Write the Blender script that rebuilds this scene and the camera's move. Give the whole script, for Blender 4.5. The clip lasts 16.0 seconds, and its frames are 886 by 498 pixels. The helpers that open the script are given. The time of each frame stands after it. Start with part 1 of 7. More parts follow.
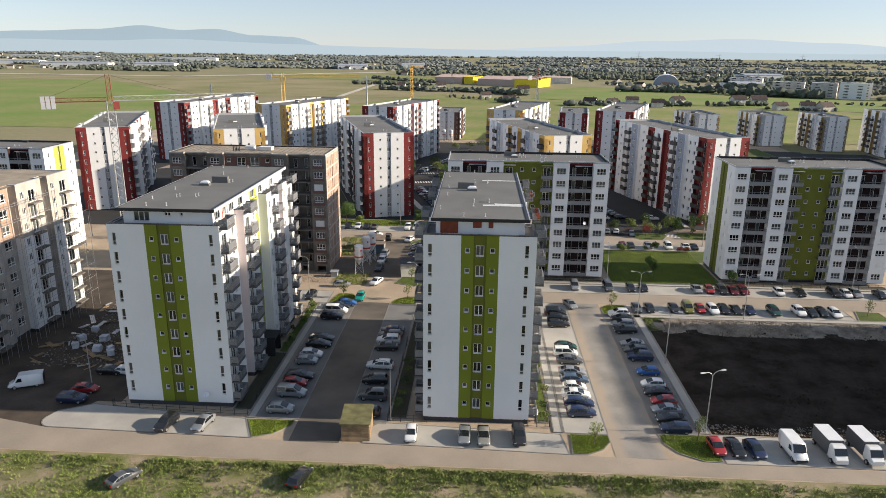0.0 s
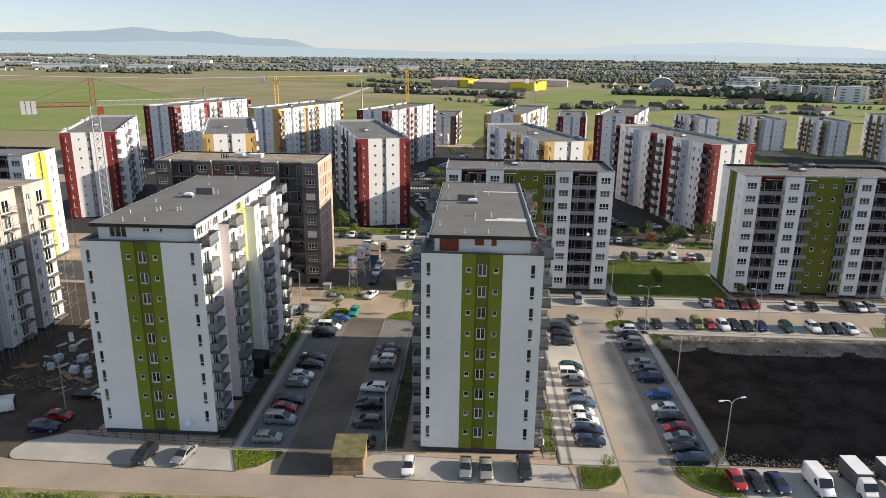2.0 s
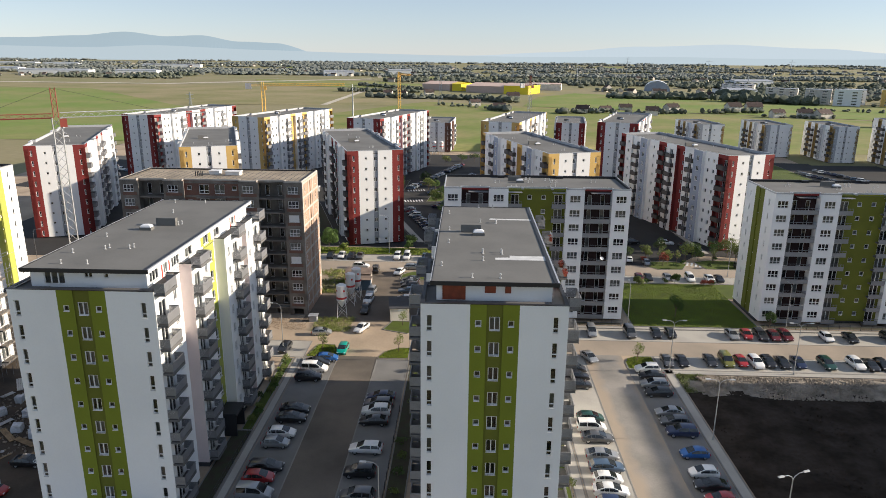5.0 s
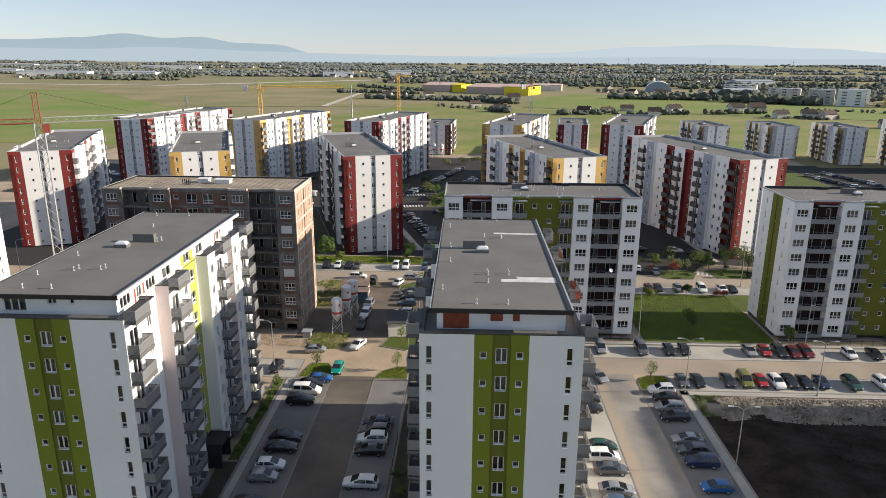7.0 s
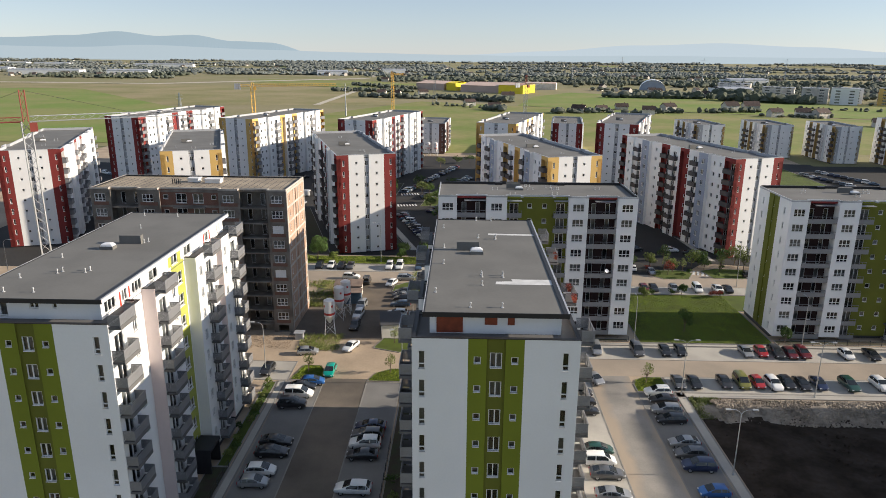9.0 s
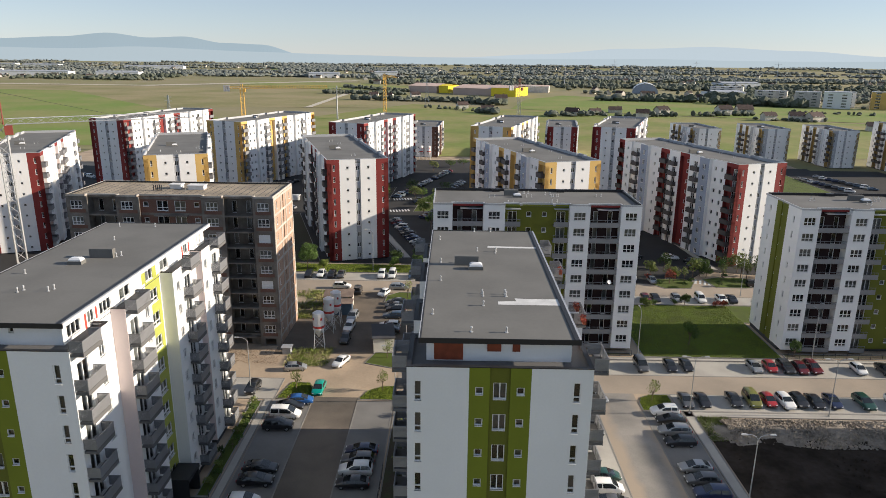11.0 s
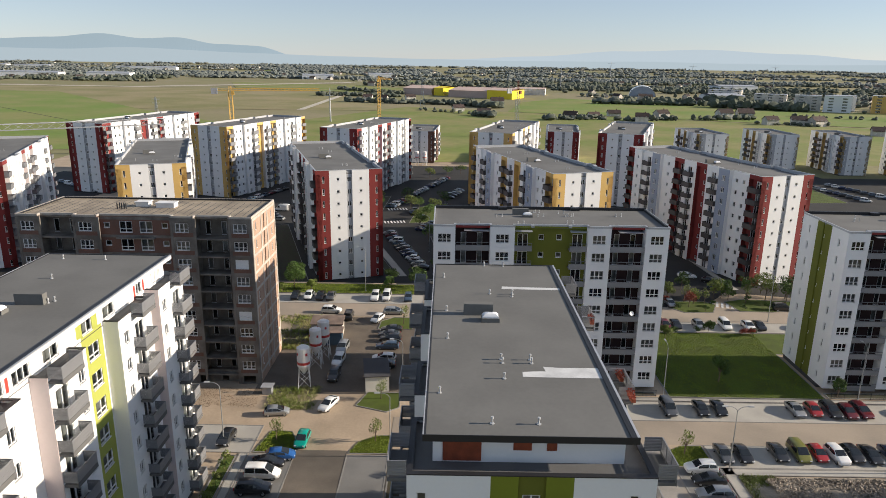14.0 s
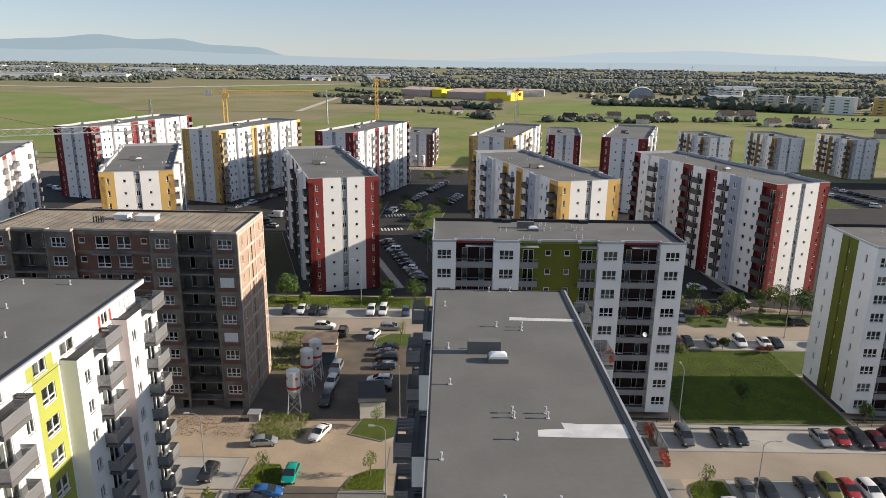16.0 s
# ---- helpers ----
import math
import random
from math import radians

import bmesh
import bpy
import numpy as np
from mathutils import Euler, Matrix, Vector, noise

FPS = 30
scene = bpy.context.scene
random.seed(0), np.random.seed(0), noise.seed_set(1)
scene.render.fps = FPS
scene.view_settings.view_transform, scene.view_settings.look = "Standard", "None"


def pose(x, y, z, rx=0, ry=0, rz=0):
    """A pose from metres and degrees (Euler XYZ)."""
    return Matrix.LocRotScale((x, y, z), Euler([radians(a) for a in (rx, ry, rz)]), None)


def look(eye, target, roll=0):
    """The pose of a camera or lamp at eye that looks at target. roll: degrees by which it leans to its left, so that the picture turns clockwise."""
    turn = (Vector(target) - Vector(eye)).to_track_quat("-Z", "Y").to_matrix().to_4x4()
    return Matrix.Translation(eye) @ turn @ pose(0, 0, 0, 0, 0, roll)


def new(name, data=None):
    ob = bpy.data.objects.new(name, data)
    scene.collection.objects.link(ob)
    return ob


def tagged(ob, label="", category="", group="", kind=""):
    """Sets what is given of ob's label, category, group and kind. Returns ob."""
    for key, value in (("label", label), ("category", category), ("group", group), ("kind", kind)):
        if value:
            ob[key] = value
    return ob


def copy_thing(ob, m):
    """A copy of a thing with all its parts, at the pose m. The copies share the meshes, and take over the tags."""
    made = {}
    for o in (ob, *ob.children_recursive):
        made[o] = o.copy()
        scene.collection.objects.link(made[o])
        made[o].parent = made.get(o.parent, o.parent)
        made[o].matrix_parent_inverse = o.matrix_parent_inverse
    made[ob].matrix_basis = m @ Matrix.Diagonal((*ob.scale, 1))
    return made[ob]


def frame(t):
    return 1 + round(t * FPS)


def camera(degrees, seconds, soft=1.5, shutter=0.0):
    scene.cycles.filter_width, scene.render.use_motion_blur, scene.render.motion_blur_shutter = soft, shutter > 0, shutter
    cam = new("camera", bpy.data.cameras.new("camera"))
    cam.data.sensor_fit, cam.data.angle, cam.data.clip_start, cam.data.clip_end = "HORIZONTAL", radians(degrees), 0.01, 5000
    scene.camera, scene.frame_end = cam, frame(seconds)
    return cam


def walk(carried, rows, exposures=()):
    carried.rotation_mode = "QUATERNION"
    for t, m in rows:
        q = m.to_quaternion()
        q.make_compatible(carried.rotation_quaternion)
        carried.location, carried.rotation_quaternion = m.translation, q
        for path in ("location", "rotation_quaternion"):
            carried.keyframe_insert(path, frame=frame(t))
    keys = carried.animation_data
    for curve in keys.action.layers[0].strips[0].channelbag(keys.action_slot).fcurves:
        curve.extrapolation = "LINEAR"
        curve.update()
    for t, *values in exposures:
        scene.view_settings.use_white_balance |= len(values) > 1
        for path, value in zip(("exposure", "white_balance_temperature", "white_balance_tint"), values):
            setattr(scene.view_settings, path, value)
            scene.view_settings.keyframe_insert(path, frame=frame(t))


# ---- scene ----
cam = camera(65.9, 16.0, soft=0.75)
PATH = [
    (0, (6.817, -83.227, 49.099), (6.718, -81.31, 48.536), 0.6),
    (0.5, (6.636, -81.858, 49.173), (6.54, -79.941, 48.611), 0.7),
    (1, (6.427, -80.383, 49.209), (6.334, -78.465, 48.65), 0.7),
    (1.5, (6.216, -78.669, 49.214), (6.127, -76.75, 48.655), 0.7),
    (2, (5.949, -76.749, 49.269), (5.864, -74.83, 48.713), 0.7),
    (2.5, (5.672, -74.611, 49.326), (5.591, -72.691, 48.771), 0.6),
    (3, (5.395, -72.293, 49.359), (5.318, -70.372, 48.806), 0.6),
    (3.5, (5.055, -69.909, 49.412), (4.983, -67.988, 48.861), 0.6),
    (4, (4.723, -67.38, 49.541), (4.655, -65.458, 48.99), 0.6),
    (4.5, (4.423, -64.695, 49.634), (4.357, -62.773, 49.085), 0.6),
    (5, (4.203, -62.146, 49.705), (4.139, -60.224, 49.158), 0.5),
    (7.5, (3.904, -54.469, 49.798), (3.84, -52.546, 49.253), 0.3),
    (8, (3.963, -54.249, 49.796), (3.906, -52.326, 49.248), 0.4),
    (8.5, (4.02, -54.169, 49.763), (3.966, -52.247, 49.212), 0.4),
    (9, (3.988, -53.645, 49.71), (3.939, -51.723, 49.161), 0.4),
    (11.5, (3.178, -46.084, 49.373), (3.155, -44.158, 48.833), 0.6),
    (12, (3.019, -44.118, 49.361), (2.998, -42.192, 48.823), 0.6),
    (12.5, (2.769, -41.831, 49.364), (2.753, -39.904, 48.826), 0.7),
    (13, (2.515, -39.391, 49.395), (2.502, -37.464, 48.857), 0.7),
    (13.5, (2.285, -36.817, 49.401), (2.274, -34.891, 48.864), 0.7),
    (14, (2.069, -34.152, 49.447), (2.06, -32.225, 48.91), 0.8),
    (14.5, (1.947, -31.536, 49.537), (1.94, -29.609, 49.002), 0.8),
    (15, (1.886, -29.431, 49.6), (1.88, -27.501, 49.073), 0.8),
    (15.5, (1.835, -28.017, 49.66), (1.829, -26.09, 49.125), 0.7),
    (16, (1.801, -26.955, 49.71), (1.797, -25.028, 49.176), 0.8),
]
walk(cam, [(t, look(eye, target, roll)) for t, eye, target, roll in PATH],
     exposures=((0.0, 1.28, 5780, 12), (5.0, 1.25, 5780, 12), (16.0, 1.07, 5780, 12)))

# ---- world and light ----
SUN_UP, SUN_TURN = 19.5, 1.2
sun_way = Vector((math.cos(radians(SUN_UP)) * math.cos(radians(SUN_TURN)),
                  math.cos(radians(SUN_UP)) * math.sin(radians(SUN_TURN)), math.sin(radians(SUN_UP))))
world = bpy.data.worlds.new("sky")
scene.world = world
world.use_nodes = True
wn = world.node_tree.nodes
sky = wn.new("ShaderNodeTexSky")
sky.sky_type = "NISHITA"
sky.sun_disc = False
sky.sun_elevation = radians(SUN_UP)
sky.sun_rotation = radians(90 - SUN_TURN)
sky.air_density, sky.dust_density, sky.ozone_density = 0.9, 0.06, 1.3
wn["Background"].inputs[1].default_value = 0.049
hazy = wn.new("ShaderNodeHueSaturation")
hazy.inputs["Saturation"].default_value = 0.7
world.node_tree.links.new(sky.outputs[0], hazy.inputs["Color"])
veil = wn.new("ShaderNodeMix")
veil.data_type = "RGBA"
veil.inputs["Factor"].default_value = 0.3
veil.inputs["B"].default_value = (5.0, 5.6, 6.3, 1)
world.node_tree.links.new(hazy.outputs[0], veil.inputs["A"])
world.node_tree.links.new(veil.outputs["Result"], wn["Background"].inputs[0])
sun = new("sun", bpy.data.lights.new("sun", "SUN"))
sun.data.energy, sun.data.angle, sun.data.color = 4.0, radians(0.55), (1.0, 0.82, 0.58)
sun.matrix_world = look((0, 0, 0), -sun_way)


# ---- materials ----
def mat(name, col, rough=0.75, var=0.12, big=0.25, fine=9.0, bump=0.15, metal=0.0, col2=None, by_object=0.0, spec=0.4):
    """A surface with cloudy wear at one scale and grain at another."""
    m = bpy.data.materials.new(name)
    m.use_nodes = True
    n, l = m.node_tree.nodes, m.node_tree.links
    b = n["Principled BSDF"]
    b.inputs["Roughness"].default_value, b.inputs["Metallic"].default_value = rough, metal
    b.inputs["Specular IOR Level"].default_value = spec
    geo = n.new("ShaderNodeNewGeometry")
    n1, n2 = n.new("ShaderNodeTexNoise"), n.new("ShaderNodeTexNoise")
    n1.inputs["Scale"].default_value, n1.inputs["Detail"].default_value = big, 5
    n2.inputs["Scale"].default_value, n2.inputs["Detail"].default_value = fine, 3
    l.new(geo.outputs["Position"], n1.inputs["Vector"])
    l.new(geo.outputs["Position"], n2.inputs["Vector"])
    mix = n.new("ShaderNodeMix")
    mix.data_type = "RGBA"
    other = col2 or tuple(c * (1 - 2 * var) for c in col)
    mix.inputs["A"].default_value, mix.inputs["B"].default_value = (*other, 1), (*col, 1)
    ramp = n.new("ShaderNodeValToRGB")
    ramp.color_ramp.elements[0].position, ramp.color_ramp.elements[1].position = 0.36, 0.62
    l.new(n1.outputs["Fac"], ramp.inputs[0])
    l.new(ramp.outputs[0], mix.inputs["Factor"])
    out = mix.outputs["Result"]
    hsv = n.new("ShaderNodeHueSaturation")
    l.new(out, hsv.inputs["Color"])
    mr = n.new("ShaderNodeMapRange")
    mr.inputs["To Min"].default_value, mr.inputs["To Max"].default_value = 1 - var, 1 + var
    l.new(n2.outputs["Fac"], mr.inputs["Value"])
    val = mr.outputs["Result"]
    if by_object:
        info = n.new("ShaderNodeObjectInfo")
        mr2 = n.new("ShaderNodeMapRange")
        mr2.inputs["To Min"].default_value, mr2.inputs["To Max"].default_value = 1 - by_object, 1 + by_object
        l.new(info.outputs["Random"], mr2.inputs["Value"])
        mul = n.new("ShaderNodeMath")
        mul.operation = "MULTIPLY"
        l.new(val, mul.inputs[0])
        l.new(mr2.outputs["Result"], mul.inputs[1])
        val = mul.outputs[0]
    l.new(val, hsv.inputs["Value"])
    l.new(hsv.outputs[0], b.inputs["Base Color"])
    if bump:
        bp = n.new("ShaderNodeBump")
        bp.inputs["Strength"].default_value, bp.inputs["Distance"].default_value = bump, 0.05
        l.new(n2.outputs["Fac"], bp.inputs["Height"])
        l.new(bp.outputs[0], b.inputs["Normal"])
    return m


def paint_mat(name, col, flake=0.0):
    m = mat(name, col, 0.32, 0.04, 0.8, 20, 0.0, flake, spec=0.5)
    m.node_tree.nodes["Principled BSDF"].inputs["Coat Weight"].default_value = 0.8
    m.node_tree.nodes["Principled BSDF"].inputs["Coat Roughness"].default_value = 0.06
    return m


def glass_mat(name, tint, clear):
    """A pane: clear glass with a mirror's share by the glancing angle."""
    m = bpy.data.materials.new(name)
    m.use_nodes = True
    n, l = m.node_tree.nodes, m.node_tree.links
    n.remove(n["Principled BSDF"])
    tr, gl, mx, fr = n.new("ShaderNodeBsdfTransparent"), n.new("ShaderNodeBsdfGlossy"), n.new("ShaderNodeMixShader"), n.new("ShaderNodeFresnel")
    tr.inputs[0].default_value = (*tint, 1)
    gl.inputs["Roughness"].default_value = 0.03
    fr.inputs["IOR"].default_value = clear
    l.new(fr.outputs[0], mx.inputs[0])
    l.new(tr.outputs[0], mx.inputs[1])
    l.new(gl.outputs[0], mx.inputs[2])
    l.new(mx.outputs[0], n["Material Output"].inputs[0])
    return m


def room_mat():
    """What stands behind a window: a dim room, or a drawn curtain, window by window."""
    m = mat("room_behind_window", (0.03, 0.03, 0.035), 0.9, 0.3, 0.9, 3, 0)
    n, l = m.node_tree.nodes, m.node_tree.links
    info, ramp, mix = n.new("ShaderNodeObjectInfo"), n.new("ShaderNodeValToRGB"), n.new("ShaderNodeMix")
    mix.data_type = "RGBA"
    e = ramp.color_ramp.elements
    e[0].position, e[1].position = 0.55, 0.57
    ramp.color_ramp.interpolation = "CONSTANT"
    e[0].color, e[1].color = (0, 0, 0, 1), (0.6, 0.6, 0.6, 1)
    l.new(info.outputs["Random"], ramp.inputs[0])
    l.new(ramp.outputs[0], mix.inputs["Factor"])
    b = n["Principled BSDF"]
    l.new(b.inputs["Base Color"].links[0].from_socket, mix.inputs["A"])
    mix.inputs["B"].default_value = (0.5, 0.48, 0.44, 1)
    l.new(mix.outputs["Result"], b.inputs["Base Color"])
    return m


def brick_mat(name, c1, c2, mortar, scale):
    m = mat(name, c1, 0.9, 0.15, 0.3, 6, 0.3)
    n, l = m.node_tree.nodes, m.node_tree.links
    geo, br, mix = n["Geometry"], n.new("ShaderNodeTexBrick"), n.new("ShaderNodeMix")
    sep, add, comb = n.new("ShaderNodeSeparateXYZ"), n.new("ShaderNodeMath"), n.new("ShaderNodeCombineXYZ")
    l.new(geo.outputs["Position"], sep.inputs[0])
    l.new(sep.outputs[0], add.inputs[0])
    l.new(sep.outputs[1], add.inputs[1])
    l.new(add.outputs[0], comb.inputs[0])
    l.new(sep.outputs[2], comb.inputs[1])
    l.new(comb.outputs[0], br.inputs["Vector"])
    br.inputs["Color1"].default_value, br.inputs["Color2"].default_value, br.inputs["Mortar"].default_value = (*c1, 1), (*c2, 1), (*mortar, 1)
    br.inputs["Scale"].default_value = scale
    mix.data_type, mix.blend_type = "RGBA", "MULTIPLY"
    mix.inputs["Factor"].default_value = 0.5
    b = n["Principled BSDF"]
    l.new(br.outputs["Color"], mix.inputs["A"])
    l.new(n["Hue/Saturation/Value"].outputs[0], mix.inputs["B"])
    mix2 = n.new("ShaderNodeMix")
    mix2.data_type = "RGBA"
    mix2.inputs["Factor"].default_value = 0.5
    l.new(br.outputs["Color"], mix2.inputs["A"])
    l.new(n["Hue/Saturation/Value"].outputs[0], mix2.inputs["B"])
    l.new(mix2.outputs["Result"], b.inputs["Base Color"])
    return m


WHITE = mat("white_render", (0.775, 0.775, 0.768), 0.85, 0.03, 0.12, 5, 0.05)
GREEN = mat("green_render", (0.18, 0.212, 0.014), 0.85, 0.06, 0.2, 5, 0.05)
GREEN_DARK = mat("dark_and_shaded_green_render", (0.13, 0.14, 0.014), 0.85, 0.06, 0.2, 5, 0.05)
LIME = mat("lime_yellow_render", (0.36, 0.385, 0.075), 0.85, 0.06, 0.2, 5, 0.05)
ORANGE = mat("orange_red_render", (0.42, 0.05, 0.03), 0.85, 0.06, 0.2, 5, 0.05)
RED = mat("red_render", (0.20, 0.030, 0.027), 0.85, 0.06, 0.2, 5, 0.05)
YELLOW = mat("yellow_render", (0.60, 0.40, 0.13), 0.85, 0.06, 0.2, 5, 0.05)
OCHRE = mat("ochre_render", (0.36, 0.25, 0.09), 0.85, 0.06, 0.2, 5, 0.05)
PINK = mat("pale_rose_render", (0.70, 0.60, 0.58), 0.85, 0.04, 0.2, 5, 0.05)
GREY_R = mat("grey_render", (0.40, 0.41, 0.43), 0.85, 0.05, 0.2, 5, 0.05)
BLUE_R = mat("blue_grey_render", (0.30, 0.34, 0.42), 0.85, 0.05, 0.2, 5, 0.05)
DARK_BAND = mat("dark_plinth", (0.06, 0.06, 0.065), 0.8, 0.1)
FASCIA = mat("black_fascia_sheet", (0.022, 0.022, 0.025), 0.5, 0.1)
BAYTOP = mat("dark_bay_roof", (0.07, 0.07, 0.074), 0.8, 0.1)
# Red of the loggia back walls, with the recess shade put into the colour.
LOGGIA_SHADE = mat("shade_dark_red_render", (0.026, 0.011, 0.011), 0.85, 0.08)
CAP = mat("metal_coping", (0.45, 0.46, 0.48), 0.45, 0.06, metal=0.3)
ROOF = mat("grey_roof_membrane", (0.152, 0.150, 0.141), 0.85, 0.08, 0.18, 3, 0.08)
ROOF_LIGHT = mat("light_roof_membrane", (0.158, 0.156, 0.148), 0.85, 0.10, 0.18, 3, 0.08)
PATCH = mat("white_sealant", (0.62, 0.62, 0.61), 0.6, 0.1, 0.8, 6, 0.05)
ROOFBOARD = mat("weathered_boards", (0.34, 0.285, 0.21), 0.9, 0.25, 0.35, 5, 0.2, col2=(0.22, 0.185, 0.14))
FRAME = mat("white_window_frame", (0.78, 0.78, 0.77), 0.4, 0.03, bump=0)
PANE = glass_mat("window_glass", (0.62, 0.66, 0.68), 1.8)
ROOM = room_mat()
RAIL = mat("grey_metal_railing", (0.24, 0.243, 0.255), 0.5, 0.05, metal=0.3, bump=0)
RAIL_DARK = mat("dark_and_shaded_balcony_panel", (0.085, 0.075, 0.072), 0.7, 0.1, bump=0)
SLAB = mat("balcony_slab_concrete", (0.125, 0.123, 0.122), 0.85, 0.08)
CONCRETE = mat("raw_concrete", (0.20, 0.18, 0.155), 0.9, 0.22, 0.5, 7, 0.25, col2=(0.115, 0.102, 0.087))
CONC_PALE = mat("pale_block_wall", (0.46, 0.42, 0.37), 0.9, 0.12, 0.5, 7, 0.2)
BRICK = brick_mat("red_hollow_brick", (0.15, 0.075, 0.054), (0.18, 0.09, 0.062), (0.16, 0.14, 0.12), 1.6)
BRICK_PALE = brick_mat("orange_hollow_brick", (0.37, 0.245, 0.175), (0.41, 0.285, 0.21), (0.42, 0.37, 0.31), 1.6)
WOODRED = mat("red_brown_panel", (0.24, 0.055, 0.022), 0.6, 0.15, 1.5, 10, 0.1)
STEEL = mat("galvanised_steel", (0.42, 0.43, 0.44), 0.45, 0.08, metal=0.6, bump=0)
DARKSTEEL = mat("dark_steel", (0.04, 0.042, 0.045), 0.5, 0.05, metal=0.3, bump=0)
DOME = mat("skylight_dome", (0.72, 0.73, 0.75), 0.25, 0.03, bump=0)
TIMBER = mat("sawn_timber", (0.36, 0.25, 0.14), 0.85, 0.2, 1.0, 12, 0.2, by_object=0.25)

DIRT = mat("dusty_ground", (0.40, 0.315, 0.225), 0.95, 0.14, 0.12, 2.5, 0.3, col2=(0.29, 0.23, 0.165))
YARD_SHADE = mat("shade_darkened_yard_earth", (0.14, 0.116, 0.09), 0.95, 0.18, 0.2, 3, 0.4, col2=(0.10, 0.082, 0.064))
EARTH = mat("brown_earth", (0.085, 0.065, 0.047), 0.95, 0.2, 0.25, 3, 0.5, col2=(0.05, 0.039, 0.029))
ASPHALT = mat("dusty_asphalt", (0.16, 0.136, 0.11), 0.9, 0.12, 0.11, 6, 0.2, col2=(0.088, 0.077, 0.065))
ROAD = mat("tan_dusty_road", (0.33, 0.275, 0.215), 0.92, 0.1, 0.10, 4, 0.2, col2=(0.255, 0.218, 0.175))
PAVE = mat("concrete_paving", (0.39, 0.37, 0.33), 0.9, 0.07, 0.2, 5, 0.15, col2=(0.32, 0.305, 0.275))
KERB = mat("kerb_concrete", (0.235, 0.225, 0.21), 0.9, 0.1)
PAVE_GREY = mat("grey_block_paving", (0.185, 0.182, 0.175), 0.9, 0.07, 0.2, 5, 0.15, col2=(0.15, 0.147, 0.142))
LOT = mat("dark_asphalt", (0.027, 0.026, 0.025), 0.9, 0.12, 0.13, 6, 0.2)
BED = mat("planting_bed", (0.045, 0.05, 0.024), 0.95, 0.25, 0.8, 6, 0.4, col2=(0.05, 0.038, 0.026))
LAWN = mat("mown_lawn", (0.068, 0.098, 0.007), 0.95, 0.2, 0.3, 14, 0.6, col2=(0.052, 0.07, 0.008))
GRASS = mat("grass_blades", (0.19, 0.25, 0.015), 0.8, 0.2, 0.3, 14, 0, col2=(0.15, 0.19, 0.015))
WILD = mat("wild_grass_ground", (0.125, 0.135, 0.035), 0.95, 0.3, 0.2, 4, 0.6, col2=(0.30, 0.235, 0.16))
SOIL = mat("black_soil", (0.045, 0.037, 0.03), 1.0, 0.35, 0.24, 1.6, 1.0, col2=(0.025, 0.020, 0.016), spec=0.02)
RUBBLE = mat("broken_stone", (0.29, 0.25, 0.20), 0.95, 0.25, 0.6, 5, 0.5, col2=(0.17, 0.145, 0.115))
DUG = mat("dug_earth", (0.26, 0.19, 0.125), 0.95, 0.2, 0.5, 5, 0.4, col2=(0.19, 0.135, 0.088))
PLAIN = mat("far_plain", (0.18, 0.175, 0.07), 0.98, 0.18, 0.008, 0.25, 0, col2=(0.23, 0.20, 0.11))
FIELD_GREEN = mat("green_field", (0.135, 0.20, 0.028), 0.98, 0.2, 0.016, 0.2, 0, col2=(0.20, 0.205, 0.06))
FIELD_TAN = mat("stubble_field", (0.255, 0.215, 0.11), 0.98, 0.2, 0.014, 0.2, 0, col2=(0.175, 0.17, 0.06))
FIELD_MID = mat("meadow", (0.145, 0.185, 0.032), 0.98, 0.22, 0.022, 0.2, 0, col2=(0.225, 0.205, 0.075))
TRACK = mat("pale_track", (0.50, 0.46, 0.38), 0.95, 0.1, 0.05, 1, 0)
LEAF = mat("leaves", (0.075, 0.13, 0.022), 0.7, 0.25, 0.8, 6, 0, by_object=0.3)
LEAF_PALE = mat("pale_leaves", (0.19, 0.235, 0.05), 0.7, 0.25, 0.8, 6, 0, by_object=0.3)
LEAF_RED = mat("red_leaves", (0.30, 0.06, 0.035), 0.7, 0.25, 0.8, 6, 0)
WEED = mat("weeds", (0.17, 0.22, 0.035), 0.8, 0.3, 0.35, 5, 0, col2=(0.30, 0.27, 0.12))
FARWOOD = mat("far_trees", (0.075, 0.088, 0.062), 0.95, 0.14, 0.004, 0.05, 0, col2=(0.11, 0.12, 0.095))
# Paler copy of FARWOOD for the farther belts, with haze put into the colour.
FARWOOD_HAZE = mat("hazed_far_trees", (0.135, 0.15, 0.135), 0.95, 0.10, 0.004, 0.05, 0, col2=(0.165, 0.178, 0.165))
BARK = mat("bark", (0.16, 0.12, 0.085), 0.9, 0.2)
HILL = mat("haze_glow_blue_hills", (0.05, 0.06, 0.08), 1.0, 0.03, 0.0008, 0.01, 0, spec=0.0)
HILL_PALE = mat("haze_glow_pale_hills", (0.05, 0.06, 0.08), 1.0, 0.03, 0.0008, 0.01, 0, spec=0.0)
HILL_HAZE = mat("haze_band_glow", (0.05, 0.06, 0.08), 1.0, 0.03, 0.0008, 0.01, 0, spec=0.0)
# The hills are no lamps: their emission colour stands in for distance haze.
for hill, glow in ((HILL, (0.49, 0.57, 0.55)), (HILL_PALE, (0.69, 0.745, 0.705)), (HILL_HAZE, (0.60, 0.66, 0.62))):
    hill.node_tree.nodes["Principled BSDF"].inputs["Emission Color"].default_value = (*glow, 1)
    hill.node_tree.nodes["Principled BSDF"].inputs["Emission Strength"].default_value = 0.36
HOUSE_W = mat("house_plaster", (0.62, 0.58, 0.52), 0.9, 0.1, by_object=0.2, bump=0)
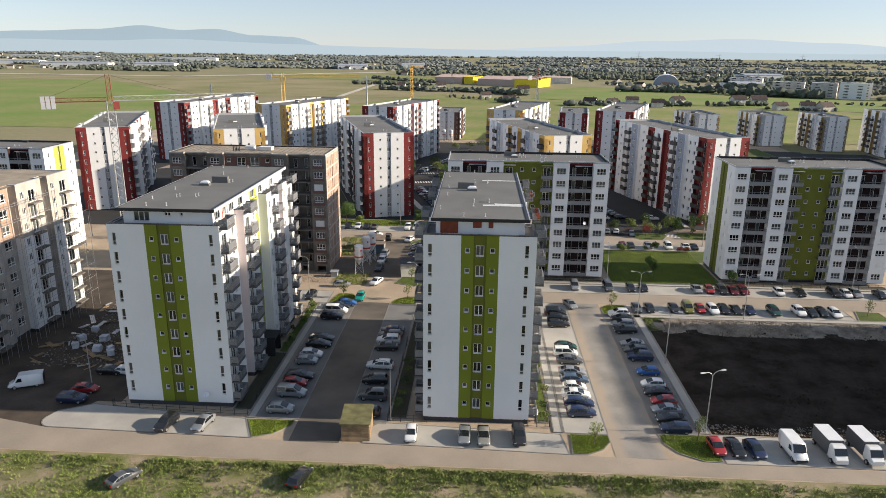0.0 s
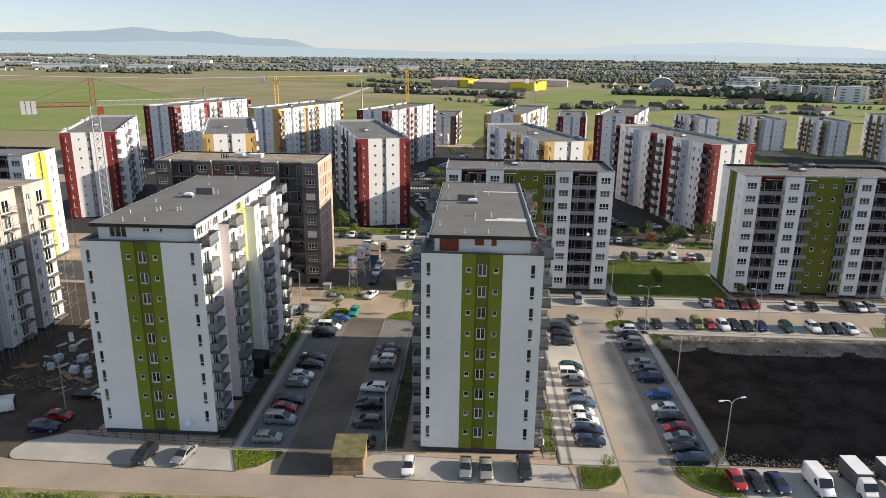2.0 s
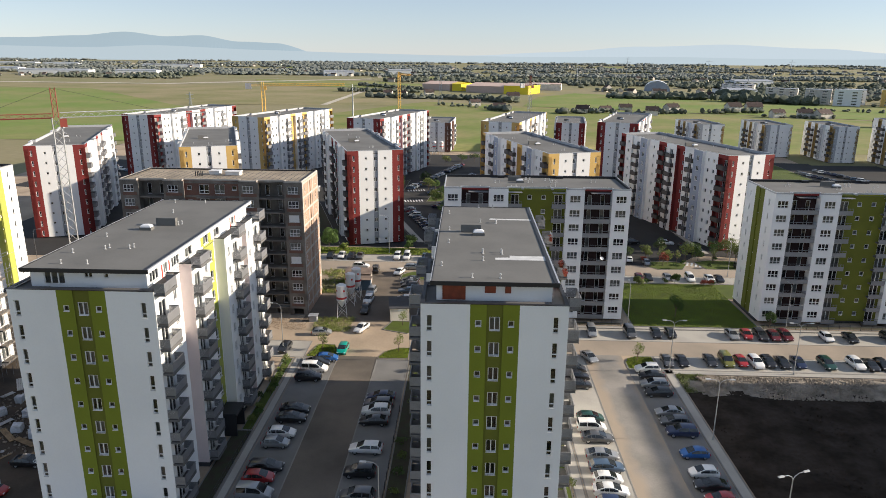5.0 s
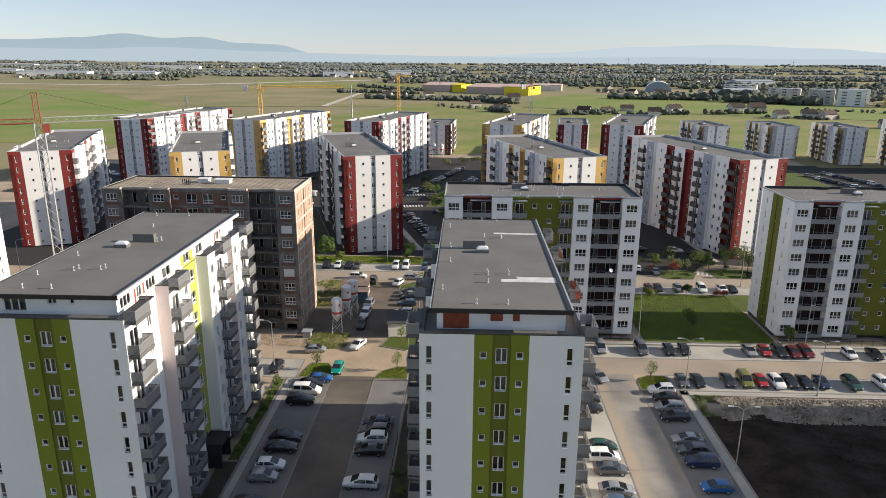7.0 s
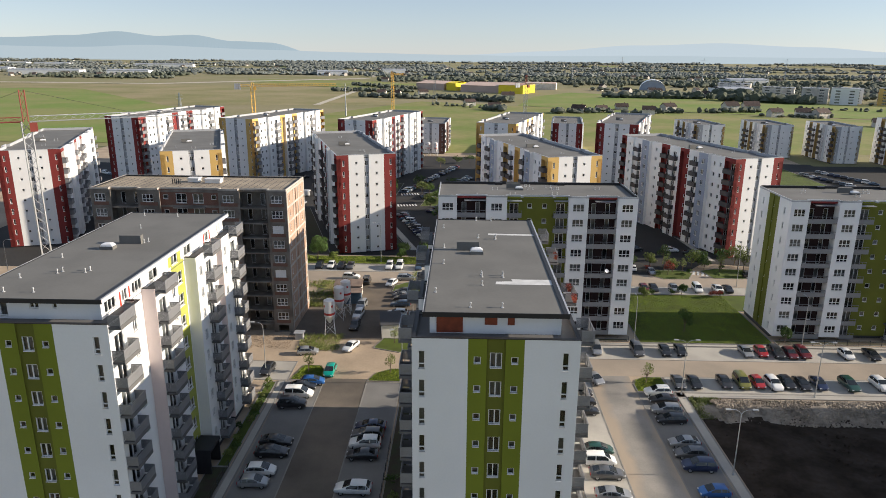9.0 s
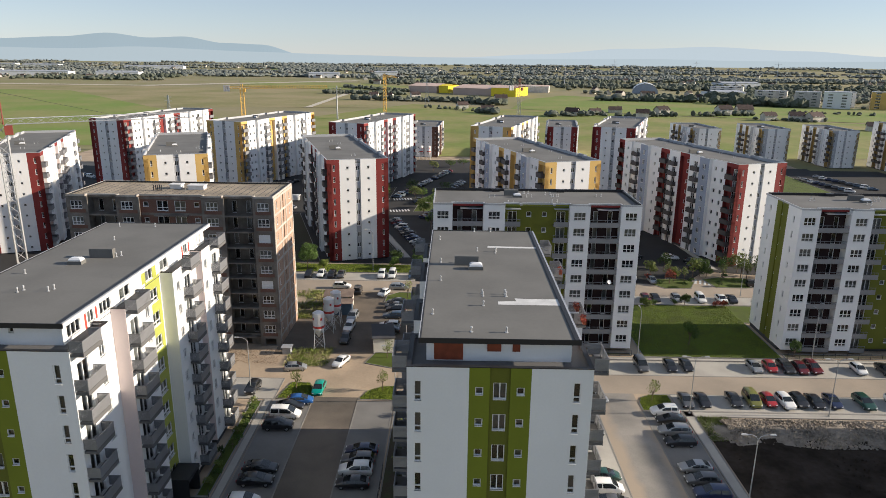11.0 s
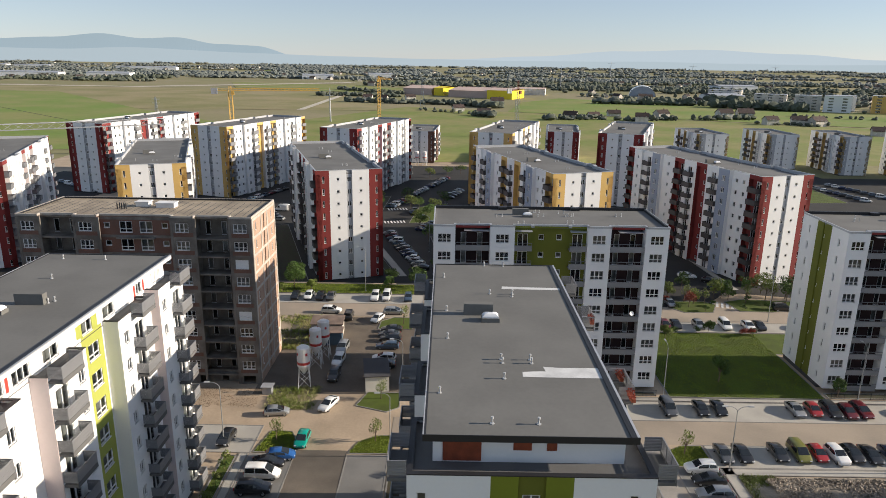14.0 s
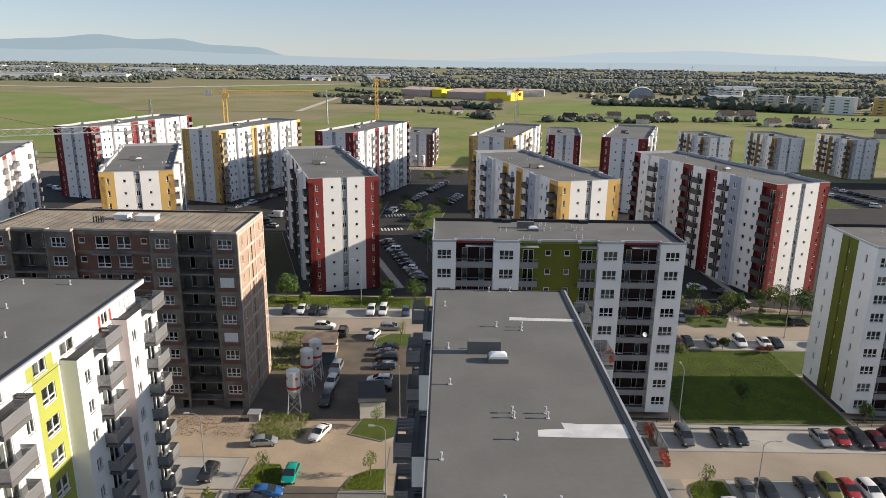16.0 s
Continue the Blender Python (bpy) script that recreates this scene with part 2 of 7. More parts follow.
TILE_R = mat("roof_tiles", (0.075, 0.052, 0.046), 0.85, 0.2, 0.5, 6, 0.1, by_object=0.35)
HALL_Y = mat("yellow_cladding", (0.78, 0.62, 0.02), 0.5, 0.04, 0.05, 1, 0)
HALL_R = mat("pinkish_hall_roof", (0.55, 0.42, 0.36), 0.7, 0.08, 0.03, 1, 0)
SILO_W = mat("silo_white", (0.75, 0.74, 0.72), 0.45, 0.05, 0.8, 4, 0)
SILO_R = mat("silo_red_band", (0.45, 0.05, 0.045), 0.45, 0.05, bump=0)
CRANE_R = mat("crane_red", (0.23, 0.05, 0.035), 0.55, 0.08, bump=0)
CRANE_Y = mat("crane_yellow", (0.62, 0.38, 0.08), 0.55, 0.08, bump=0)
RUST = mat("rusty_sheet", (0.22, 0.165, 0.13), 0.7, 0.2, 0.6, 6, 0.1)
CONT_B = mat("container_blue", (0.06, 0.10, 0.15), 0.5, 0.1)
FELT = mat("mossy_roof_felt", (0.17, 0.16, 0.07), 0.9, 0.2, 0.8, 8, 0.2)
TYRE = mat("tyre_rubber", (0.02, 0.02, 0.02), 0.8, 0.1, bump=0)
RIM = mat("wheel_rim", (0.45, 0.46, 0.47), 0.35, 0.05, metal=0.7, bump=0)
CARGLASS = mat("tinted_car_glass", (0.015, 0.018, 0.02), 0.05, 0.02, bump=0, spec=0.7)
LAMP_F = mat("headlight_glass", (0.65, 0.66, 0.68), 0.12, 0.03, bump=0, spec=0.8)
LAMP_B = mat("taillight_red", (0.30, 0.012, 0.012), 0.2, 0.03, bump=0)
TRIM = mat("black_plastic", (0.025, 0.025, 0.027), 0.6, 0.05, bump=0)
LAMP_HEAD = mat("lamp_head_grey", (0.42, 0.43, 0.44), 0.4, 0.03, bump=0)
CANVAS = mat("grey_truck_canvas", (0.085, 0.09, 0.10), 0.7, 0.08, 0.8, 6, 0.1)
BAG = mat("white_building_bags", (0.60, 0.62, 0.66), 0.7, 0.15, 1.5, 8, 0.2)
PAINTS = {n: paint_mat(n + "_car_paint", c, f) for n, c, f in (
    ("white", (0.75, 0.75, 0.74), 0), ("silver", (0.33, 0.34, 0.35), 0.45), ("grey", (0.11, 0.113, 0.118), 0.35),
    ("black", (0.012, 0.012, 0.014), 0), ("darkblue", (0.014, 0.024, 0.07), 0.1), ("blue", (0.02, 0.10, 0.33), 0.1),
    ("red", (0.33, 0.018, 0.02), 0), ("darkred", (0.12, 0.012, 0.018), 0.1), ("teal", (0.0, 0.28, 0.22), 0),
    ("olive", (0.17, 0.17, 0.03), 0.1), ("green", (0.015, 0.06, 0.045), 0.1), ("beige", (0.36, 0.35, 0.31), 0.4),
    ("slate", (0.07, 0.11, 0.17), 0.25), ("darkgrey", (0.03, 0.031, 0.034), 0.2))}


def dusty_street_mat(name, x_mid, half):
    """Worn grey asphalt in the middle, tan dust blown in from both edges with a ragged border."""
    m = mat(name, (0.27, 0.252, 0.228), 0.9, 0.14, 0.16, 5, 0.2, col2=(0.19, 0.18, 0.165))
    n, l = m.node_tree.nodes, m.node_tree.links
    geo, sep = n["Geometry"], n.new("ShaderNodeSeparateXYZ")
    off, away, rag, add, ramp, mix = (n.new(k) for k in ("ShaderNodeMath", "ShaderNodeMath", "ShaderNodeTexNoise", "ShaderNodeMath", "ShaderNodeValToRGB", "ShaderNodeMix"))
    off.operation, off.inputs[1].default_value = "SUBTRACT", x_mid
    away.operation = "ABSOLUTE"
    add.operation = "MULTIPLY_ADD"
    add.inputs[1].default_value = 3.2
    rag.inputs["Scale"].default_value, rag.inputs["Detail"].default_value = 0.22, 6
    l.new(geo.outputs["Position"], sep.inputs[0])
    l.new(geo.outputs["Position"], rag.inputs["Vector"])
    l.new(sep.outputs[0], off.inputs[0])
    l.new(off.outputs[0], away.inputs[0])
    l.new(rag.outputs["Fac"], add.inputs[0])
    l.new(away.outputs[0], add.inputs[2])
    scale = n.new("ShaderNodeMath")
    scale.operation, scale.inputs[1].default_value = "DIVIDE", half + 1.6
    l.new(add.outputs[0], scale.inputs[0])
    e = ramp.color_ramp.elements
    e[0].position, e[1].position = 0.72, 1.0
    l.new(scale.outputs[0], ramp.inputs[0])
    mix.data_type = "RGBA"
    mix.inputs["B"].default_value = (0.31, 0.258, 0.20, 1)
    l.new(ramp.outputs[0], mix.inputs["Factor"])
    b = n["Principled BSDF"]
    l.new(b.inputs["Base Color"].links[0].from_socket, mix.inputs["A"])
    l.new(mix.outputs["Result"], b.inputs["Base Color"])
    return m


STREET = dusty_street_mat("dusty_worn_street", 28.6, 3.0)


# ---- mesh building ----
class MB:
    """Gathers faces, then becomes one mesh."""

    def __init__(self):
        self.v, self.f, self.m, self.M = [], [], [], None

    def add(self, pts, faces, mi=0):
        k = len(self.v)
        if self.M is not None:
            pts = [self.M @ Vector(p) for p in pts]
        self.v += [tuple(p) for p in pts]
        self.f += [tuple(k + i for i in f) for f in faces]
        self.m += [mi] * len(faces)
        return self

    def quad(self, a, b, c, d, mi=0):
        return self.add((a, b, c, d), ((0, 1, 2, 3),), mi)

    def box(self, x0, y0, z0, x1, y1, z1, mi=0):
        p = [(x, y, z) for z in (z0, z1) for y in (y0, y1) for x in (x0, x1)]
        return self.add(p, ((0, 2, 3, 1), (4, 5, 7, 6), (0, 1, 5, 4), (2, 6, 7, 3), (0, 4, 6, 2), (1, 3, 7, 5)), mi)

    def prism(self, poly, z0, z1, mi=0, side=None):
        n = len(poly)
        self.add([(x, y, z1) for x, y in poly], (tuple(range(n)),), mi)
        if z0 != z1:
            self.add([(x, y, z) for z in (z0, z1) for x, y in poly],
                     [(i, (i + 1) % n, n + (i + 1) % n, n + i) for i in range(n)], mi if side is None else side)
        return self

    def rod(self, a, b, r, n=6, mi=0, r2=None):
        a, b = Vector(a), Vector(b)
        r2 = r if r2 is None else r2
        q = (b - a).to_track_quat("Z", "Y").to_matrix()
        pts = []
        for p, rr in ((a, r), (b, r2)):
            pts += [p + q @ Vector((rr * math.cos(2 * math.pi * i / n), rr * math.sin(2 * math.pi * i / n), 0)) for i in range(n)]
        return self.add(pts, [(i, (i + 1) % n, n + (i + 1) % n, n + i) for i in range(n)] + [tuple(range(n - 1, -1, -1)), tuple(range(n, 2 * n))], mi)

    def weld(self):
        seen, to, v = {}, [], []
        for p in self.v:
            k = (round(p[0], 4), round(p[1], 4), round(p[2], 4))
            if k not in seen:
                seen[k] = len(v)
                v.append(p)
            to.append(seen[k])
        self.v, self.f = v, [tuple(to[i] for i in f) for f in self.f]
        return self

    def mesh(self, name, mats, smooth=False):
        me = bpy.data.meshes.new(name)
        me.from_pydata(self.v, [], self.f)
        me.polygons.foreach_set("material_index", self.m)
        for mt in mats if isinstance(mats, (list, tuple)) else [mats]:
            me.materials.append(mt)
        me.update()
        if smooth:
            me.polygons.foreach_set("use_smooth", [True] * len(self.f))
            me.set_sharp_from_angle(angle=radians(38))
        return me


def part(name, what, mats=None, parent=None, label="", at=None):
    """ONE mesh object under a thing or a part, or a thing of its own without a parent."""
    me = what if isinstance(what, bpy.types.Mesh) else what.mesh(name, mats)
    ob = new(name, me)
    if parent is not None:
        ob.parent = parent
    if at is not None:
        ob.matrix_basis = at
    if label:
        ob["label"] = label
    return ob


def thing(name, label, category, at=None, group="", kind=""):
    ob = new(name)
    ob.empty_display_size = 0.5
    if at is not None:
        ob.matrix_basis = at
    return tagged(ob, label, category, group, kind)


MESHES = {}


def cached(key, make):
    if key not in MESHES:
        MESHES[key] = make()
    return MESHES[key]


# ---- windows and balconies ----
DEEP = 0.14


def window_meshes(w, h, lights, transom, split, shut=False):
    """Frame with sill and the room's dark behind it; pane apart where split."""
    f, p = MB(), MB()
    t, y0, y1, yr = 0.07, DEEP - 0.08, DEEP + 0.02, DEEP + 0.30
    us, zs = [-w / 2, -w / 2 + t], [0, t]
    for i in range(1, lights):
        us += [-w / 2 + w * i / lights - 0.045, -w / 2 + w * i / lights + 0.045]
    if transom:
        zs += [h * transom - 0.04, h * transom + 0.04]
    us += [w / 2 - t, w / 2]
    zs += [h - t, h]
    g = p if split else f
    for i in range(len(us) - 1):
        for j in range(len(zs) - 1):
            a, b, c, d = us[i], us[i + 1], zs[j], zs[j + 1]
            if i % 2 == 0 or j % 2 == 0:
                f.box(a, y0, c, b, y1, d)
            else:
                g.quad((a, y1, c), (b, y1, c), (b, y1, d), (a, y1, d), 0 if split or shut else 2)
    f.box(-w / 2, -0.06, -0.06, w / 2, y0, 0)
    q = [(-w / 2, 0), (w / 2, 0), (w / 2, h), (-w / 2, h)]
    for (a, b), (c, d) in zip(q, q[1:] + q[:1]):
        f.quad((a, y1, b), (a, yr, b), (c, yr, d), (c, y1, d), 1)
    f.add([(a, yr, b) for a, b in q], ((0, 1, 2, 3),), 1)
    fm = f.weld().mesh("window", [FRAME, ROOM] + ([] if split else [PANE]))
    return fm, (p.mesh("pane", PANE) if split else None)


def put_window(parent, M, w, h, lights=1, transom=0.0, split=False, shut=False):
    fm, pm = cached(("win", w, h, lights, transom, split, shut), lambda: window_meshes(w, h, lights, transom, split, shut))
    ob = part("window", fm, parent=parent, at=M)
    if pm:
        pane = part("pane", pm, parent=ob)
        pane.visible_shadow = False
    return ob


def balcony_meshes(w, proj, style):
    """Slab and railing in face coordinates: x along, y out is negative."""
    s, r = MB(), MB()
    s.box(-w / 2, -proj, -0.22, w / 2, -0.004, 0)
    if style == "slats":
        s.box(-w / 2 - 0.02, -proj - 0.03, -0.25, w / 2 + 0.02, -proj, 0.16)
        for i in range(9):
            z = 0.19 + i * 0.102
            r.box(-w / 2, -proj - 0.02, z, w / 2, -proj + 0.01, z + 0.08)
            r.box(-w / 2 - 0.01, -proj, z, -w / 2 + 0.02, -0.02, z + 0.08)
            r.box(w / 2 - 0.02, -proj, z, w / 2 + 0.01, -0.02, z + 0.08)
        for i in range(4):
            x = -w / 2 + 0.03 + (w - 0.06) * i / 3
            r.box(x - 0.025, -proj + 0.011, 0, x + 0.025, -proj + 0.05, 1.12)
        r.box(-w / 2 - 0.02, -proj - 0.035, 1.10, w / 2 + 0.02, -proj + 0.03, 1.15)
        r.box(-w / 2 - 0.02, -proj + 0.03, 1.10, -w / 2 + 0.03, -0.01, 1.15).box(w / 2 - 0.03, -proj + 0.03, 1.10, w / 2 + 0.02, -0.01, 1.15)
    elif style == "panel":
        r.box(-w / 2, -proj - 0.03, -0.24, w / 2, -proj, 0.62)
        r.box(-w / 2, -proj - 0.03, 0.95, w / 2, -proj + 0.02, 1.02)
        for i in range(5):
            x = -w / 2 + 0.04 + (w - 0.08) * i / 4
            r.box(x - 0.02, -proj - 0.02, 0.62, x + 0.02, -proj, 0.95)
    elif style in ("plain", "dark"):
        r.box(-w / 2, -proj - 0.05, -0.2, w / 2, -proj, 1.0)
        r.box(-w / 2 + 0.05, -proj, -0.2, w / 2 - 0.05, -0.01, -0.02)
        r.box(-w / 2, -proj, -0.2, -w / 2 + 0.05, -0.01, 1.0).box(w / 2 - 0.05, -proj, -0.2, w / 2, -0.01, 1.0)
    return s.mesh("balcony", CONCRETE if style == "none" else SLAB), (r.mesh("railing", RAIL_DARK if style == "dark" else RAIL) if r.f else None)


def put_balcony(parent, M, w, proj, style):
    sm, rm = cached(("bal", round(w, 2), proj, style), lambda: balcony_meshes(w, proj, style))
    if style in ("plain", "dark"):
        return part("balcony", rm, parent=parent, at=M)
    ob = part("balcony", sm, parent=parent, at=M)
    if rm:
        part("railing", rm, parent=ob)
    return ob


# ---- facades ----
SHUT = random.Random(3)


def panel(mb, u0, u1, z0, z1, y, holes, mi):
    """A wall skin with openings cut through it and reveals round each."""
    us = sorted({u0, u1, *[a for h in holes for a in (h[0], h[2])]})
    zs = sorted({z0, z1, *[a for h in holes for a in (h[1], h[3])]})
    for j in range(len(zs) - 1):
        zc, start = (zs[j] + zs[j + 1]) / 2, None
        row = [h for h in holes if h[1] < zc < h[3]]
        for i in range(len(us) - 1):
            uc = (us[i] + us[i + 1]) / 2
            solid = not any(h[0] < uc < h[2] for h in row)
            if solid and start is None:
                start = us[i]
            if start is not None and (not solid or i == len(us) - 2):
                end = us[i + 1] if solid else us[i]
                mb.quad((start, y, zs[j]), (end, y, zs[j]), (end, y, zs[j + 1]), (start, y, zs[j + 1]), mi)
                start = None
    for a, b, c, d in holes:
        k = y + DEEP + 0.31
        mb.quad((a, y, b), (a, k, b), (a, k, d), (a, y, d), mi).quad((c, k, b), (c, y, b), (c, y, d), (c, k, d), mi)
        mb.quad((a, y, b), (c, y, b), (c, k, b), (a, k, b), mi).quad((a, k, d), (c, k, d), (c, y, d), (a, y, d), mi)


def face(house, M, strips, rows, z0, z1, mats, split=False, cap=True, bal_rows=None, lid=0.0):
    """One side of a building. strips: (width, out, material index, windows, balcony) from left to right, seen from outside.
    windows: (offset from the strip's middle, width, height, lights, transom, height over the row); balcony: (offset, width, depth, style)."""
    mb, u, last, ztl = MB(), 0.0, None, z1
    mb.M = M
    for w, out, mi, wins, bal in strips:
        y, holes = -out, []
        for z in rows:
            for du, ww, wh, li, tr, dz in wins:
                c = u + w / 2 + du
                holes.append((c - ww / 2, z + dz, c + ww / 2, z + dz + wh))
                if li == 0:
                    continue
                put_window(house, M @ Matrix.Translation((c, y, z + dz)), ww, wh, li, tr, split, li == 3 and SHUT.random() < 0.06)
        zt = z1
        if lid and out < -0.5:
            zt = z1 - lid
            mb.quad((u, 0, zt), (u + w, 0, zt), (u + w, 0, z1), (u, 0, z1), mi)
            mb.quad((u, 0, zt), (u, y, zt), (u + w, y, zt), (u + w, 0, zt), mi)
        panel(mb, u, u + w, z0, zt, y, holes, mi)
        if last is not None and abs(last - y) > 1e-3:
            top = min(zt, ztl) if lid and max(y, last) > 0.5 else max(zt, ztl)
            mb.quad((u, last, z0), (u, y, z0), (u, y, top), (u, last, top), mi)
        if out > 0.01 and cap:
            n, k = len(mats), out + 0.4
            mb.quad((u, y, zt), (u + w, y, zt), (u + w, y + k, zt), (u, y + k, zt), n)
        if last is None and abs(y) > 1e-3:
            mb.quad((0, 0, z0), (0, y, z0), (0, y, zt), (0, 0, zt), mi)
        if bal:
            for z in bal_rows or rows:
                du, bw, bp, st = bal
                put_balcony(house, M @ Matrix.Translation((u + w / 2 + du, y, z - 0.95)), bw, bp, st)
        last, ztl = y, zt
        u += w
    if abs(last) > 1e-3:
        mb.quad((u, last, z0), (u, 0, z0), (u, 0, ztl), (u, last, ztl), strips[-1][2])
    part("wall", mb, [*mats, BAYTOP], house)


def sides(w, d):
    """Face frames: front, right, back, left."""
    return (Matrix.Identity(4), pose(w, 0, 0, 0, 0, 90), pose(w, d, 0, 0, 0, 180), pose(0, d, 0, 0, 0, -90))


def vent_pipe(house, x, y, z):
    def make():
        m = MB()
        m.rod((0, 0, 0), (0, 0, 0.36), 0.05, 8).rod((0, 0, 0.34), (0, 0, 0.47), 0.085, 8)
        m.rod((0, 0, 0), (0, 0, 0.04), 0.14, 8)
        return m.mesh("vent_pipe", LAMP_HEAD)
    part("vent_pipe", cached("vent", make), parent=house, at=pose(x, y, z))


def roof_hatch(house, x, y, z, bx=-0.6, by=1.5):
    m = MB()
    m.box(-0.75, -0.5, 0, 0.75, 0.5, 0.35)
    base = part("skylight_kerb", m, ROOF, house, at=pose(x, y, z))
    d = MB()
    pts = []
    for i, (s, h) in enumerate(((1.0, 0.36), (0.96, 0.5), (0.7, 0.66), (0.3, 0.72))):
        pts += [(-0.68 * s, -0.43 * s, h), (0.68 * s, -0.43 * s, h), (0.68 * s, 0.43 * s, h), (-0.68 * s, 0.43 * s, h)]
    d.add(pts, [(4 * k + i, 4 * k + (i + 1) % 4, 4 * k + 4 + (i + 1) % 4, 4 * k + 4 + i) for k in range(3) for i in range(4)] + [(12, 13, 14, 15)])
    part("skylight_dome", d, DOME, base)
    b = MB()
    b.box(-1.6, -0.35, 0, 0.9, 0.35, 1.0)
    part("roof_box", b, ROOF, house, at=pose(x + bx, y + by, z))


def roof_clutter(house, w, d, z, n, seed):
    rnd = random.Random(seed)
    for _ in range(n):
        x, y = rnd.uniform(0.15, 0.85) * w, rnd.uniform(0.08, 0.92) * d
        for k in range(rnd.choice((1, 2, 2))):
            vent_pipe(house, x + 0.9 * k, y + 0.2 * k, z)


ROWS9 = [1.55 + 2.7 * k for k in range(9)]


# ---- ground ----
def sheet(name, poly, z, material, label, category="ground", kind="structure"):
    mb = MB()
    mb.prism(poly, z, z, 0)
    return tagged(part(name, mb, material), label, category, kind=kind)


def rect(x0, y0, x1, y1):
    return [(x0, y0), (x1, y0), (x1, y1), (x0, y1)]


sheet("ground", rect(-4900, -1500, 4900, 4900), 0, PLAIN, "wide flat plain of dry grass and fields", "ground")
sheet("field", [(-1500, 330), (-110, 330), (-150, 470), (-290, 620), (-520, 900), (-1500, 960)], 0.15, FIELD_GREEN, "bright green crop field on the plain", "field")
sheet("field", [(-1500, 960), (-520, 900), (-290, 620), (-60, 640), (-130, 985), (-480, 1050), (-1500, 1110)], 0.2, FIELD_TAN, "dry stubble field on the plain", "field")
sheet("field", [(-60, 300), (-140, 470), (-40, 700), (60, 640), (330, 520), (700, 380), (700, 330)], 0.17, FIELD_MID, "green meadow behind the estate", "field")
sheet("field", [(60, 645), (330, 530), (720, 400), (900, 520), (420, 700), (150, 900), (90, 800)], 0.25, FIELD_GREEN, "bright green crop field on the plain", "field")
sheet("field", [(-330, 1060), (-120, 990), (-20, 1060), (-160, 1250), (-420, 1330)], 0.3, FIELD_MID, "green meadow behind the estate", "field")
rf = random.Random(12)
for i in range(26):
    fy = 1250 + 2600 * (i / 26) + rf.uniform(-60, 60)
    fx, fw, fd = rf.uniform(-0.6, 0.6) * fy, rf.uniform(120, 420), rf.uniform(40, 150)
    sk = rf.uniform(-60, 60)
    sheet("field", [(fx, fy), (fx + fw, fy + rf.uniform(-20, 20)), (fx + fw + sk, fy + fd), (fx + sk, fy + fd)], 0.3 + 0.02 * i, (FIELD_GREEN, FIELD_TAN, FIELD_MID)[i % 3], "far field between tree belts on the plain", "field")
sheet("track", [(-1500, 1120), (-480, 1060), (-180, 1370), (-200, 1395), (-500, 1085), (-1500, 1145)], 0.4, TRACK, "pale unpaved track across the fields", "track")
sheet("track", [(-143, 630), (-136, 633), (-136, 980), (-144, 980)], 0.45, TRACK, "pale unpaved track across the fields", "track")

sheet("estate_ground", [(-170, -10.6), (150, -10.8), (150, 60), (170, 330), (-190, 330)], 0.03, DIRT, "dusty bare ground of the housing estate", "ground")
sheet("yard", [(-110, -5.5), (-51, -5.5), (-47, 2), (-43.5, 2), (-43.5, 60), (-110, 60)], 0.045, EARTH, "brown churned earth of the building site", "ground")
# Darker sheet laid where the slab block's shadow falls; the shade is its colour.
sheet("yard", [(-27, 59.5), (-0.6, 60.5), (-0.6, 76), (0.5, 92), (-27, 92)], 0.048, YARD_SHADE, "brown earth round the silos, darkened in colour for shade", "ground")
sheet("verge", [(-170, -60), (150, -60), (150, -10.8), (-170, -10.6)], 0.04, WILD, "rough verge of wild grass and bare earth", "verge")
sheet("road", [(-170, -10.4), (150, -10.6), (150, -7.7), (57, -7.9), (19, -7.0), (1, -6.4), (-22, -6.1), (-50, -5.3), (-60, -3), (-170, -3)], 0.055, ROAD, "light tan dusty road with worn edges", "road")
sheet("road", rect(-17.0, -6.4, -10.4, 44.5), 0.06, ASPHALT, "grey dusty asphalt street between apartment blocks", "road")
sheet("road", rect(24.9, -7.2, 31.4, 47.2), 0.06, STREET, "worn grey street with tan dust along its edges", "road")
sheet("road", rect(-5.0, 47.2, 150, 53.4), 0.065, ROAD, "light tan dusty road with worn edges", "road")
sheet("road", rect(30, 92.0, 150, 100.5), 0.06, ROAD, "light tan dusty road with worn edges", "road")
sheet("road", rect(-48, 92.5, 3, 99.8), 0.06, ROAD, "light tan dusty road with worn edges", "road")
sheet("road", [(-9, 112), (-2, 112), (-14, 290), (-22, 290)], 0.06, LOT, "grey dusty asphalt street between apartment blocks", "road")
sheet("parking_lot", [(-62, 113.5), (4, 113.5), (30, 118), (24, 290), (-30, 290), (-90, 215), (-130, 190), (-130, 100), (-66, 100)], 0.05, LOT, "dark asphalt parking lot between apartment blocks", "parking lot")
sheet("parking_lot", [(30, 118), (110, 100.6), (150, 100.6), (170, 275), (24, 290)], 0.05, LOT, "dark asphalt parking lot between apartment blocks", "parking lot")
sheet("parking_lot", [(42, 100.5), (56, 100.5), (74, 122), (40, 240), (26, 240), (48, 130)], 0.062, LOT, "dark asphalt parking lot between apartment blocks", "parking lot")
sheet("parking_lot", [(120, 190), (200, 190), (200, 270), (120, 270)], 0.062, LOT, "dark asphalt parking lot between apartment blocks", "parking lot")
sheet("parking_lot", [(-60, 150), (-36, 160), (-52, 215), (-78, 205)], 0.062, LOT, "dark asphalt parking lot between apartment blocks", "parking lot")
sheet("parking_lot", [(-170, 190), (-128, 180), (-120, 250), (-165, 260)], 0.062, LOT, "dark asphalt parking lot between apartment blocks", "parking lot")


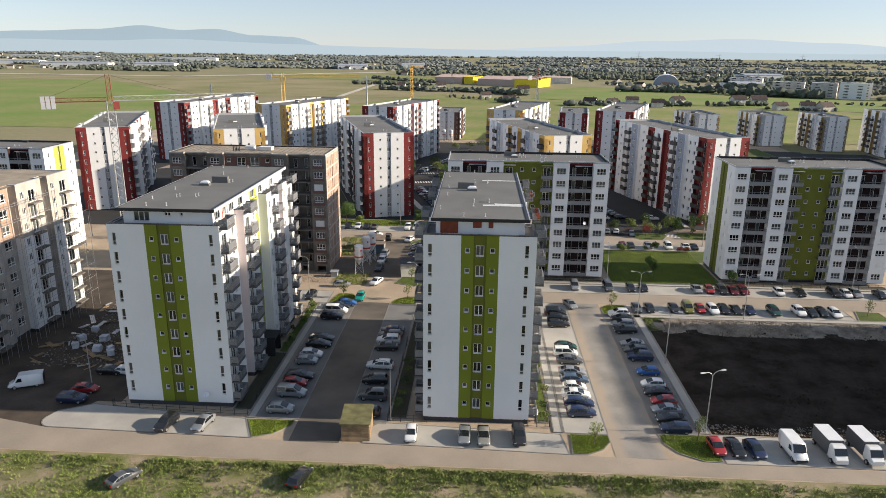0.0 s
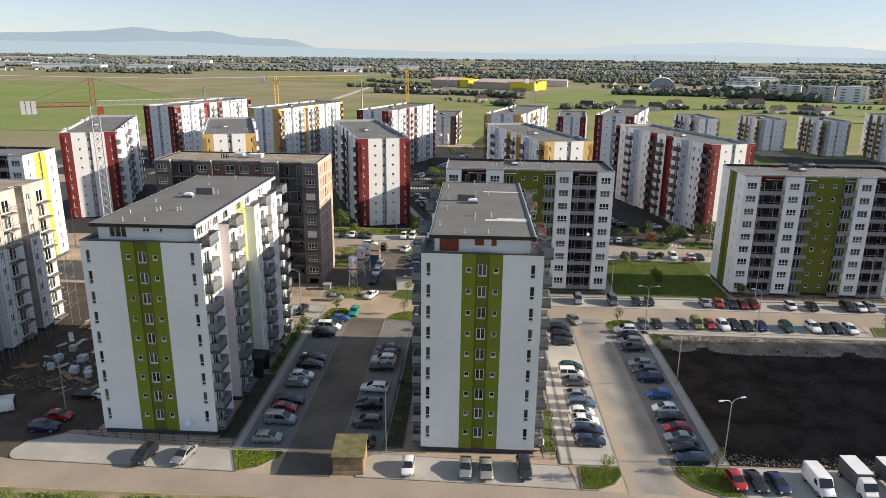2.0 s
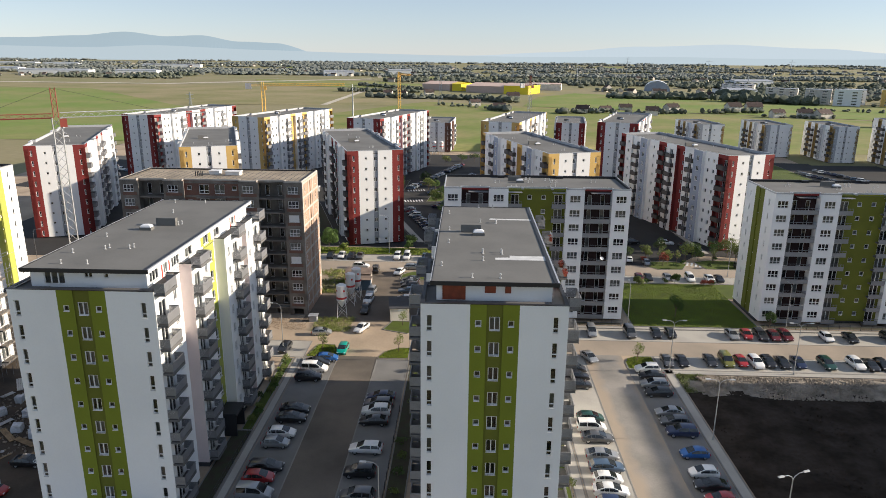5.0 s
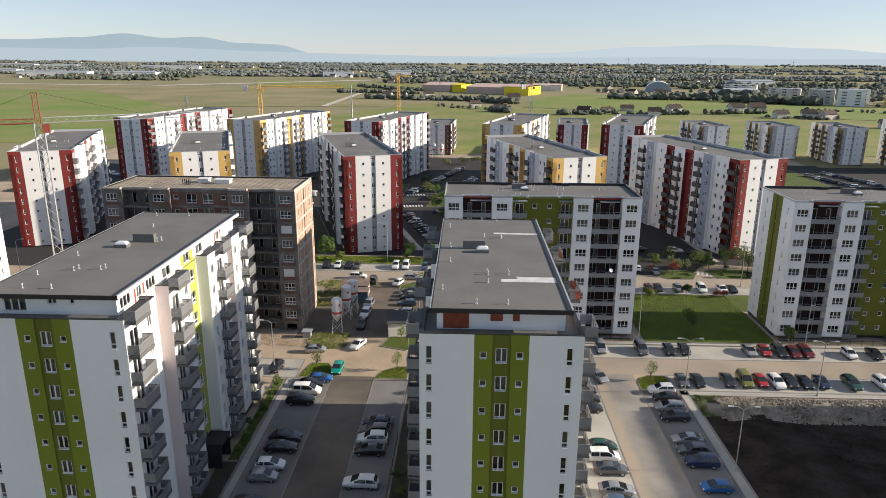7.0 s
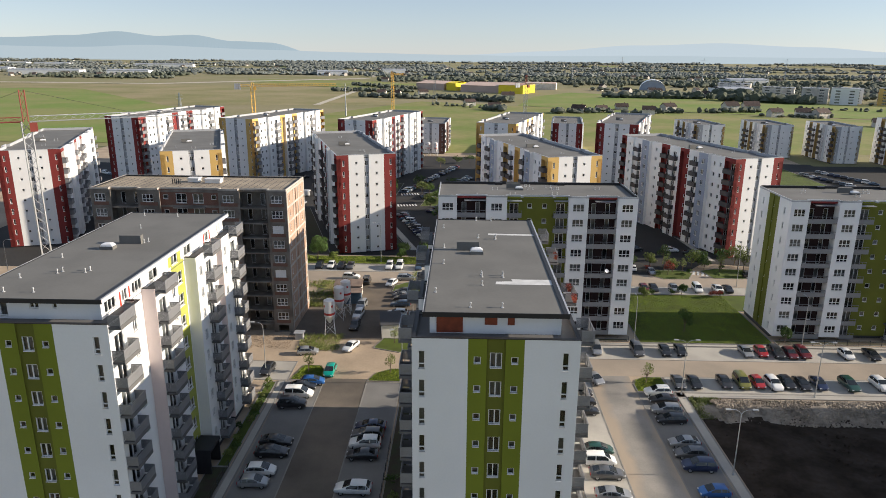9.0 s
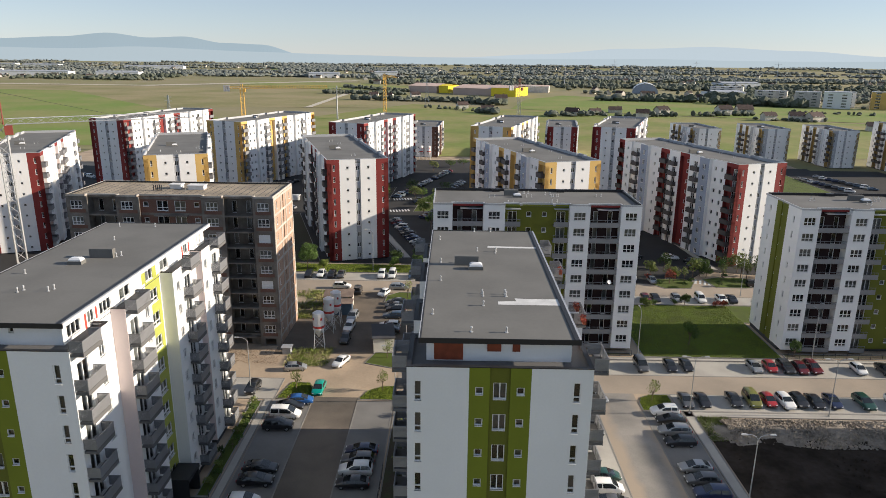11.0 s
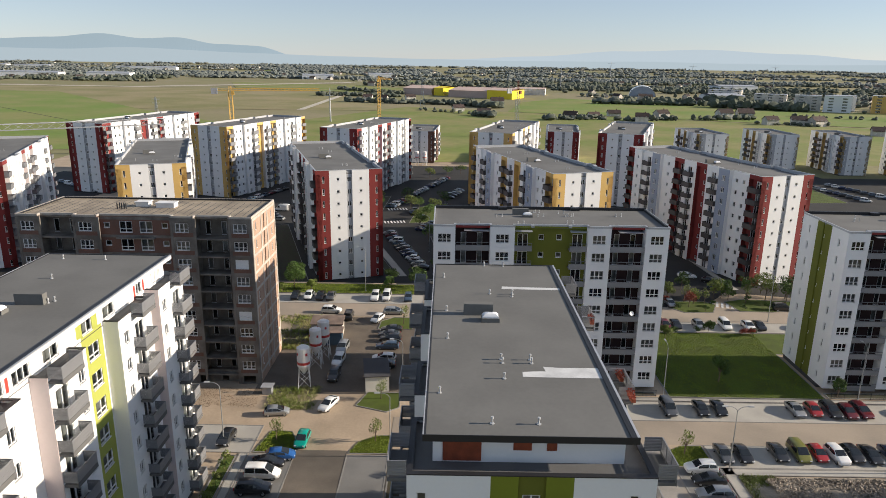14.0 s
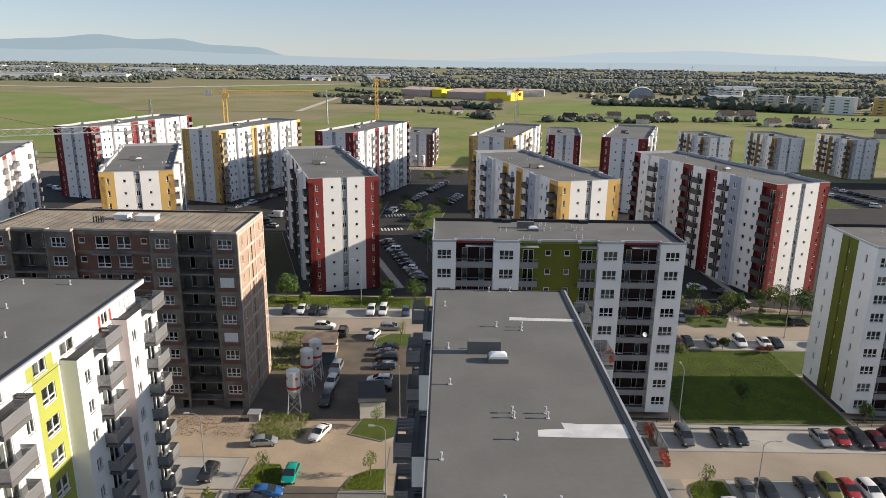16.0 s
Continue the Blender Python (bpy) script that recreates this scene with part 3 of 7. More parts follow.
def kerbed(name, poly, material, label, category, top=0.14, wide=0.16):
    """A raised island: kerbstones round it as a real step, its surface between them."""
    c = [sum(p[i] for p in poly) / len(poly) for i in (0, 1)]
    area = sum(poly[i][0] * poly[(i + 1) % len(poly)][1] - poly[(i + 1) % len(poly)][0] * poly[i][1] for i in range(len(poly)))
    if area < 0:
        poly = poly[::-1]
    inner, n = [], len(poly)
    for i in range(n):
        a, b, d = Vector(poly[i - 1]), Vector(poly[i]), Vector(poly[(i + 1) % n])
        e1, e2 = (b - a).normalized(), (d - b).normalized()
        nrm = Vector((-(e1 + e2).y, (e1 + e2).x))
        nrm = nrm.normalized() / max(0.4, nrm.normalized().dot(Vector((-e1.y, e1.x))))
        inner.append(tuple(b + nrm * wide))
    top_mb = MB()
    top_mb.prism(inner, top - 0.03, top - 0.03)
    ob = tagged(part(name, top_mb, material), label, category, kind="structure")
    k = MB()
    for i in range(n):
        j = (i + 1) % n
        o0, o1, i0, i1 = poly[i], poly[j], inner[i], inner[j]
        k.quad((*o0, top), (*o1, top), (*i1, top), (*i0, top))
        k.quad((*o0, 0), (*o1, 0), (*o1, top), (*o0, top)).quad((*i1, 0), (*i0, 0), (*i0, top), (*i1, top))
    part("kerb", k, KERB, ob, "pale concrete kerb")
    return ob


def arc(cx, cy, r, a0, a1, n=6):
    return [(cx + r * math.cos(radians(a0 + (a1 - a0) * i / n)), cy + r * math.sin(radians(a0 + (a1 - a0) * i / n))) for i in range(n + 1)]


PAVE_L, LAWN_L = "pale concrete paved parking apron", "small mown lawn island with a concrete kerb"
kerbed("parking_apron", [(-24.2, -1.2), (-47, 1.2), (-51, -1), *arc(-49.6, -3.2, 2.1, 170, 255, 4), (-22.1, -6.0)], PAVE, PAVE_L, "parking", 0.11)
kerbed("parking_apron", [(-5.8, -0.9), (-7.6, -3.0), (-7.4, -6.2), (1.4, -6.4), (19.3, -7.0), (18.6, -2.2)], PAVE, PAVE_L, "parking", 0.11)
kerbed("parking_apron", rect(38.4, -7.7, 120, -1.0), PAVE, PAVE_L, "parking", 0.11)
kerbed("parking_apron", rect(-22.9, -1.0, -17.0, 43.5), PAVE_GREY, PAVE_L, "parking", 0.10)
kerbed("parking_apron", rect(-10.4, -1.4, -4.9, 43.5), PAVE_GREY, PAVE_L, "parking", 0.10)
kerbed("parking_apron", rect(19.0, -1.9, 24.9, 47.0), PAVE, PAVE_L, "parking", 0.10)
kerbed("parking_apron", rect(31.4, -1.2, 37.0, 41.8), PAVE_GREY, PAVE_L, "parking", 0.10)
kerbed("parking_apron", rect(36.8, 41.9, 79.5, 47.2), PAVE, PAVE_L, "parking", 0.10)
kerbed("parking_apron", rect(16.0, 53.4, 140, 59.2), PAVE, PAVE_L, "parking", 0.10)
kerbed("parking_apron", rect(36, 86.9, 140, 92.0), PAVE, PAVE_L, "parking", 0.10)
kerbed("parking_apron", rect(-37, 99.8, -2.5, 105.6), PAVE, PAVE_L, "parking", 0.10)
kerbed("parking_apron", rect(-36, 43.6, -22.8, 50.5), PAVE, PAVE_L, "parking", 0.10)
kerbed("pavement", rect(37.1, -0.9, 38.6, 41.8), PAVE, "narrow concrete pavement along the parking bays", "pavement", 0.15)
kerbed("pavement", rect(36.8, 40.3, 100, 41.8), PAVE, "narrow concrete pavement along the parking bays", "pavement", 0.15)
kerbed("pavement", rect(16.0, 59.3, 140, 60.4), PAVE, "narrow concrete pavement along the parking bays", "pavement", 0.15)
kerbed("pavement", rect(-24.2, -1.0, -23.0, 43.5), PAVE, "narrow concrete pavement along the parking bays", "pavement", 0.15)
kerbed("pavement", rect(17.6, -1.9, 18.9, 47.0), PAVE, "narrow concrete pavement along the parking bays", "pavement", 0.15)

kerbed("lawn", [(-24.0, -1.3), (-17.3, -1.2), (-17.6, -2.6), (-19.4, -4.8), (-22.0, -5.9)], LAWN, LAWN_L, "lawn")
kerbed("lawn", [(19.8, -2.2), (24.9, -2.0), (24.9, -3.6), (23.6, -5.6), (21.5, -6.9), (19.5, -7.0)], LAWN, LAWN_L, "lawn")
kerbed("lawn", [(31.4, -1.4), (38.2, -1.2), (38.2, -7.5), (35.8, -7.4), (33.0, -5.8), (31.6, -3.4)], LAWN, LAWN_L, "lawn")
kerbed("lawn", [(31.5, 41.9), (36.6, 41.9), (36.6, 47.0), (34.0, 47.0), (32.2, 46.0), (31.5, 44.4)], LAWN, LAWN_L, "lawn")
kerbed("lawn", [(-22.6, 43.7), (-17.0, 43.7), (-17.0, 45.6), (-18.5, 49.0), (-21.4, 49.2)], LAWN, LAWN_L, "lawn")
kerbed("lawn", [(-10.3, 43.7), (-5.0, 43.7), (-5.0, 48.4), (-7.0, 48.2), (-9.2, 46.6)], LAWN, LAWN_L, "lawn")
kerbed("lawn", [(-11, 56.4), (-6.2, 54.6), (-4.4, 56), (-4.4, 60.6), (-9.6, 60.8)], LAWN, LAWN_L, "lawn")
kerbed("lawn", [(-10.6, 86), (-4, 86), (-4, 92), (-8, 92.2), (-10.4, 90)], LAWN, LAWN_L, "lawn")
kerbed("lawn", rect(-38, 105.8, -1, 112.5), LAWN, "strip of mown lawn in front of an apartment block", "lawn")
kerbed("lawn", [(36.5, 60.6), (60.5, 60.6), (60.5, 77.0), (95, 77.0), (95, 86.6), (36.5, 86.6)], LAWN, "wide mown lawn between two apartment blocks", "lawn")
kerbed("lawn", [(48.6, 100.3), (51, 97.3), (57, 97.5), (59.3, 102.2), (57.2, 104.4), (50.6, 104.0)], LAWN, LAWN_L, "lawn")
kerbed("lawn", [(61.6, 104.2), (62.8, 98.4), (69.5, 98.2), (78, 100.4), (82, 104.5), (66, 106)], LAWN, LAWN_L, "lawn")
# Lawns lying in the blocks' shade: BED's dark colour stands in for it.
kerbed("planting_bed", [(-12.2, 121.6), (-9.4, 119.0), (-20.4, 153.0), (-22.6, 153.8)], BED, "garden lawn beside an apartment block, coloured dark for shade", "planting bed")
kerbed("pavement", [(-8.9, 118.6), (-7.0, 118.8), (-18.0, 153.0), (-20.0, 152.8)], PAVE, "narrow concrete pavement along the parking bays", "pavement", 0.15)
kerbed("planting_bed", [(-44, 113.6), (-29, 113.6), (-46, 168), (-60, 164)], BED, "garden lawn beside an apartment block, coloured dark for shade", "planting bed")
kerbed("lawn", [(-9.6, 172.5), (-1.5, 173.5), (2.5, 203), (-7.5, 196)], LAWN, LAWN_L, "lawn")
kerbed("planting_bed", [(-25, 184), (-19.5, 186), (-18.5, 215), (-24, 212)], BED, "garden lawn beside an apartment block, coloured dark for shade", "planting bed")
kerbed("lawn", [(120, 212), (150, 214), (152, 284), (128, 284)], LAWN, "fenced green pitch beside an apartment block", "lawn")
kerbed("planting_bed", [(2.5, 118.5), (8, 117), (14, 121), (3, 155), (-2.5, 156)], BED, "garden lawn beside an apartment block, coloured dark for shade", "planting bed")
kerbed("pavement", [(66.6, 112), (68.2, 112), (66.4, 136), (64.8, 136)], PAVE, "narrow concrete pavement along the parking bays", "pavement", 0.15)
kerbed("planting_bed", rect(-26.9, 1.0, -24.3, 20), BED, "dark planting bed beside a tower", "planting bed")
kerbed("planting_bed", rect(-4.7, 0.2, -2.2, 43), BED, "dark planting bed beside a tower", "planting bed")
kerbed("planting_bed", rect(0.2, 61.0, 34.6, 62.2), BED, "dark planting bed before a slab block", "planting bed")
kerbed("planting_bed", rect(61, 61.0, 95.6, 62.7), BED, "dark planting bed before a slab block", "planting bed")
kerbed("lawn", rect(15.6, 0.5, 17.4, 44), LAWN, "narrow planted strip beside an apartment block", "lawn")
kerbed("lawn", rect(-26.0, 20, -24.4, 43), LAWN, "narrow planted strip beside an apartment block", "lawn")
kerbed("lawn", [(79.8, 41.9), (86, 41.9), (86, 46.6), (81.5, 46.9)], LAWN, LAWN_L, "lawn")

# black soil plot with its bank of broken stone
soil = MB()
nx, ny = 90, 60
for j in range(ny + 1):
    for i in range(nx + 1):
        x, y = 38.8 + 62 * i / nx, -0.8 + 41 * j / ny
        e = min(1.0, min(i, j, ny - j) / 4)
        z = 0.05 + e * (0.35 * noise.noise(Vector((x * 0.12, y * 0.12, 3))) + 0.22 * abs(noise.noise(Vector((x * 0.5, y * 0.6, 7)))) + 0.12)
        if y > 33.5:
            z += e * 0.9 * math.sin(min(1, (y - 33.5) / 6.0) * math.pi) * (0.7 + 0.6 * noise.noise(Vector((x * 0.4, y * 0.4, 1))))
        soil.v.append((x, y, max(z, 0.05)))
for j in range(ny):
    for i in range(nx):
        a = j * (nx + 1) + i
        soil.f.append((a, a + 1, a + nx + 2, a + nx + 1))
        soil.m.append(1 if soil.v[a][1] > 32.9 + 0.8 * math.sin(soil.v[a][0]) else 0)
tagged(part("soil_plot", soil, [SOIL, RUBBLE]), "plot of dark turned soil with a rubble bank", "soil", kind="structure")


# ---- apartment blocks ----
DOOR = (0, 1.7, 2.1, 2, 0, -0.85)
SMALL = (0, 0.8, 1.2, 1, 0, 0.1)


def tower_side(glazed=True):
    """Bays in the plane of the front corner, recesses between them; 3 is the bright stripe, 4 the rose return of a bay."""
    r = -1.4
    s = [(6.4, 0, 0, [(-1.5, 1.7, 2.1, 2, 0, -0.85), (1.7, 0.9, 1.2, 2, 0, 0.1)], (-1.6, 3.0, 1.1, "slats")), (3.2, r, 0, [SMALL], None),
         (0.07, 0, 4, [], None), (5.43, 0, 0, [(-1.2, 1.7, 2.1, 2, 0, -0.85), (1.7, 0.9, 1.2, 2, 0, 0.1)], (-1.2, 3.0, 1.1, "slats")),
         (1.9, r, 0, [], None), (3.5, r, 3, [(0.1, 1.8, 1.5, 2, 0.3, 0)], None), (0.2, r, 0, [], None),
         (6.7, 0, 0, [(-2.0, 0.9, 1.2, 2, 0, 0.1), (0.6, 1.7, 2.1, 2, 0, -0.85)], (0.6, 2.8, 1.1, "slats")), (2.0, r, 0, [SMALL], None),
         (0.07, 0, 4, [], None), (6.23, 0, 0, [(-2.0, 0.9, 1.2, 2, 0, 0.1), (1.1, 1.7, 2.1, 2, 0, -0.85)], (1.2, 2.8, 1.1, "slats"))]
    return s if glazed else [(q[0], q[1], q[2], [], q[4]) for q in s]


def tower(x, y, w, label, wood, raw=False, show="frl"):
    d, H = 35.7, 26.5
    b = thing("apartment_block", label, "building", pose(x, y, 0), group="green-striped towers" if not raw else "")
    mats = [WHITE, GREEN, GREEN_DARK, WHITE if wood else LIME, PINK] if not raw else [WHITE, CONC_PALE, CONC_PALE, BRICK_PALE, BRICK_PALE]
    rows = [2.2 + 2.7 * k for k in range(9)]
    S = sides(w, d)
    tall = lambda du: [(du, 0.58, 1.7, 1, 0.27, -0.15)]
    a = 4.82 * w / 14.37
    g = (w - 2 * a + 0.07) / 3
    sq = [(0, 0.62, 0.62, 1, 0, 0.45)]
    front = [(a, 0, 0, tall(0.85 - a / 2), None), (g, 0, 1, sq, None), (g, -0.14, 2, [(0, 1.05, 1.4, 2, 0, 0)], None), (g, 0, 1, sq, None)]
    e = w - a - 3 * g
    front.append((e, 0, 0, tall(e / 2 - 1.2), None))
    side = tower_side(raw or not wood)
    split = not raw
    bare = lambda q: [(a[0], a[1], a[2], [], None) for a in q]
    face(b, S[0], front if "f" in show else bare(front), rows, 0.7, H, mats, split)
    brows = None if raw else rows + [H - 0.3 + 0.95]
    mirror = lambda q: [(a[0], a[1], a[2], [(-v[0], *v[1:]) for v in a[3]], (-a[4][0], *a[4][1:]) if a[4] else None) for a in q[::-1]]
    if raw:
        # plastered white below, bare block and brick above
        bare_slab = lambda q, tint: [(a[0], a[1], tint[k % len(tint)], a[3], (*a[4][:3], "none") if a[4] else None) for k, a in enumerate(q)]
        face(b, S[1], bare_slab(side, (1, 3, 1, 1, 3, 1, 1, 0, 1, 1, 0)), rows[:6], 0.7, 17.3, mats)
        face(b, S[1], bare_slab(side, (1, 1, 3, 1, 3, 3, 1, 1, 1, 1, 1)), rows[6:], 17.3, H, mats)
        face(b, S[3], bare(side[::-1]), rows, 0.7, H, mats)
    else:
        face(b, S[1], side if "r" in show else bare(side), rows, 0.7, H, mats, bal_rows=brows)
        face(b, S[3], mirror(side) if "l" in show else bare(side[::-1]), rows, 0.7, H, mats, bal_rows=brows)
    face(b, S[2], [(w, 0, 0, [], None)], [], 0.7, H, mats)
    m = MB()
    foot = []
    for u0, u1 in ((0.12, 6.3), (9.7, 15.0), (20.8, 27.3), (29.5, d - 0.12)):
        foot += [(w - 1.5, u0), (w - 0.1, u0), (w - 0.1, u1), (w - 1.5, u1)]
    m.prism(foot + [(w - x1, y1) for x1, y1 in foot[::-1]], -0.2, 0.72)
    part("plinth", m, DARK_BAND, b)
    m, edge = MB(), FASCIA if not raw else CAP
    m.quad((1.3, 0.3, H - 0.3), (w - 1.3, 0.3, H - 0.3), (w - 1.3, d - 0.3, H - 0.3), (1.3, d - 0.3, H - 0.3))
    c = MB()
    c.box(-0.03, -0.03, H + 0.003, w + 0.03, 0.33, H + 0.07)
    part("coping", c, edge, b, "dark metal coping")
    for u0, u1 in ((0.0, 6.4), (9.6, 15.1), (20.7, 27.4), (29.4, 35.7)):
        for q0, q1 in ((1.3, 0.02), (w - 1.3, w - 0.02)):
            a0, a1 = min(q0, q1), max(q0, q1)
            m.quad((a0, u0 + 0.02, H - 0.3), (a1, u0 + 0.02, H - 0.3), (a1, u1 - 0.02, H - 0.3), (a0, u1 - 0.02, H - 0.3))
            o, n = (-0.03, 0.33) if q0 < 2 else (w + 0.03, w - 0.33)
            poly = [(q0, u0 - 0.03), (o, u0 - 0.03), (o, u1 + 0.03), (q0, u1 + 0.03), (q0, u1 - 0.3), (n, u1 - 0.3), (n, u0 + 0.3), (q0, u0 + 0.3)]
            if u0 == 0:
                poly = [(o, 0.335), (o, u1 + 0.03), (q0, u1 + 0.03), (q0, u1 - 0.3), (n, u1 - 0.3), (n, 0.335)]
            c = MB()
            c.prism(poly if q0 > 2 else poly[::-1], H + 0.003, H + 0.07)
            part("coping", c, edge, b, "dark metal coping")
    part("terrace", m, SLAB, b)
    if raw:
        m = MB()
        m.quad((0.3, 0.3, H - 0.1), (w - 0.3, 0.3, H - 0.1), (w - 0.3, d - 0.3, H - 0.1), (0.3, d - 0.3, H - 0.1))
        part("roof", m, ROOFBOARD, b)
        return b
    # set-back top storey
    x0, x1, y0, y1, zt = 1.45, w - 1.45, 1.9, d - 1.2, 28.02
    P = pose(x0, y0, 0)
    ww, dd = x1 - x0, y1 - y0
    T = [P @ q for q in sides(ww, dd)]
    if wood:
        wins, panels = [], ((0.6, 2.9, H - 0.2, zt - 0.12), (4.8, 5.9, H + 0.55, zt - 0.15), (6.8, 7.4, H + 0.55, zt - 0.15))
    else:
        wins, panels = [(2.5 - ww / 2, 2.2, 1.35, 3, 0, 0), (6.1 - ww / 2, 0.9, 0.55, 2, 0, 0.75), (8.0 - ww / 2, 0.45, 0.5, 1, 0, 0.78)], ()
    face(b, T[0], [(ww, 0, 0, wins, None)], [H - 0.02], H - 0.3, zt, mats)
    door = lambda n, v=2.1: [(0, v, 1.35, n, 0, 0)]
    top_side = [(3.4, 0, 0, door(3), None), (0.35, 0, 5, [], None), (1.5, 0, 0, door(2, 1.1), None), (0.35, 0, 5, [], None), (3.0, 0, 0, door(3), None), (4.6, 0, 0, door(2), None),
                (1.4, 0, 0, [], None), (3.5, 0, 3, door(2, 1.7), None), (4.2, 0, 0, door(2), None), (3.0, 0, 0, [], None), (0.4, 0, 5, [], None), (1.6, 0, 0, door(2, 1.2), None), (0.4, 0, 5, [], None)]
    rest = dd - sum(q[0] for q in top_side)
    top_side.append((rest, 0, 0, door(3, 2.6), None))
    mats = mats + [ORANGE]
    face(b, T[1], top_side, [H - 0.02], H - 0.3, zt, mats)
    face(b, T[3], bare(top_side[::-1]), [H - 0.02], H - 0.3, zt, mats)
    face(b, T[2], [(ww, 0, 0, [], None)], [H], H - 0.3, zt, mats)
    for a0, a1, z0, z1 in panels:
        m = MB()
        m.box(x0 + a0, y0 - 0.06, z0, x0 + a1, y0 - 0.005, z1)
        part("shutter_panel", m, WOODRED, b, "red-brown timber panel")
    rx0, rx1, ry0, ry1 = 0.88, w - 0.88, 1.1, d - 0.2
    m = MB()
    m.box(rx0, ry0 + 0.05, zt, rx1, ry1, zt + 0.34)
    part("roof_slab", m, WHITE, b)
    m = MB()
    m.box(rx0 - 0.02, ry0, zt - 0.02, rx1 + 0.02, ry0 + 0.05, zt + 0.42)
    part("fascia", m, FASCIA, b, "black metal fascia")
    m = MB()
    m.quad((rx0, ry0 + 0.05, zt + 0.352), (rx1, ry0 + 0.05, zt + 0.352), (rx1, ry1, zt + 0.352), (rx0, ry1, zt + 0.352))
    part("roof", m, ROOF, b)
    m = MB()
    m.box(rx1 - 0.5, ry0 + 0.05, zt + 0.34, rx1 - 0.14, ry1 - 0.1, zt + 0.43).box(rx0 + 0.05, ry0 + 0.05, zt + 0.34, rx0 + 0.18, ry1 - 0.1, zt + 0.40)
    m.box(rx0 + 0.2, ry1 - 0.22, zt + 0.34, rx1 - 0.35, ry1 - 0.1, zt + 0.43)
    part("roof_edge", m, FASCIA, b, "dark roof edge strip")
    m = MB()
    m.box(rx1 - 0.14, ry0 + 0.05, zt + 0.34, rx1 + 0.02, ry1, zt + 0.44).box(rx0 - 0.02, ry0 + 0.05, zt + 0.34, rx0 + 0.05, ry1, zt + 0.42)
    part("coping", m, CAP, b, "pale metal roof edge")
    z = zt + 0.352
    if wood:
        for px, py in ((6.1, 35.0), (8.1, 35.0), (1.9, 30.9), (6.2, 26.1), (8.2, 25.4), (8.3, 26.1), (4.4, 21.6), (2.2, 21.6), (2.3, 15.5), (6.2, 11.7), (6.25, 11.1), (8.3, 11.7), (8.35, 11.1), (6.2, 8.6), (1.8, 6.4), (5.0, 2.6), (7.8, 2.6)):
            vent_pipe(b, px, py, z)
        roof_hatch(b, 5.85, 19.4, z)
        for poly in ([(7.5, 8.95), (9.5, 8.9), (13.1, 8.9), (13.1, 10.5), (10.2, 10.45), (9.1, 10.6), (9.2, 9.85), (8.3, 9.8), (7.55, 9.7)],
                     [(7.4, 27.6), (9.8, 27.55), (13.1, 27.5), (13.1, 28.1), (9.5, 28.2), (7.5, 28.35)]):
            m = MB()
            m.prism(poly, z, z + 0.006)
            part("sealant_patch", m, PATCH, b, "white sealant strip on the roof")
    else:
        for px, py in ((4.2, 3.0), (7.0, 3.0), (3.2, 7.0), (6.0, 8.6), (6.2, 9.2), (8.6, 9.0), (8.8, 9.6), (3.4, 14), (9.5, 20.2), (9.8, 20.7), (6, 27), (3.5, 33.6), (8, 33.6)):
            vent_pipe(b, px, py, z)
        roof_hatch(b, 6.6, 17.6, z, 1.9, 2.4)
    return b


TOWER_L = "white nine-storey apartment block with a green facade stripe"
tower(0, 0, 14.37, TOWER_L + " and timber penthouse", True)
tower(-42.14, 1.67, 15.13, TOWER_L, False, show="fr")
tower(108, 1.5, 14.4, TOWER_L, False, show="")
site_block = tower(-85.4, 4.3, 15.0, "apartment block under construction with raw brick and half-plastered walls", False, raw=True, show="r")

WIN3 = (0, 1.95, 1.35, 3, 0.36, 0)


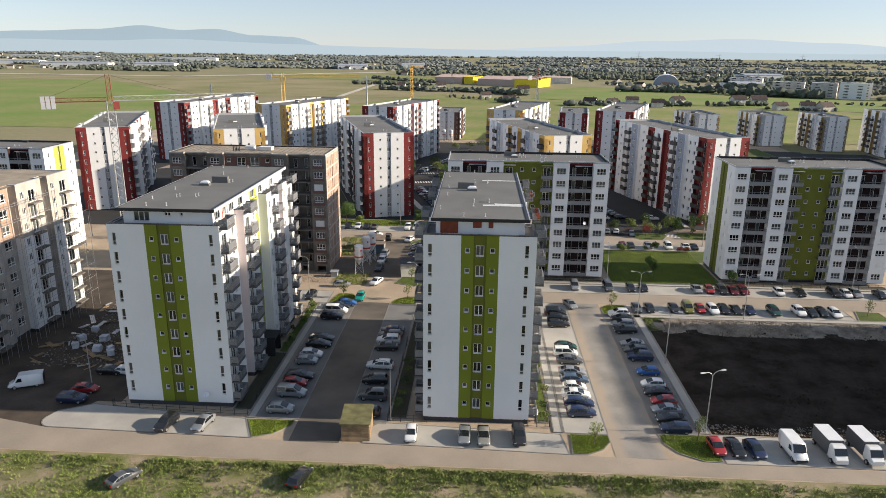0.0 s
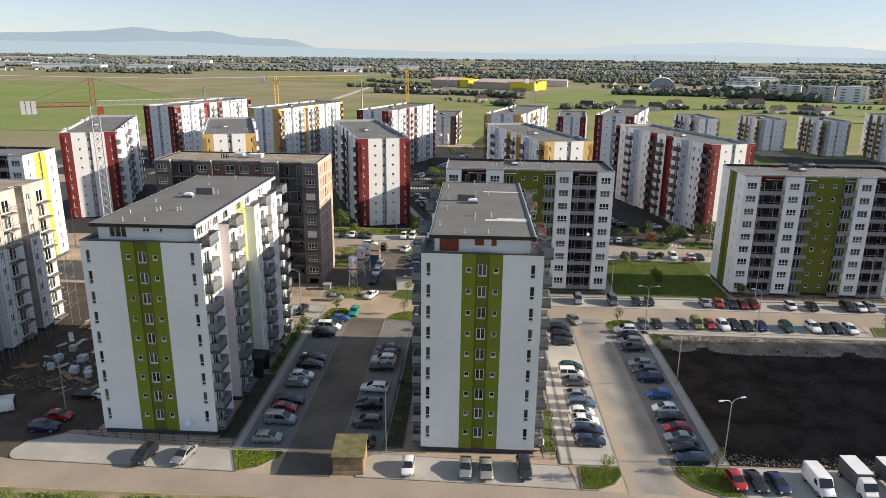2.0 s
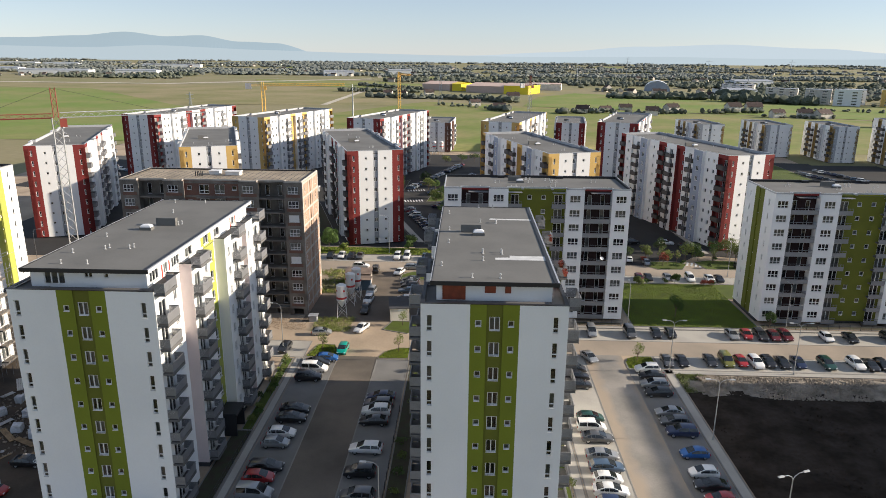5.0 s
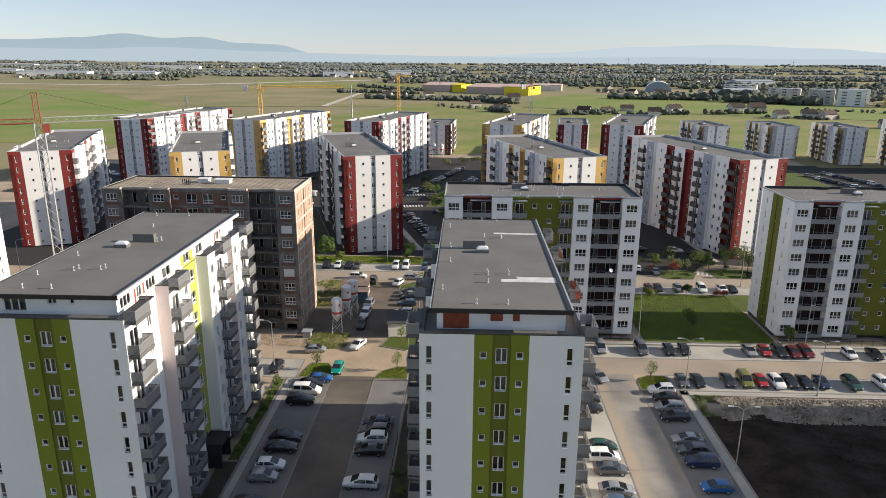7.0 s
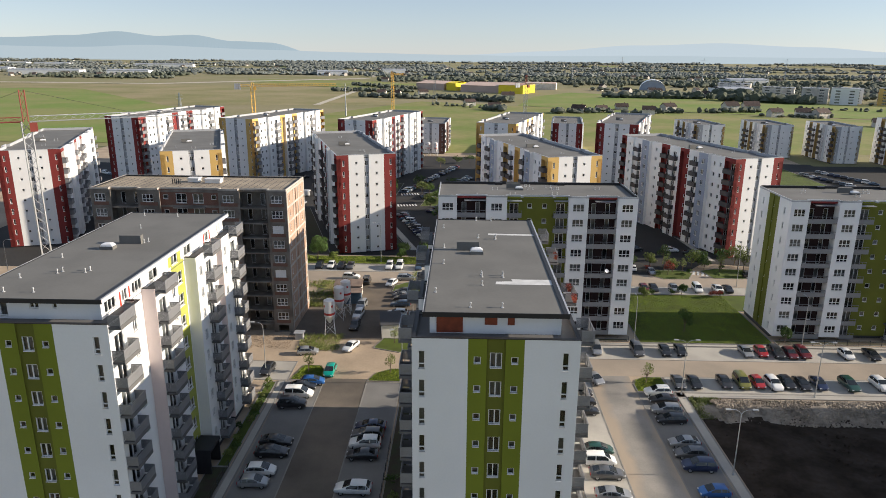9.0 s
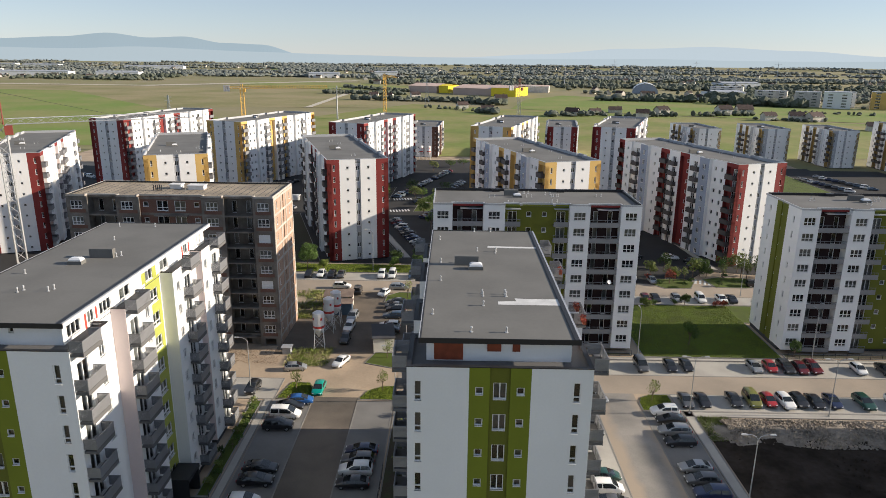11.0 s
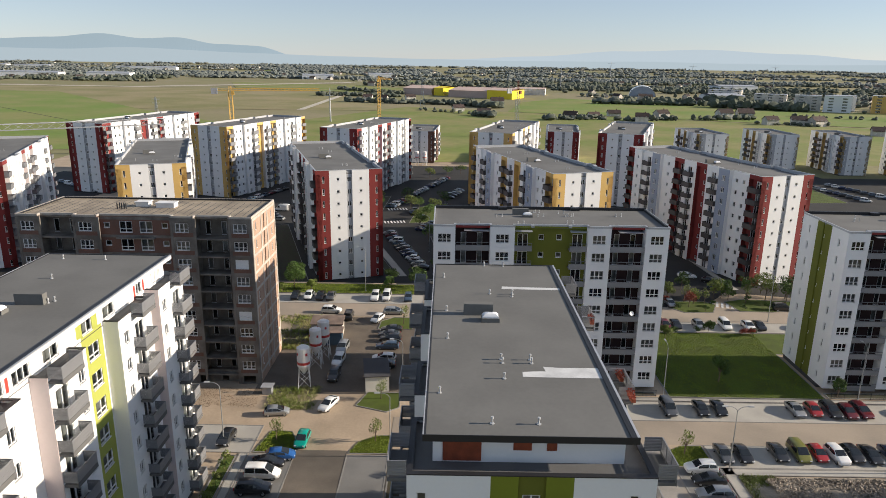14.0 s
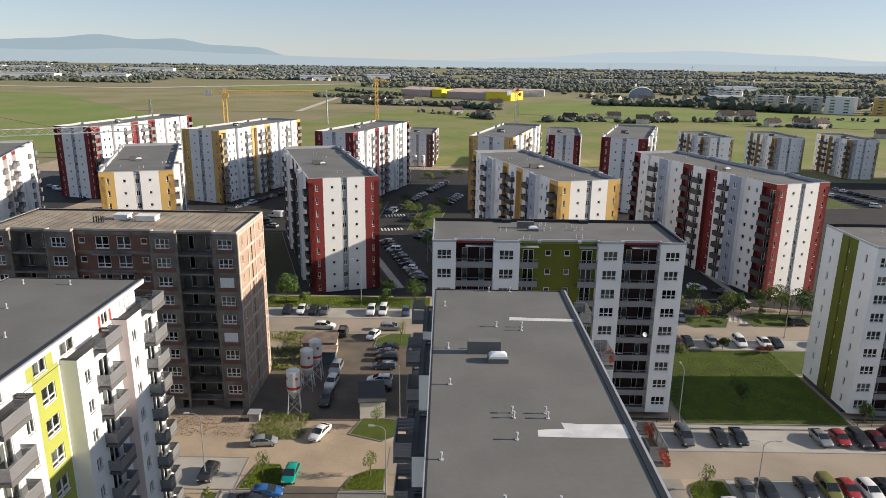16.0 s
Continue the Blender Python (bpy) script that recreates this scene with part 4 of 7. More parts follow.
def slab_block(x, y, yaw, w, d, H, label, look_of, seed, split=False, row=1.95, step=2.7):
    """Long block with window piers, recessed red loggias and a green middle."""
    b = thing("apartment_block", label, "building", pose(x, y, 0, 0, 0, yaw), group="slab blocks")
    raw = look_of == "raw"
    # GREEN_DARK here is GREEN with the shade of recess and end wall coloured in.
    mats = [WHITE, LOGGIA_SHADE, GREEN_DARK, GREEN_DARK, LIME, GREEN] if not raw else [CONCRETE, BRICK, BRICK, CONCRETE, BRICK_PALE]
    k, rows = w / 34.5, [row + step * i for i in range(9)]
    stl = "panel" if not raw else "none"
    dr = [(-1.3, 0.8, 2.05, 1, 0, -0.85), (1.1, 0.8, 2.05, 1, 0, -0.85)]
    gd = [(0, 1.5, 2.05, 2, 0, -0.85)]
    mid = [(-1.3, 0.8, 0.8, 1, 0, 0.35), (1.3, 0.8, 0.8, 1, 0, 0.35)]
    if raw:
        strips = [(3.2, 0, 0, [WIN3], None), (5.1, -2.6, 3, dr, (0, 5.0, 2.5, stl)), (3.6, 0, 0, [WIN3], None),
                  (10.7, -0.7, 2, [(-4.3, 0.9, 0.8, 1, 0, 0.4), (-1.5, 1.9, 1.7, 2, 0.3, -0.3), (1.5, 1.9, 1.7, 2, 0.3, -0.3), (4.3, 0.9, 0.8, 1, 0, 0.4)], (0, 5.6, 0.7, stl)),
                  (3.4, 0, 0, [WIN3], None), (5.1, -2.6, 3, dr, (0, 5.0, 2.5, stl)), (3.4, 0, 0, [WIN3], None)]
    else:
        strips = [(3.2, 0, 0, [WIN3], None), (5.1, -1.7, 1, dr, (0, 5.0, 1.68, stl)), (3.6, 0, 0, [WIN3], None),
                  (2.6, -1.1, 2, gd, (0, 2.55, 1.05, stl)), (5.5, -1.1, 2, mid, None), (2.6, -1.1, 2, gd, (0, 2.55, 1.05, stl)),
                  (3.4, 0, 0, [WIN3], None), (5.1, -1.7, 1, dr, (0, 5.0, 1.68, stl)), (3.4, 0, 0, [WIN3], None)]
    strips = [(q[0] * k, q[1], q[2], q[3], (q[4][0], q[4][1] * k, q[4][2], q[4][3]) if q[4] else None) for q in strips]
    S = sides(w, d)
    foot = 2.0 if raw else 0.8
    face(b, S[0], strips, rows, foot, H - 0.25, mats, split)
    if raw:
        # ground storey of bare concrete with open doorways
        gaps = ([(0, 1.9, 1.5, 0, 0, 0.1)], [(-1.2, 1.0, 1.6, 0, 0, 0.05), (1.3, 1.0, 1.6, 0, 0, 0.05)], [(0.2, 1.0, 1.6, 0, 0, 0.05)])
        face(b, S[0], [(q[0], max(q[1], -0.9), 0, gaps[i % 3], None) for i, q in enumerate(strips)], [0.1], 0, 2.0, mats)
    nar = [(0, 0.5, 1.2, 1, 0, 0)]
    stripe = {"white": 2, "lime": 4, "raw": 4}[look_of]
    c = (d - 4.2) / 2
    end = [(c, 0, 0 if not raw else 4, nar, None), (1.8, 0, stripe, [], None), (0.6, -0.15, 3 if look_of != "lime" else 2, [(0, 0.4, 0.5, 1, 0, 0.3)], None), (1.8, 0, stripe, [], None), (c, 0, 0 if not raw else 4, nar, None)]
    plain = [(q[0], q[1], q[2], [], None) for q in end]
    face(b, S[1], end if look_of in ("raw", "lime") else plain, rows, 0.0 if raw else 0.8, H, mats)
    face(b, S[3], end if x > 50 else plain, rows, 0.0 if raw else 0.8, H, mats)
    face(b, S[2], [(w, 0, 0, [], None)], [], 0.0 if raw else 0.8, H, mats)
    m = MB()
    m.box(0.15, 1.9, -0.2, w - 0.15, d - 0.15, 0.82)
    if not raw:
        part("plinth", m, DARK_BAND, b)
    m = MB()
    m.box(0.1, 0.95, H - 0.55, w - 0.1, d - 0.1, H - 0.25)
    pm, u, last = MB(), 0.0, None
    for q in strips:
        y = 0.9 if q[1] < -0.5 else 0.0
        if y == 0:
            m.box(u + 0.1, 0.1, H - 0.55, u + q[0] - 0.1, 0.95, H - 0.25)
        pm.box(u - 0.04, y - 0.04, H - 0.24, u + q[0] + 0.04, y + 0.17, H + 0.05)
        if y:
            pm.box(u - 0.2, -0.04, H - 0.24, u + 0.04, y + 0.2, H + 0.05).box(u + q[0] - 0.04, -0.04, H - 0.24, u + q[0] + 0.2, y + 0.2, H + 0.05)
            lid = MB()
            lid.box(u + 0.02, y, H - (0.6 if q[2] == 1 else 0.5), u + q[0] - 0.02, -q[1] + 0.3, H - 0.26)
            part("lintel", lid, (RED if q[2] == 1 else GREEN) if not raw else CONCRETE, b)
        u += q[0]
    pm.box(-0.04, 0.17, H - 0.24, 0.15, d + 0.04, H + 0.05).box(w - 0.15, 0.17, H - 0.24, w + 0.04, d + 0.04, H + 0.05).box(0.15, d - 0.15, H - 0.24, w - 0.15, d + 0.04, H + 0.05)
    m.weld()
    part("roof", m, ROOF_LIGHT if not raw else ROOFBOARD, b)
    part("parapet", pm, CAP if not raw else CONC_PALE, b)
    if raw:
        m = MB()
        for i in range(10):
            z = row - 1.1 + step * i
            if z < H - 0.4:
                u = 0
                for q in strips:
                    m.box(u, -q[1] - 0.05, z, u + q[0], -q[1] + 0.1, z + 0.42)
                    u += q[0]
        u = 0
        for q in strips:
            m.box(u, -max(q[1], 0) - 0.06, 0.0, u + 0.35, 0.1, H - 0.3)
            u += q[0]
        m.box(w - 0.36, -0.06, 0.0, w + 0.08, 0.3, H - 0.3)
        part("concrete_frame", m, CONCRETE, b)
        u = 0
        for q in strips:
            if q[1] == 0:
                for z in rows:
                    m = MB()
                    m.box(u + 0.42, -0.025, z - 0.68, u + q[0] - 0.08, 0.05, z - 0.07)
                    part("brick_panel", m, BRICK, b)
            u += q[0]
        m = MB()
        for a0, a1, e0, e1 in ((0.3, w - 0.3, d - 0.30, d - 0.265), (0.265, 0.30, 0.3, d - 0.3), (w - 0.30, w - 0.265, 0.3, d - 0.3)):
            m.box(a0, e0, H - 0.2, a1, e1, H + 0.04)
        part("roof_upstand", m, FASCIA, b, "black sealing sheet along the parapet")
        m = MB()
        for i in range(10):
            z = row - 1.1 + step * i
            if z < H - 0.4:
                m.box(w - 0.1, 0.31, z, w + 0.05, d, z + 0.42)
        for u in (0.31, d * 0.36, d * 0.62, d - 0.45):
            m.box(w - 0.1, u, 0.8, w + 0.07, u + 0.45, H - 0.3)
        part("end_frame", m, CONC_PALE, b)
        for i in range(int(w / 1.15)):
            m = MB()
            m.box(0.6 + i * 1.15, 1.3 + 0.9 * (i % 3), H - 0.25, 0.69 + i * 1.15, d - 0.6 - 0.7 * (i % 4), H - 0.235)
            part("roof_batten", m, DARK_BAND, b, "dark gap between roof boards")
        for u0, v0, e0, e1 in ((w * 0.42, d * 0.55, 2.0, 1.5), (w * 0.52, d * 0.5, 2.8, 1.7)):
            m = MB()
            m.box(u0, v0, H - 0.2, u0 + e0, v0 + e1, H + 0.45).box(u0 - 0.12, v0 - 0.12, H + 0.45, u0 + e0 + 0.12, v0 + e1 + 0.12, H + 0.58)
            part("roof_shaft", m, SILO_W, b)
        for i in range(5):
            m = MB()
            m.rod((w * 0.36 + 0.35 * i, d * 0.42 + 0.1 * (i % 2), H - 0.2), (w * 0.36 + 0.35 * i, d * 0.42 + 0.1 * (i % 2), H + 0.75), 0.09, 8)
            part("vent_pipe", m, DARKSTEEL, b, "dark upright vent pipe")
    else:
        for u0 in (11.95 * k, 20.05 * k):
            m = MB()
            m.box(u0 + 0.05, 0.02, H - 0.95, u0 + 2.55, 1.1, H - 0.87)
            part("awning", m, CAP, b, "pale flat awning over the top balcony")
        for u0 in (3.3 * k, 26.1 * k):
            m = MB()
            m.box(u0 + 1.2, 0.3, H - 0.98, u0 + 4.9, 1.7, H - 0.9)
            part("awning", m, CAP, b, "pale flat awning over the top balcony")
        m = MB()
        m.box(0.16, d - 0.42, H - 0.24, w * 0.3, d - 0.16, H + 0.22).box(w * 0.3, d - 1.1, H - 0.24, w * 0.34, d - 0.16, H + 0.22)
        m.box(w * 0.34, d - 0.42, H - 0.24, w * 0.64, d - 0.16, H + 0.22).box(w * 0.64, d - 1.1, H - 0.24, w * 0.68, d - 0.16, H + 0.22)
        m.box(w * 0.68, d - 0.42, H - 0.24, w - 0.16, d - 0.16, H + 0.22).box(w - 0.45, 0.5, H - 0.24, w - 0.16, d - 0.42, H + 0.12)
        part("roof_upstand", m, FASCIA, b, "black sealing sheet along the parapet")
        roof_clutter(b, w, d, H - 0.25, 11, seed)
        roof_hatch(b, w * 0.42, d * 0.55, H - 0.25)
    return b


porch = thing("porch", "black entrance porch at the foot of a tower", "porch", pose(-28.3, 18.3, 0.1))
m = MB()
m.box(0, 0, 2.9, 2.5, 3.4, 3.3)
part("canopy", m, FASCIA, porch)
for yy in (0.05, 3.15):
    m = MB()
    m.box(0.0, yy, 0, 2.4, yy + 0.2, 2.9)
    part("side_wall", m, FASCIA, porch)
slab_block(0.2, 62.4, 0.2, 34.4, 12.8, 26.2, "white and green nine-storey apartment block with red loggias", "white", 11)
slab_block(60.9, 63.0, -0.4, 34.4, 13.4, 25.9, "white and green nine-storey apartment block with red loggias", "white", 12, row=1.62, step=2.68)
slab_block(-61.2, 63.1, -0.4, 34.7, 13.2, 26.7, "unfinished nine-storey apartment block of bare concrete and brick", "raw", 13, row=2.55, step=2.72)
slab_block(-128.2, 69.5, 0, 34.2, 12.2, 26.0, "white apartment block with a lime-yellow end stripe", "lime", 14)


def dish(x, y, z, turn, r=0.45):
    t = thing("satellite_dish", "white satellite dish fixed to an apartment block", "satellite dish", pose(x, y, z, 60, 0, turn), "satellite dishes")
    m = MB()
    for k in range(3):
        a, b = r * (k + 1) / 3, 0.25 * r * ((k + 1) / 3) ** 2
        m.v += [(a * math.cos(i * math.pi / 8), a * math.sin(i * math.pi / 8), b) for i in range(16)]
    m.v.append((0, 0, 0))
    for k in range(2):
        for i in range(16):
            m.f.append((16 * k + i, 16 * k + (i + 1) % 16, 16 * k + 16 + (i + 1) % 16, 16 * k + 16 + i))
            m.m.append(0)
    m.f += [(48, i, (i + 1) % 16) for i in range(16)]
    m.m += [0] * 16
    part("reflector", m, DOME, t)
    m = MB()
    m.rod((0, -r, 0.2), (0, 0, r * 1.1), 0.02, 4).rod((0, 0, 0), (0, 0.1, -0.5), 0.03, 5)
    part("arm", m, STEEL, t)


dish(30.0, 62.2, 13.0, 20, 0.36)
dish(15.2, 0.7, 1.6, 40, 0.6)
dish(-30.6, 1.2, 2.2, 0)


def long_block(x, y, yaw, w, d, H, label, accent, shown, rows_n=9, grey=None):
    """Block with its narrow end to the street: coloured corner stripes, long sides with balconies."""
    b = thing("apartment_block", label, "building", pose(x, y, 0, 0, 0, yaw), group="coloured blocks")
    mats = [WHITE, accent, GREY_R, grey or WHITE]
    rows = [0.7 + 2.75 * i for i in range(rows_n)] if rows_n == 9 else [1.5 + 2.65 * i for i in range(rows_n)]
    tall, sq = [(0.2, 0.5, 1.4, 1, 0.3, 0)], [(0, 0.62, 0.62, 1, 0, 0.4)]
    e = w / 15.3
    end = [(3.1 * e, 0, 1, tall, None), (3.9 * e, 0, 0, sq, None), (1.3 * e, -0.25, 2, [(0, 0.9, 1.15, 2, 0, 0)], None), (3.9 * e, 0, 0, sq, None), (3.1 * e, 0, 1, tall, None)]
    if accent is OCHRE:
        end = [(3.4 * e, 0, 2, tall, None), (3.6 * e, 0, 0, sq, None), (1.3 * e, -0.2, 2, [(0, 0.9, 1.15, 2, 0, 0)], None), (3.6 * e, 0, 0, sq, None), (3.4 * e, 0, 0, tall, None)]
    S = sides(w, d)
    face(b, S[0], end, rows, 0.3, H, mats)
    dr, wn, w2 = (0, 1.5, 2.05, 2, 0, -0.8), (0, 1.1, 1.25, 2, 0, 0), (0, 0.7, 0.9, 1, 0, 0.2)
    unit = [(3.4, 0, 1, [dr], (0, 2.9, 1.0, "plain")), (4.6, 0, 0, [(-1.2, 0.8, 1.0, 1, 0, 0.1), (1.2, 0.8, 1.0, 1, 0, 0.1)], None), (3.2, 0.9, 3, [wn], None),
            (4.6, 0, 0, [dr], (0.6, 3.0, 1.0, "plain")), (3.4, 0, 1, [w2], None), (4.2, 0, 0, [dr], (0, 3.0, 1.0, "plain")), (3.4, 0, 1, [dr], (0, 2.9, 1.0, "plain")),
            (4.4, 0, 0, [w2], None), (3.2, 0.9, 3, [wn], None), (4.6, 0, 0, [dr], (-0.4, 3.0, 1.0, "plain")), (3.2, 0.6, 0, [w2], None), (3.4, 0, 1, [dr], (0, 2.9, 1.0, "plain"))]
    if d < 35:
        unit = unit[:8]
    f = d / sum(q[0] for q in unit)
    unit = [(q[0] * f, *q[1:]) for q in unit]
    # Railings on sunless left sides are darker: part of the shade is coloured in.
    rail = "plain" if shown == "right" else "dark"
    unit = [(q[0], -1.1 if q[2] == 1 else q[1], q[2], q[3], (q[4][0], q[4][1], 1.9 if q[2] == 1 else 1.0, rail) if q[4] else None) for q in unit]
    bare = [(q[0], q[1], q[2], [], None) for q in unit]
    for side, seen in ((1, "right"), (3, "left")):
        strips = (unit if shown == seen else bare)[::1 if side == 1 else -1]
        face(b, S[side], strips, rows if shown == seen else [], 0.3, H, mats, cap=False, bal_rows=rows[1:], lid=0.95)
    face(b, S[2], [(q[0], q[1], q[2], [], None) for q in end], [], 0.3, H, mats)
    m = MB()
    m.box(0.3, 0.3, -0.2, w - 0.3, d - 0.3, 0.32)
    part("plinth", m, DARK_BAND, b)
    # sunk roof behind a parapet that steps in and out with the bays
    low = 0.62
    line_of = [(0.0, 0.0), (w, 0.0)]
    for side in (1, 3):
        u = 0.0
        for q in unit[::1 if side == 1 else -1]:
            o = max(q[1], 0.0)
            for v in (u, u + q[0]):
                line_of.append((w + o, v) if side == 1 else (-o, d - v))
            u += q[0]
    line_of = [p for i, p in enumerate(line_of) if (Vector(p) - Vector(line_of[i - 1])).length > 0.01]
    n = len(line_of)
    line_of = [p for i, p in enumerate(line_of) if abs((p[0] - line_of[i - 1][0]) * (line_of[(i + 1) % n][1] - p[1]) - (p[1] - line_of[i - 1][1]) * (line_of[(i + 1) % n][0] - p[0])) > 1e-4]
    outer, inner, n = [], [], len(line_of)
    for i, p in enumerate(line_of):
        e1 = (Vector(p) - Vector(line_of[i - 1])).normalized()
        e2 = (Vector(line_of[(i + 1) % n]) - Vector(p)).normalized()
        mitre = Vector((-e1.y - e2.y, e1.x + e2.x))
        inner.append(tuple(Vector(p) + mitre * 0.24))
        outer.append(tuple(Vector(p) - mitre * 0.04))
    deck, wall = MB(), MB()
    deck.prism(inner, H - low - 0.3, H - low)
    rings = [[(*p, H - 0.02) for p in outer], [(*p, H + 0.07) for p in outer], [(*p, H + 0.07) for p in inner], [(*p, H - low - 0.1) for p in inner]]
    wall.v = [p for ring_of in rings for p in ring_of]
    for k in range(3):
        for i in range(n):
            j = (i + 1) % n
            wall.f.append((k * n + i, k * n + j, k * n + n + j, k * n + n + i))
            wall.m.append(1 if k == 2 else 0)
    part("roof", deck, ROOF_LIGHT, b)
    part("parapet", wall, [CAP, GREY_R], b)
    roof_clutter(b, w, d, H - low, 4, int(abs(x) * 7 + y))
    roof_hatch(b, w * 0.42, d * 0.42, H - low)
    return b


RL, YL = "white apartment block with red corner stripes", "white apartment block with yellow corner stripes"
long_block(-26.8, 113.8, 18.0, 15.0, 54.8, 25.45, RL, RED, "left", grey=GREY_R)
long_block(-113.5, 115.6, 20.0, 14.8, 55.3, 25.45, RL, RED, "right")
long_block(-136.3, 215.1, -13.8, 15.5, 59.3, 25.45, RL, RED, "right")
long_block(-72.5, 117.8, 19.1, 15.0, 52.0, 25.45, YL, YELLOW, "right")
long_block(-89.8, 211.6, -19.6, 15.5, 51.9, 25.45, YL, YELLOW, "right")
long_block(-43.4, 210.2, -19.1, 14.7, 49.7, 25.45, RL, RED, "right")
long_block(25.3, 114.3, 17.9, 14.9, 51.2, 25.45, YL + " and blue-grey bays", YELLOW, "left", grey=BLUE_R)
long_block(9.5, 202.1, -17.2, 15.0, 52.4, 25.45, YL, YELLOW, "right")
long_block(54.0, 204.3, -19.4, 15.1, 51.9, 25.45, RL, RED, "right")
long_block(71.1, 114.6, 17.2, 14.0, 54.1, 25.45, RL + " and grey bays", RED, "left", grey=BLUE_R)
long_block(50.2, 297.6, -8, 14.8, 40, 16.4, "low white apartment block with red stripes", RED, "left", rows_n=5)
long_block(116.0, 278.4, 3.9, 13.7, 29, 18.1, "low white and grey apartment block with ochre balconies", OCHRE, "left", rows_n=6, grey=GREY_R)
long_block(156.0, 296, 1.1, 14.2, 30, 16.6, "low white and grey apartment block with ochre balconies", OCHRE, "left", rows_n=5, grey=GREY_R)
long_block(181.3, 278.5, -0.7, 12.6, 30, 17.8, "low white and grey apartment block with ochre balconies", OCHRE, "left", rows_n=6, grey=GREY_R)
long_block(203, 255, -3, 14, 32, 21.5, "low white and grey apartment block with ochre balconies", OCHRE, "left", rows_n=7, grey=GREY_R)
long_block(-19.0, 300, -4, 14.5, 34, 15.5, "unfinished brick apartment block", BRICK, "right", rows_n=5, grey=BRICK)


# ---- cars ----
def car_parts(kind):
    """Meshes of one car, nose to +x: body, four panes, wheel, lamps."""
    S = dict(  # length, half width, wheel radius, wheel places, stations (x, low, high, width factor), cabin (rear, front at belt, rear, front at roof, belt, roof)
        hatch=(4.0, 0.86, 0.31, (1.25, -1.25), ((-2.0, 0.42, 0.70, 0.86), (-1.92, 0.28, 0.92, 0.95), (-1.3, 0.22, 0.97, 1), (0.85, 0.22, 0.95, 1), (1.55, 0.24, 0.84, 0.97), (1.9, 0.28, 0.70, 0.9), (2.0, 0.36, 0.56, 0.8)), (-1.93, 1.25, -1.35, 0.15, 0.92, 1.48)),
        sedan=(4.5, 0.88, 0.32, (1.4, -1.35), ((-2.25, 0.42, 0.78, 0.86), (-2.15, 0.28, 0.95, 0.94), (-1.4, 0.22, 0.99, 1), (0.85, 0.22, 0.94, 1), (1.7, 0.24, 0.82, 0.97), (2.1, 0.28, 0.68, 0.9), (2.25, 0.36, 0.55, 0.8)), (-2.0, 1.3, -0.95, 0.15, 0.92, 1.45)),
        wagon=(4.6, 0.89, 0.32, (1.4, -1.4), ((-2.3, 0.42, 0.74, 0.88), (-2.22, 0.28, 0.95, 0.95), (-1.5, 0.22, 1.0, 1), (0.8, 0.22, 0.95, 1), (1.7, 0.24, 0.84, 0.97), (2.15, 0.28, 0.70, 0.9), (2.3, 0.36, 0.55, 0.8)), (-2.24, 1.3, -1.7, 0.15, 0.93, 1.50)),
        suv=(4.4, 0.92, 0.36, (1.35, -1.35), ((-2.2, 0.50, 0.86, 0.88), (-2.12, 0.34, 1.06, 0.96), (-1.4, 0.30, 1.12, 1), (0.8, 0.30, 1.08, 1), (1.6, 0.30, 1.00, 0.97), (2.05, 0.34, 0.84, 0.92), (2.2, 0.42, 0.68, 0.84)), (-2.14, 1.2, -1.7, 0.2, 1.05, 1.68)),
        mpv=(4.5, 0.91, 0.32, (1.45, -1.35), ((-2.25, 0.45, 0.86, 0.92), (-2.2, 0.28, 1.05, 0.98), (-1.4, 0.24, 1.10, 1), (1.0, 0.24, 1.02, 1), (1.75, 0.26, 0.88, 0.96), (2.1, 0.30, 0.72, 0.9), (2.25, 0.38, 0.56, 0.82)), (-2.23, 1.5, -2.0, 0.45, 1.0, 1.80)),
        van=(5.2, 0.97, 0.34, (1.65, -1.55), ((-2.6, 0.50, 2.15, 0.93), (-2.55, 0.34, 2.30, 0.97), (-1.4, 0.30, 2.36, 1), (0.8, 0.30, 2.34, 1), (1.05, 0.30, 2.26, 0.99), (1.75, 0.32, 1.20, 0.97), (2.35, 0.36, 0.96, 0.93), (2.6, 0.44, 0.70, 0.85)), None))
    L, hw, r, ax, st, cab = S[kind]
    b, panes = MB(), {}
    if cab:
        # ten-point sections from tail to nose, the glasshouse drawn in over the belt line
        xr, xf, tr, tf, zb, zt = cab
        mid, hood, boot = (tr + tf) / 2, st[4][2] + 0.06, st[1][2] + 0.04
        cuts = [(-L / 2, 0.42, boot - 0.22, 0.84, 0), (-L / 2 + 0.1, 0.28, boot, 0.95, 0), (max(xr, -L / 2 + 0.14), 0.22, boot + 0.03, 1, 0), (tr, 0.22, zt - 0.02, 1, 1),
                (mid, 0.22, zt + 0.04, 1, 1), (tf, 0.22, zt - 0.01, 1, 1), (xf, 0.22, hood + 0.06, 1, 0), (L / 2 - 0.5, 0.24, hood - 0.05, 0.97, 0),
                (L / 2 - 0.13, 0.28, hood - 0.2, 0.9, 0), (L / 2, 0.36, hood - 0.36, 0.78, 0)]
        rows_of = []
        for x, z0, top, f, up in cuts:
            w, zz = hw * f, min(zb, top - 0.05)
            half = [(0.84 * w, z0), (w, z0 + 0.2), (0.985 * w, zz), (0.77 * w, top - 0.08) if up else (0.92 * w, top - 0.02), (0.60 * w, top) if up else (0.66 * w, top + 0.01)]
            rows_of.append([Vector((x, -y, z)) for y, z in half] + [Vector((x, y, z)) for y, z in half[::-1]])
        for q in rows_of:
            b.v += [tuple(p) for p in q]
        n = len(cuts)
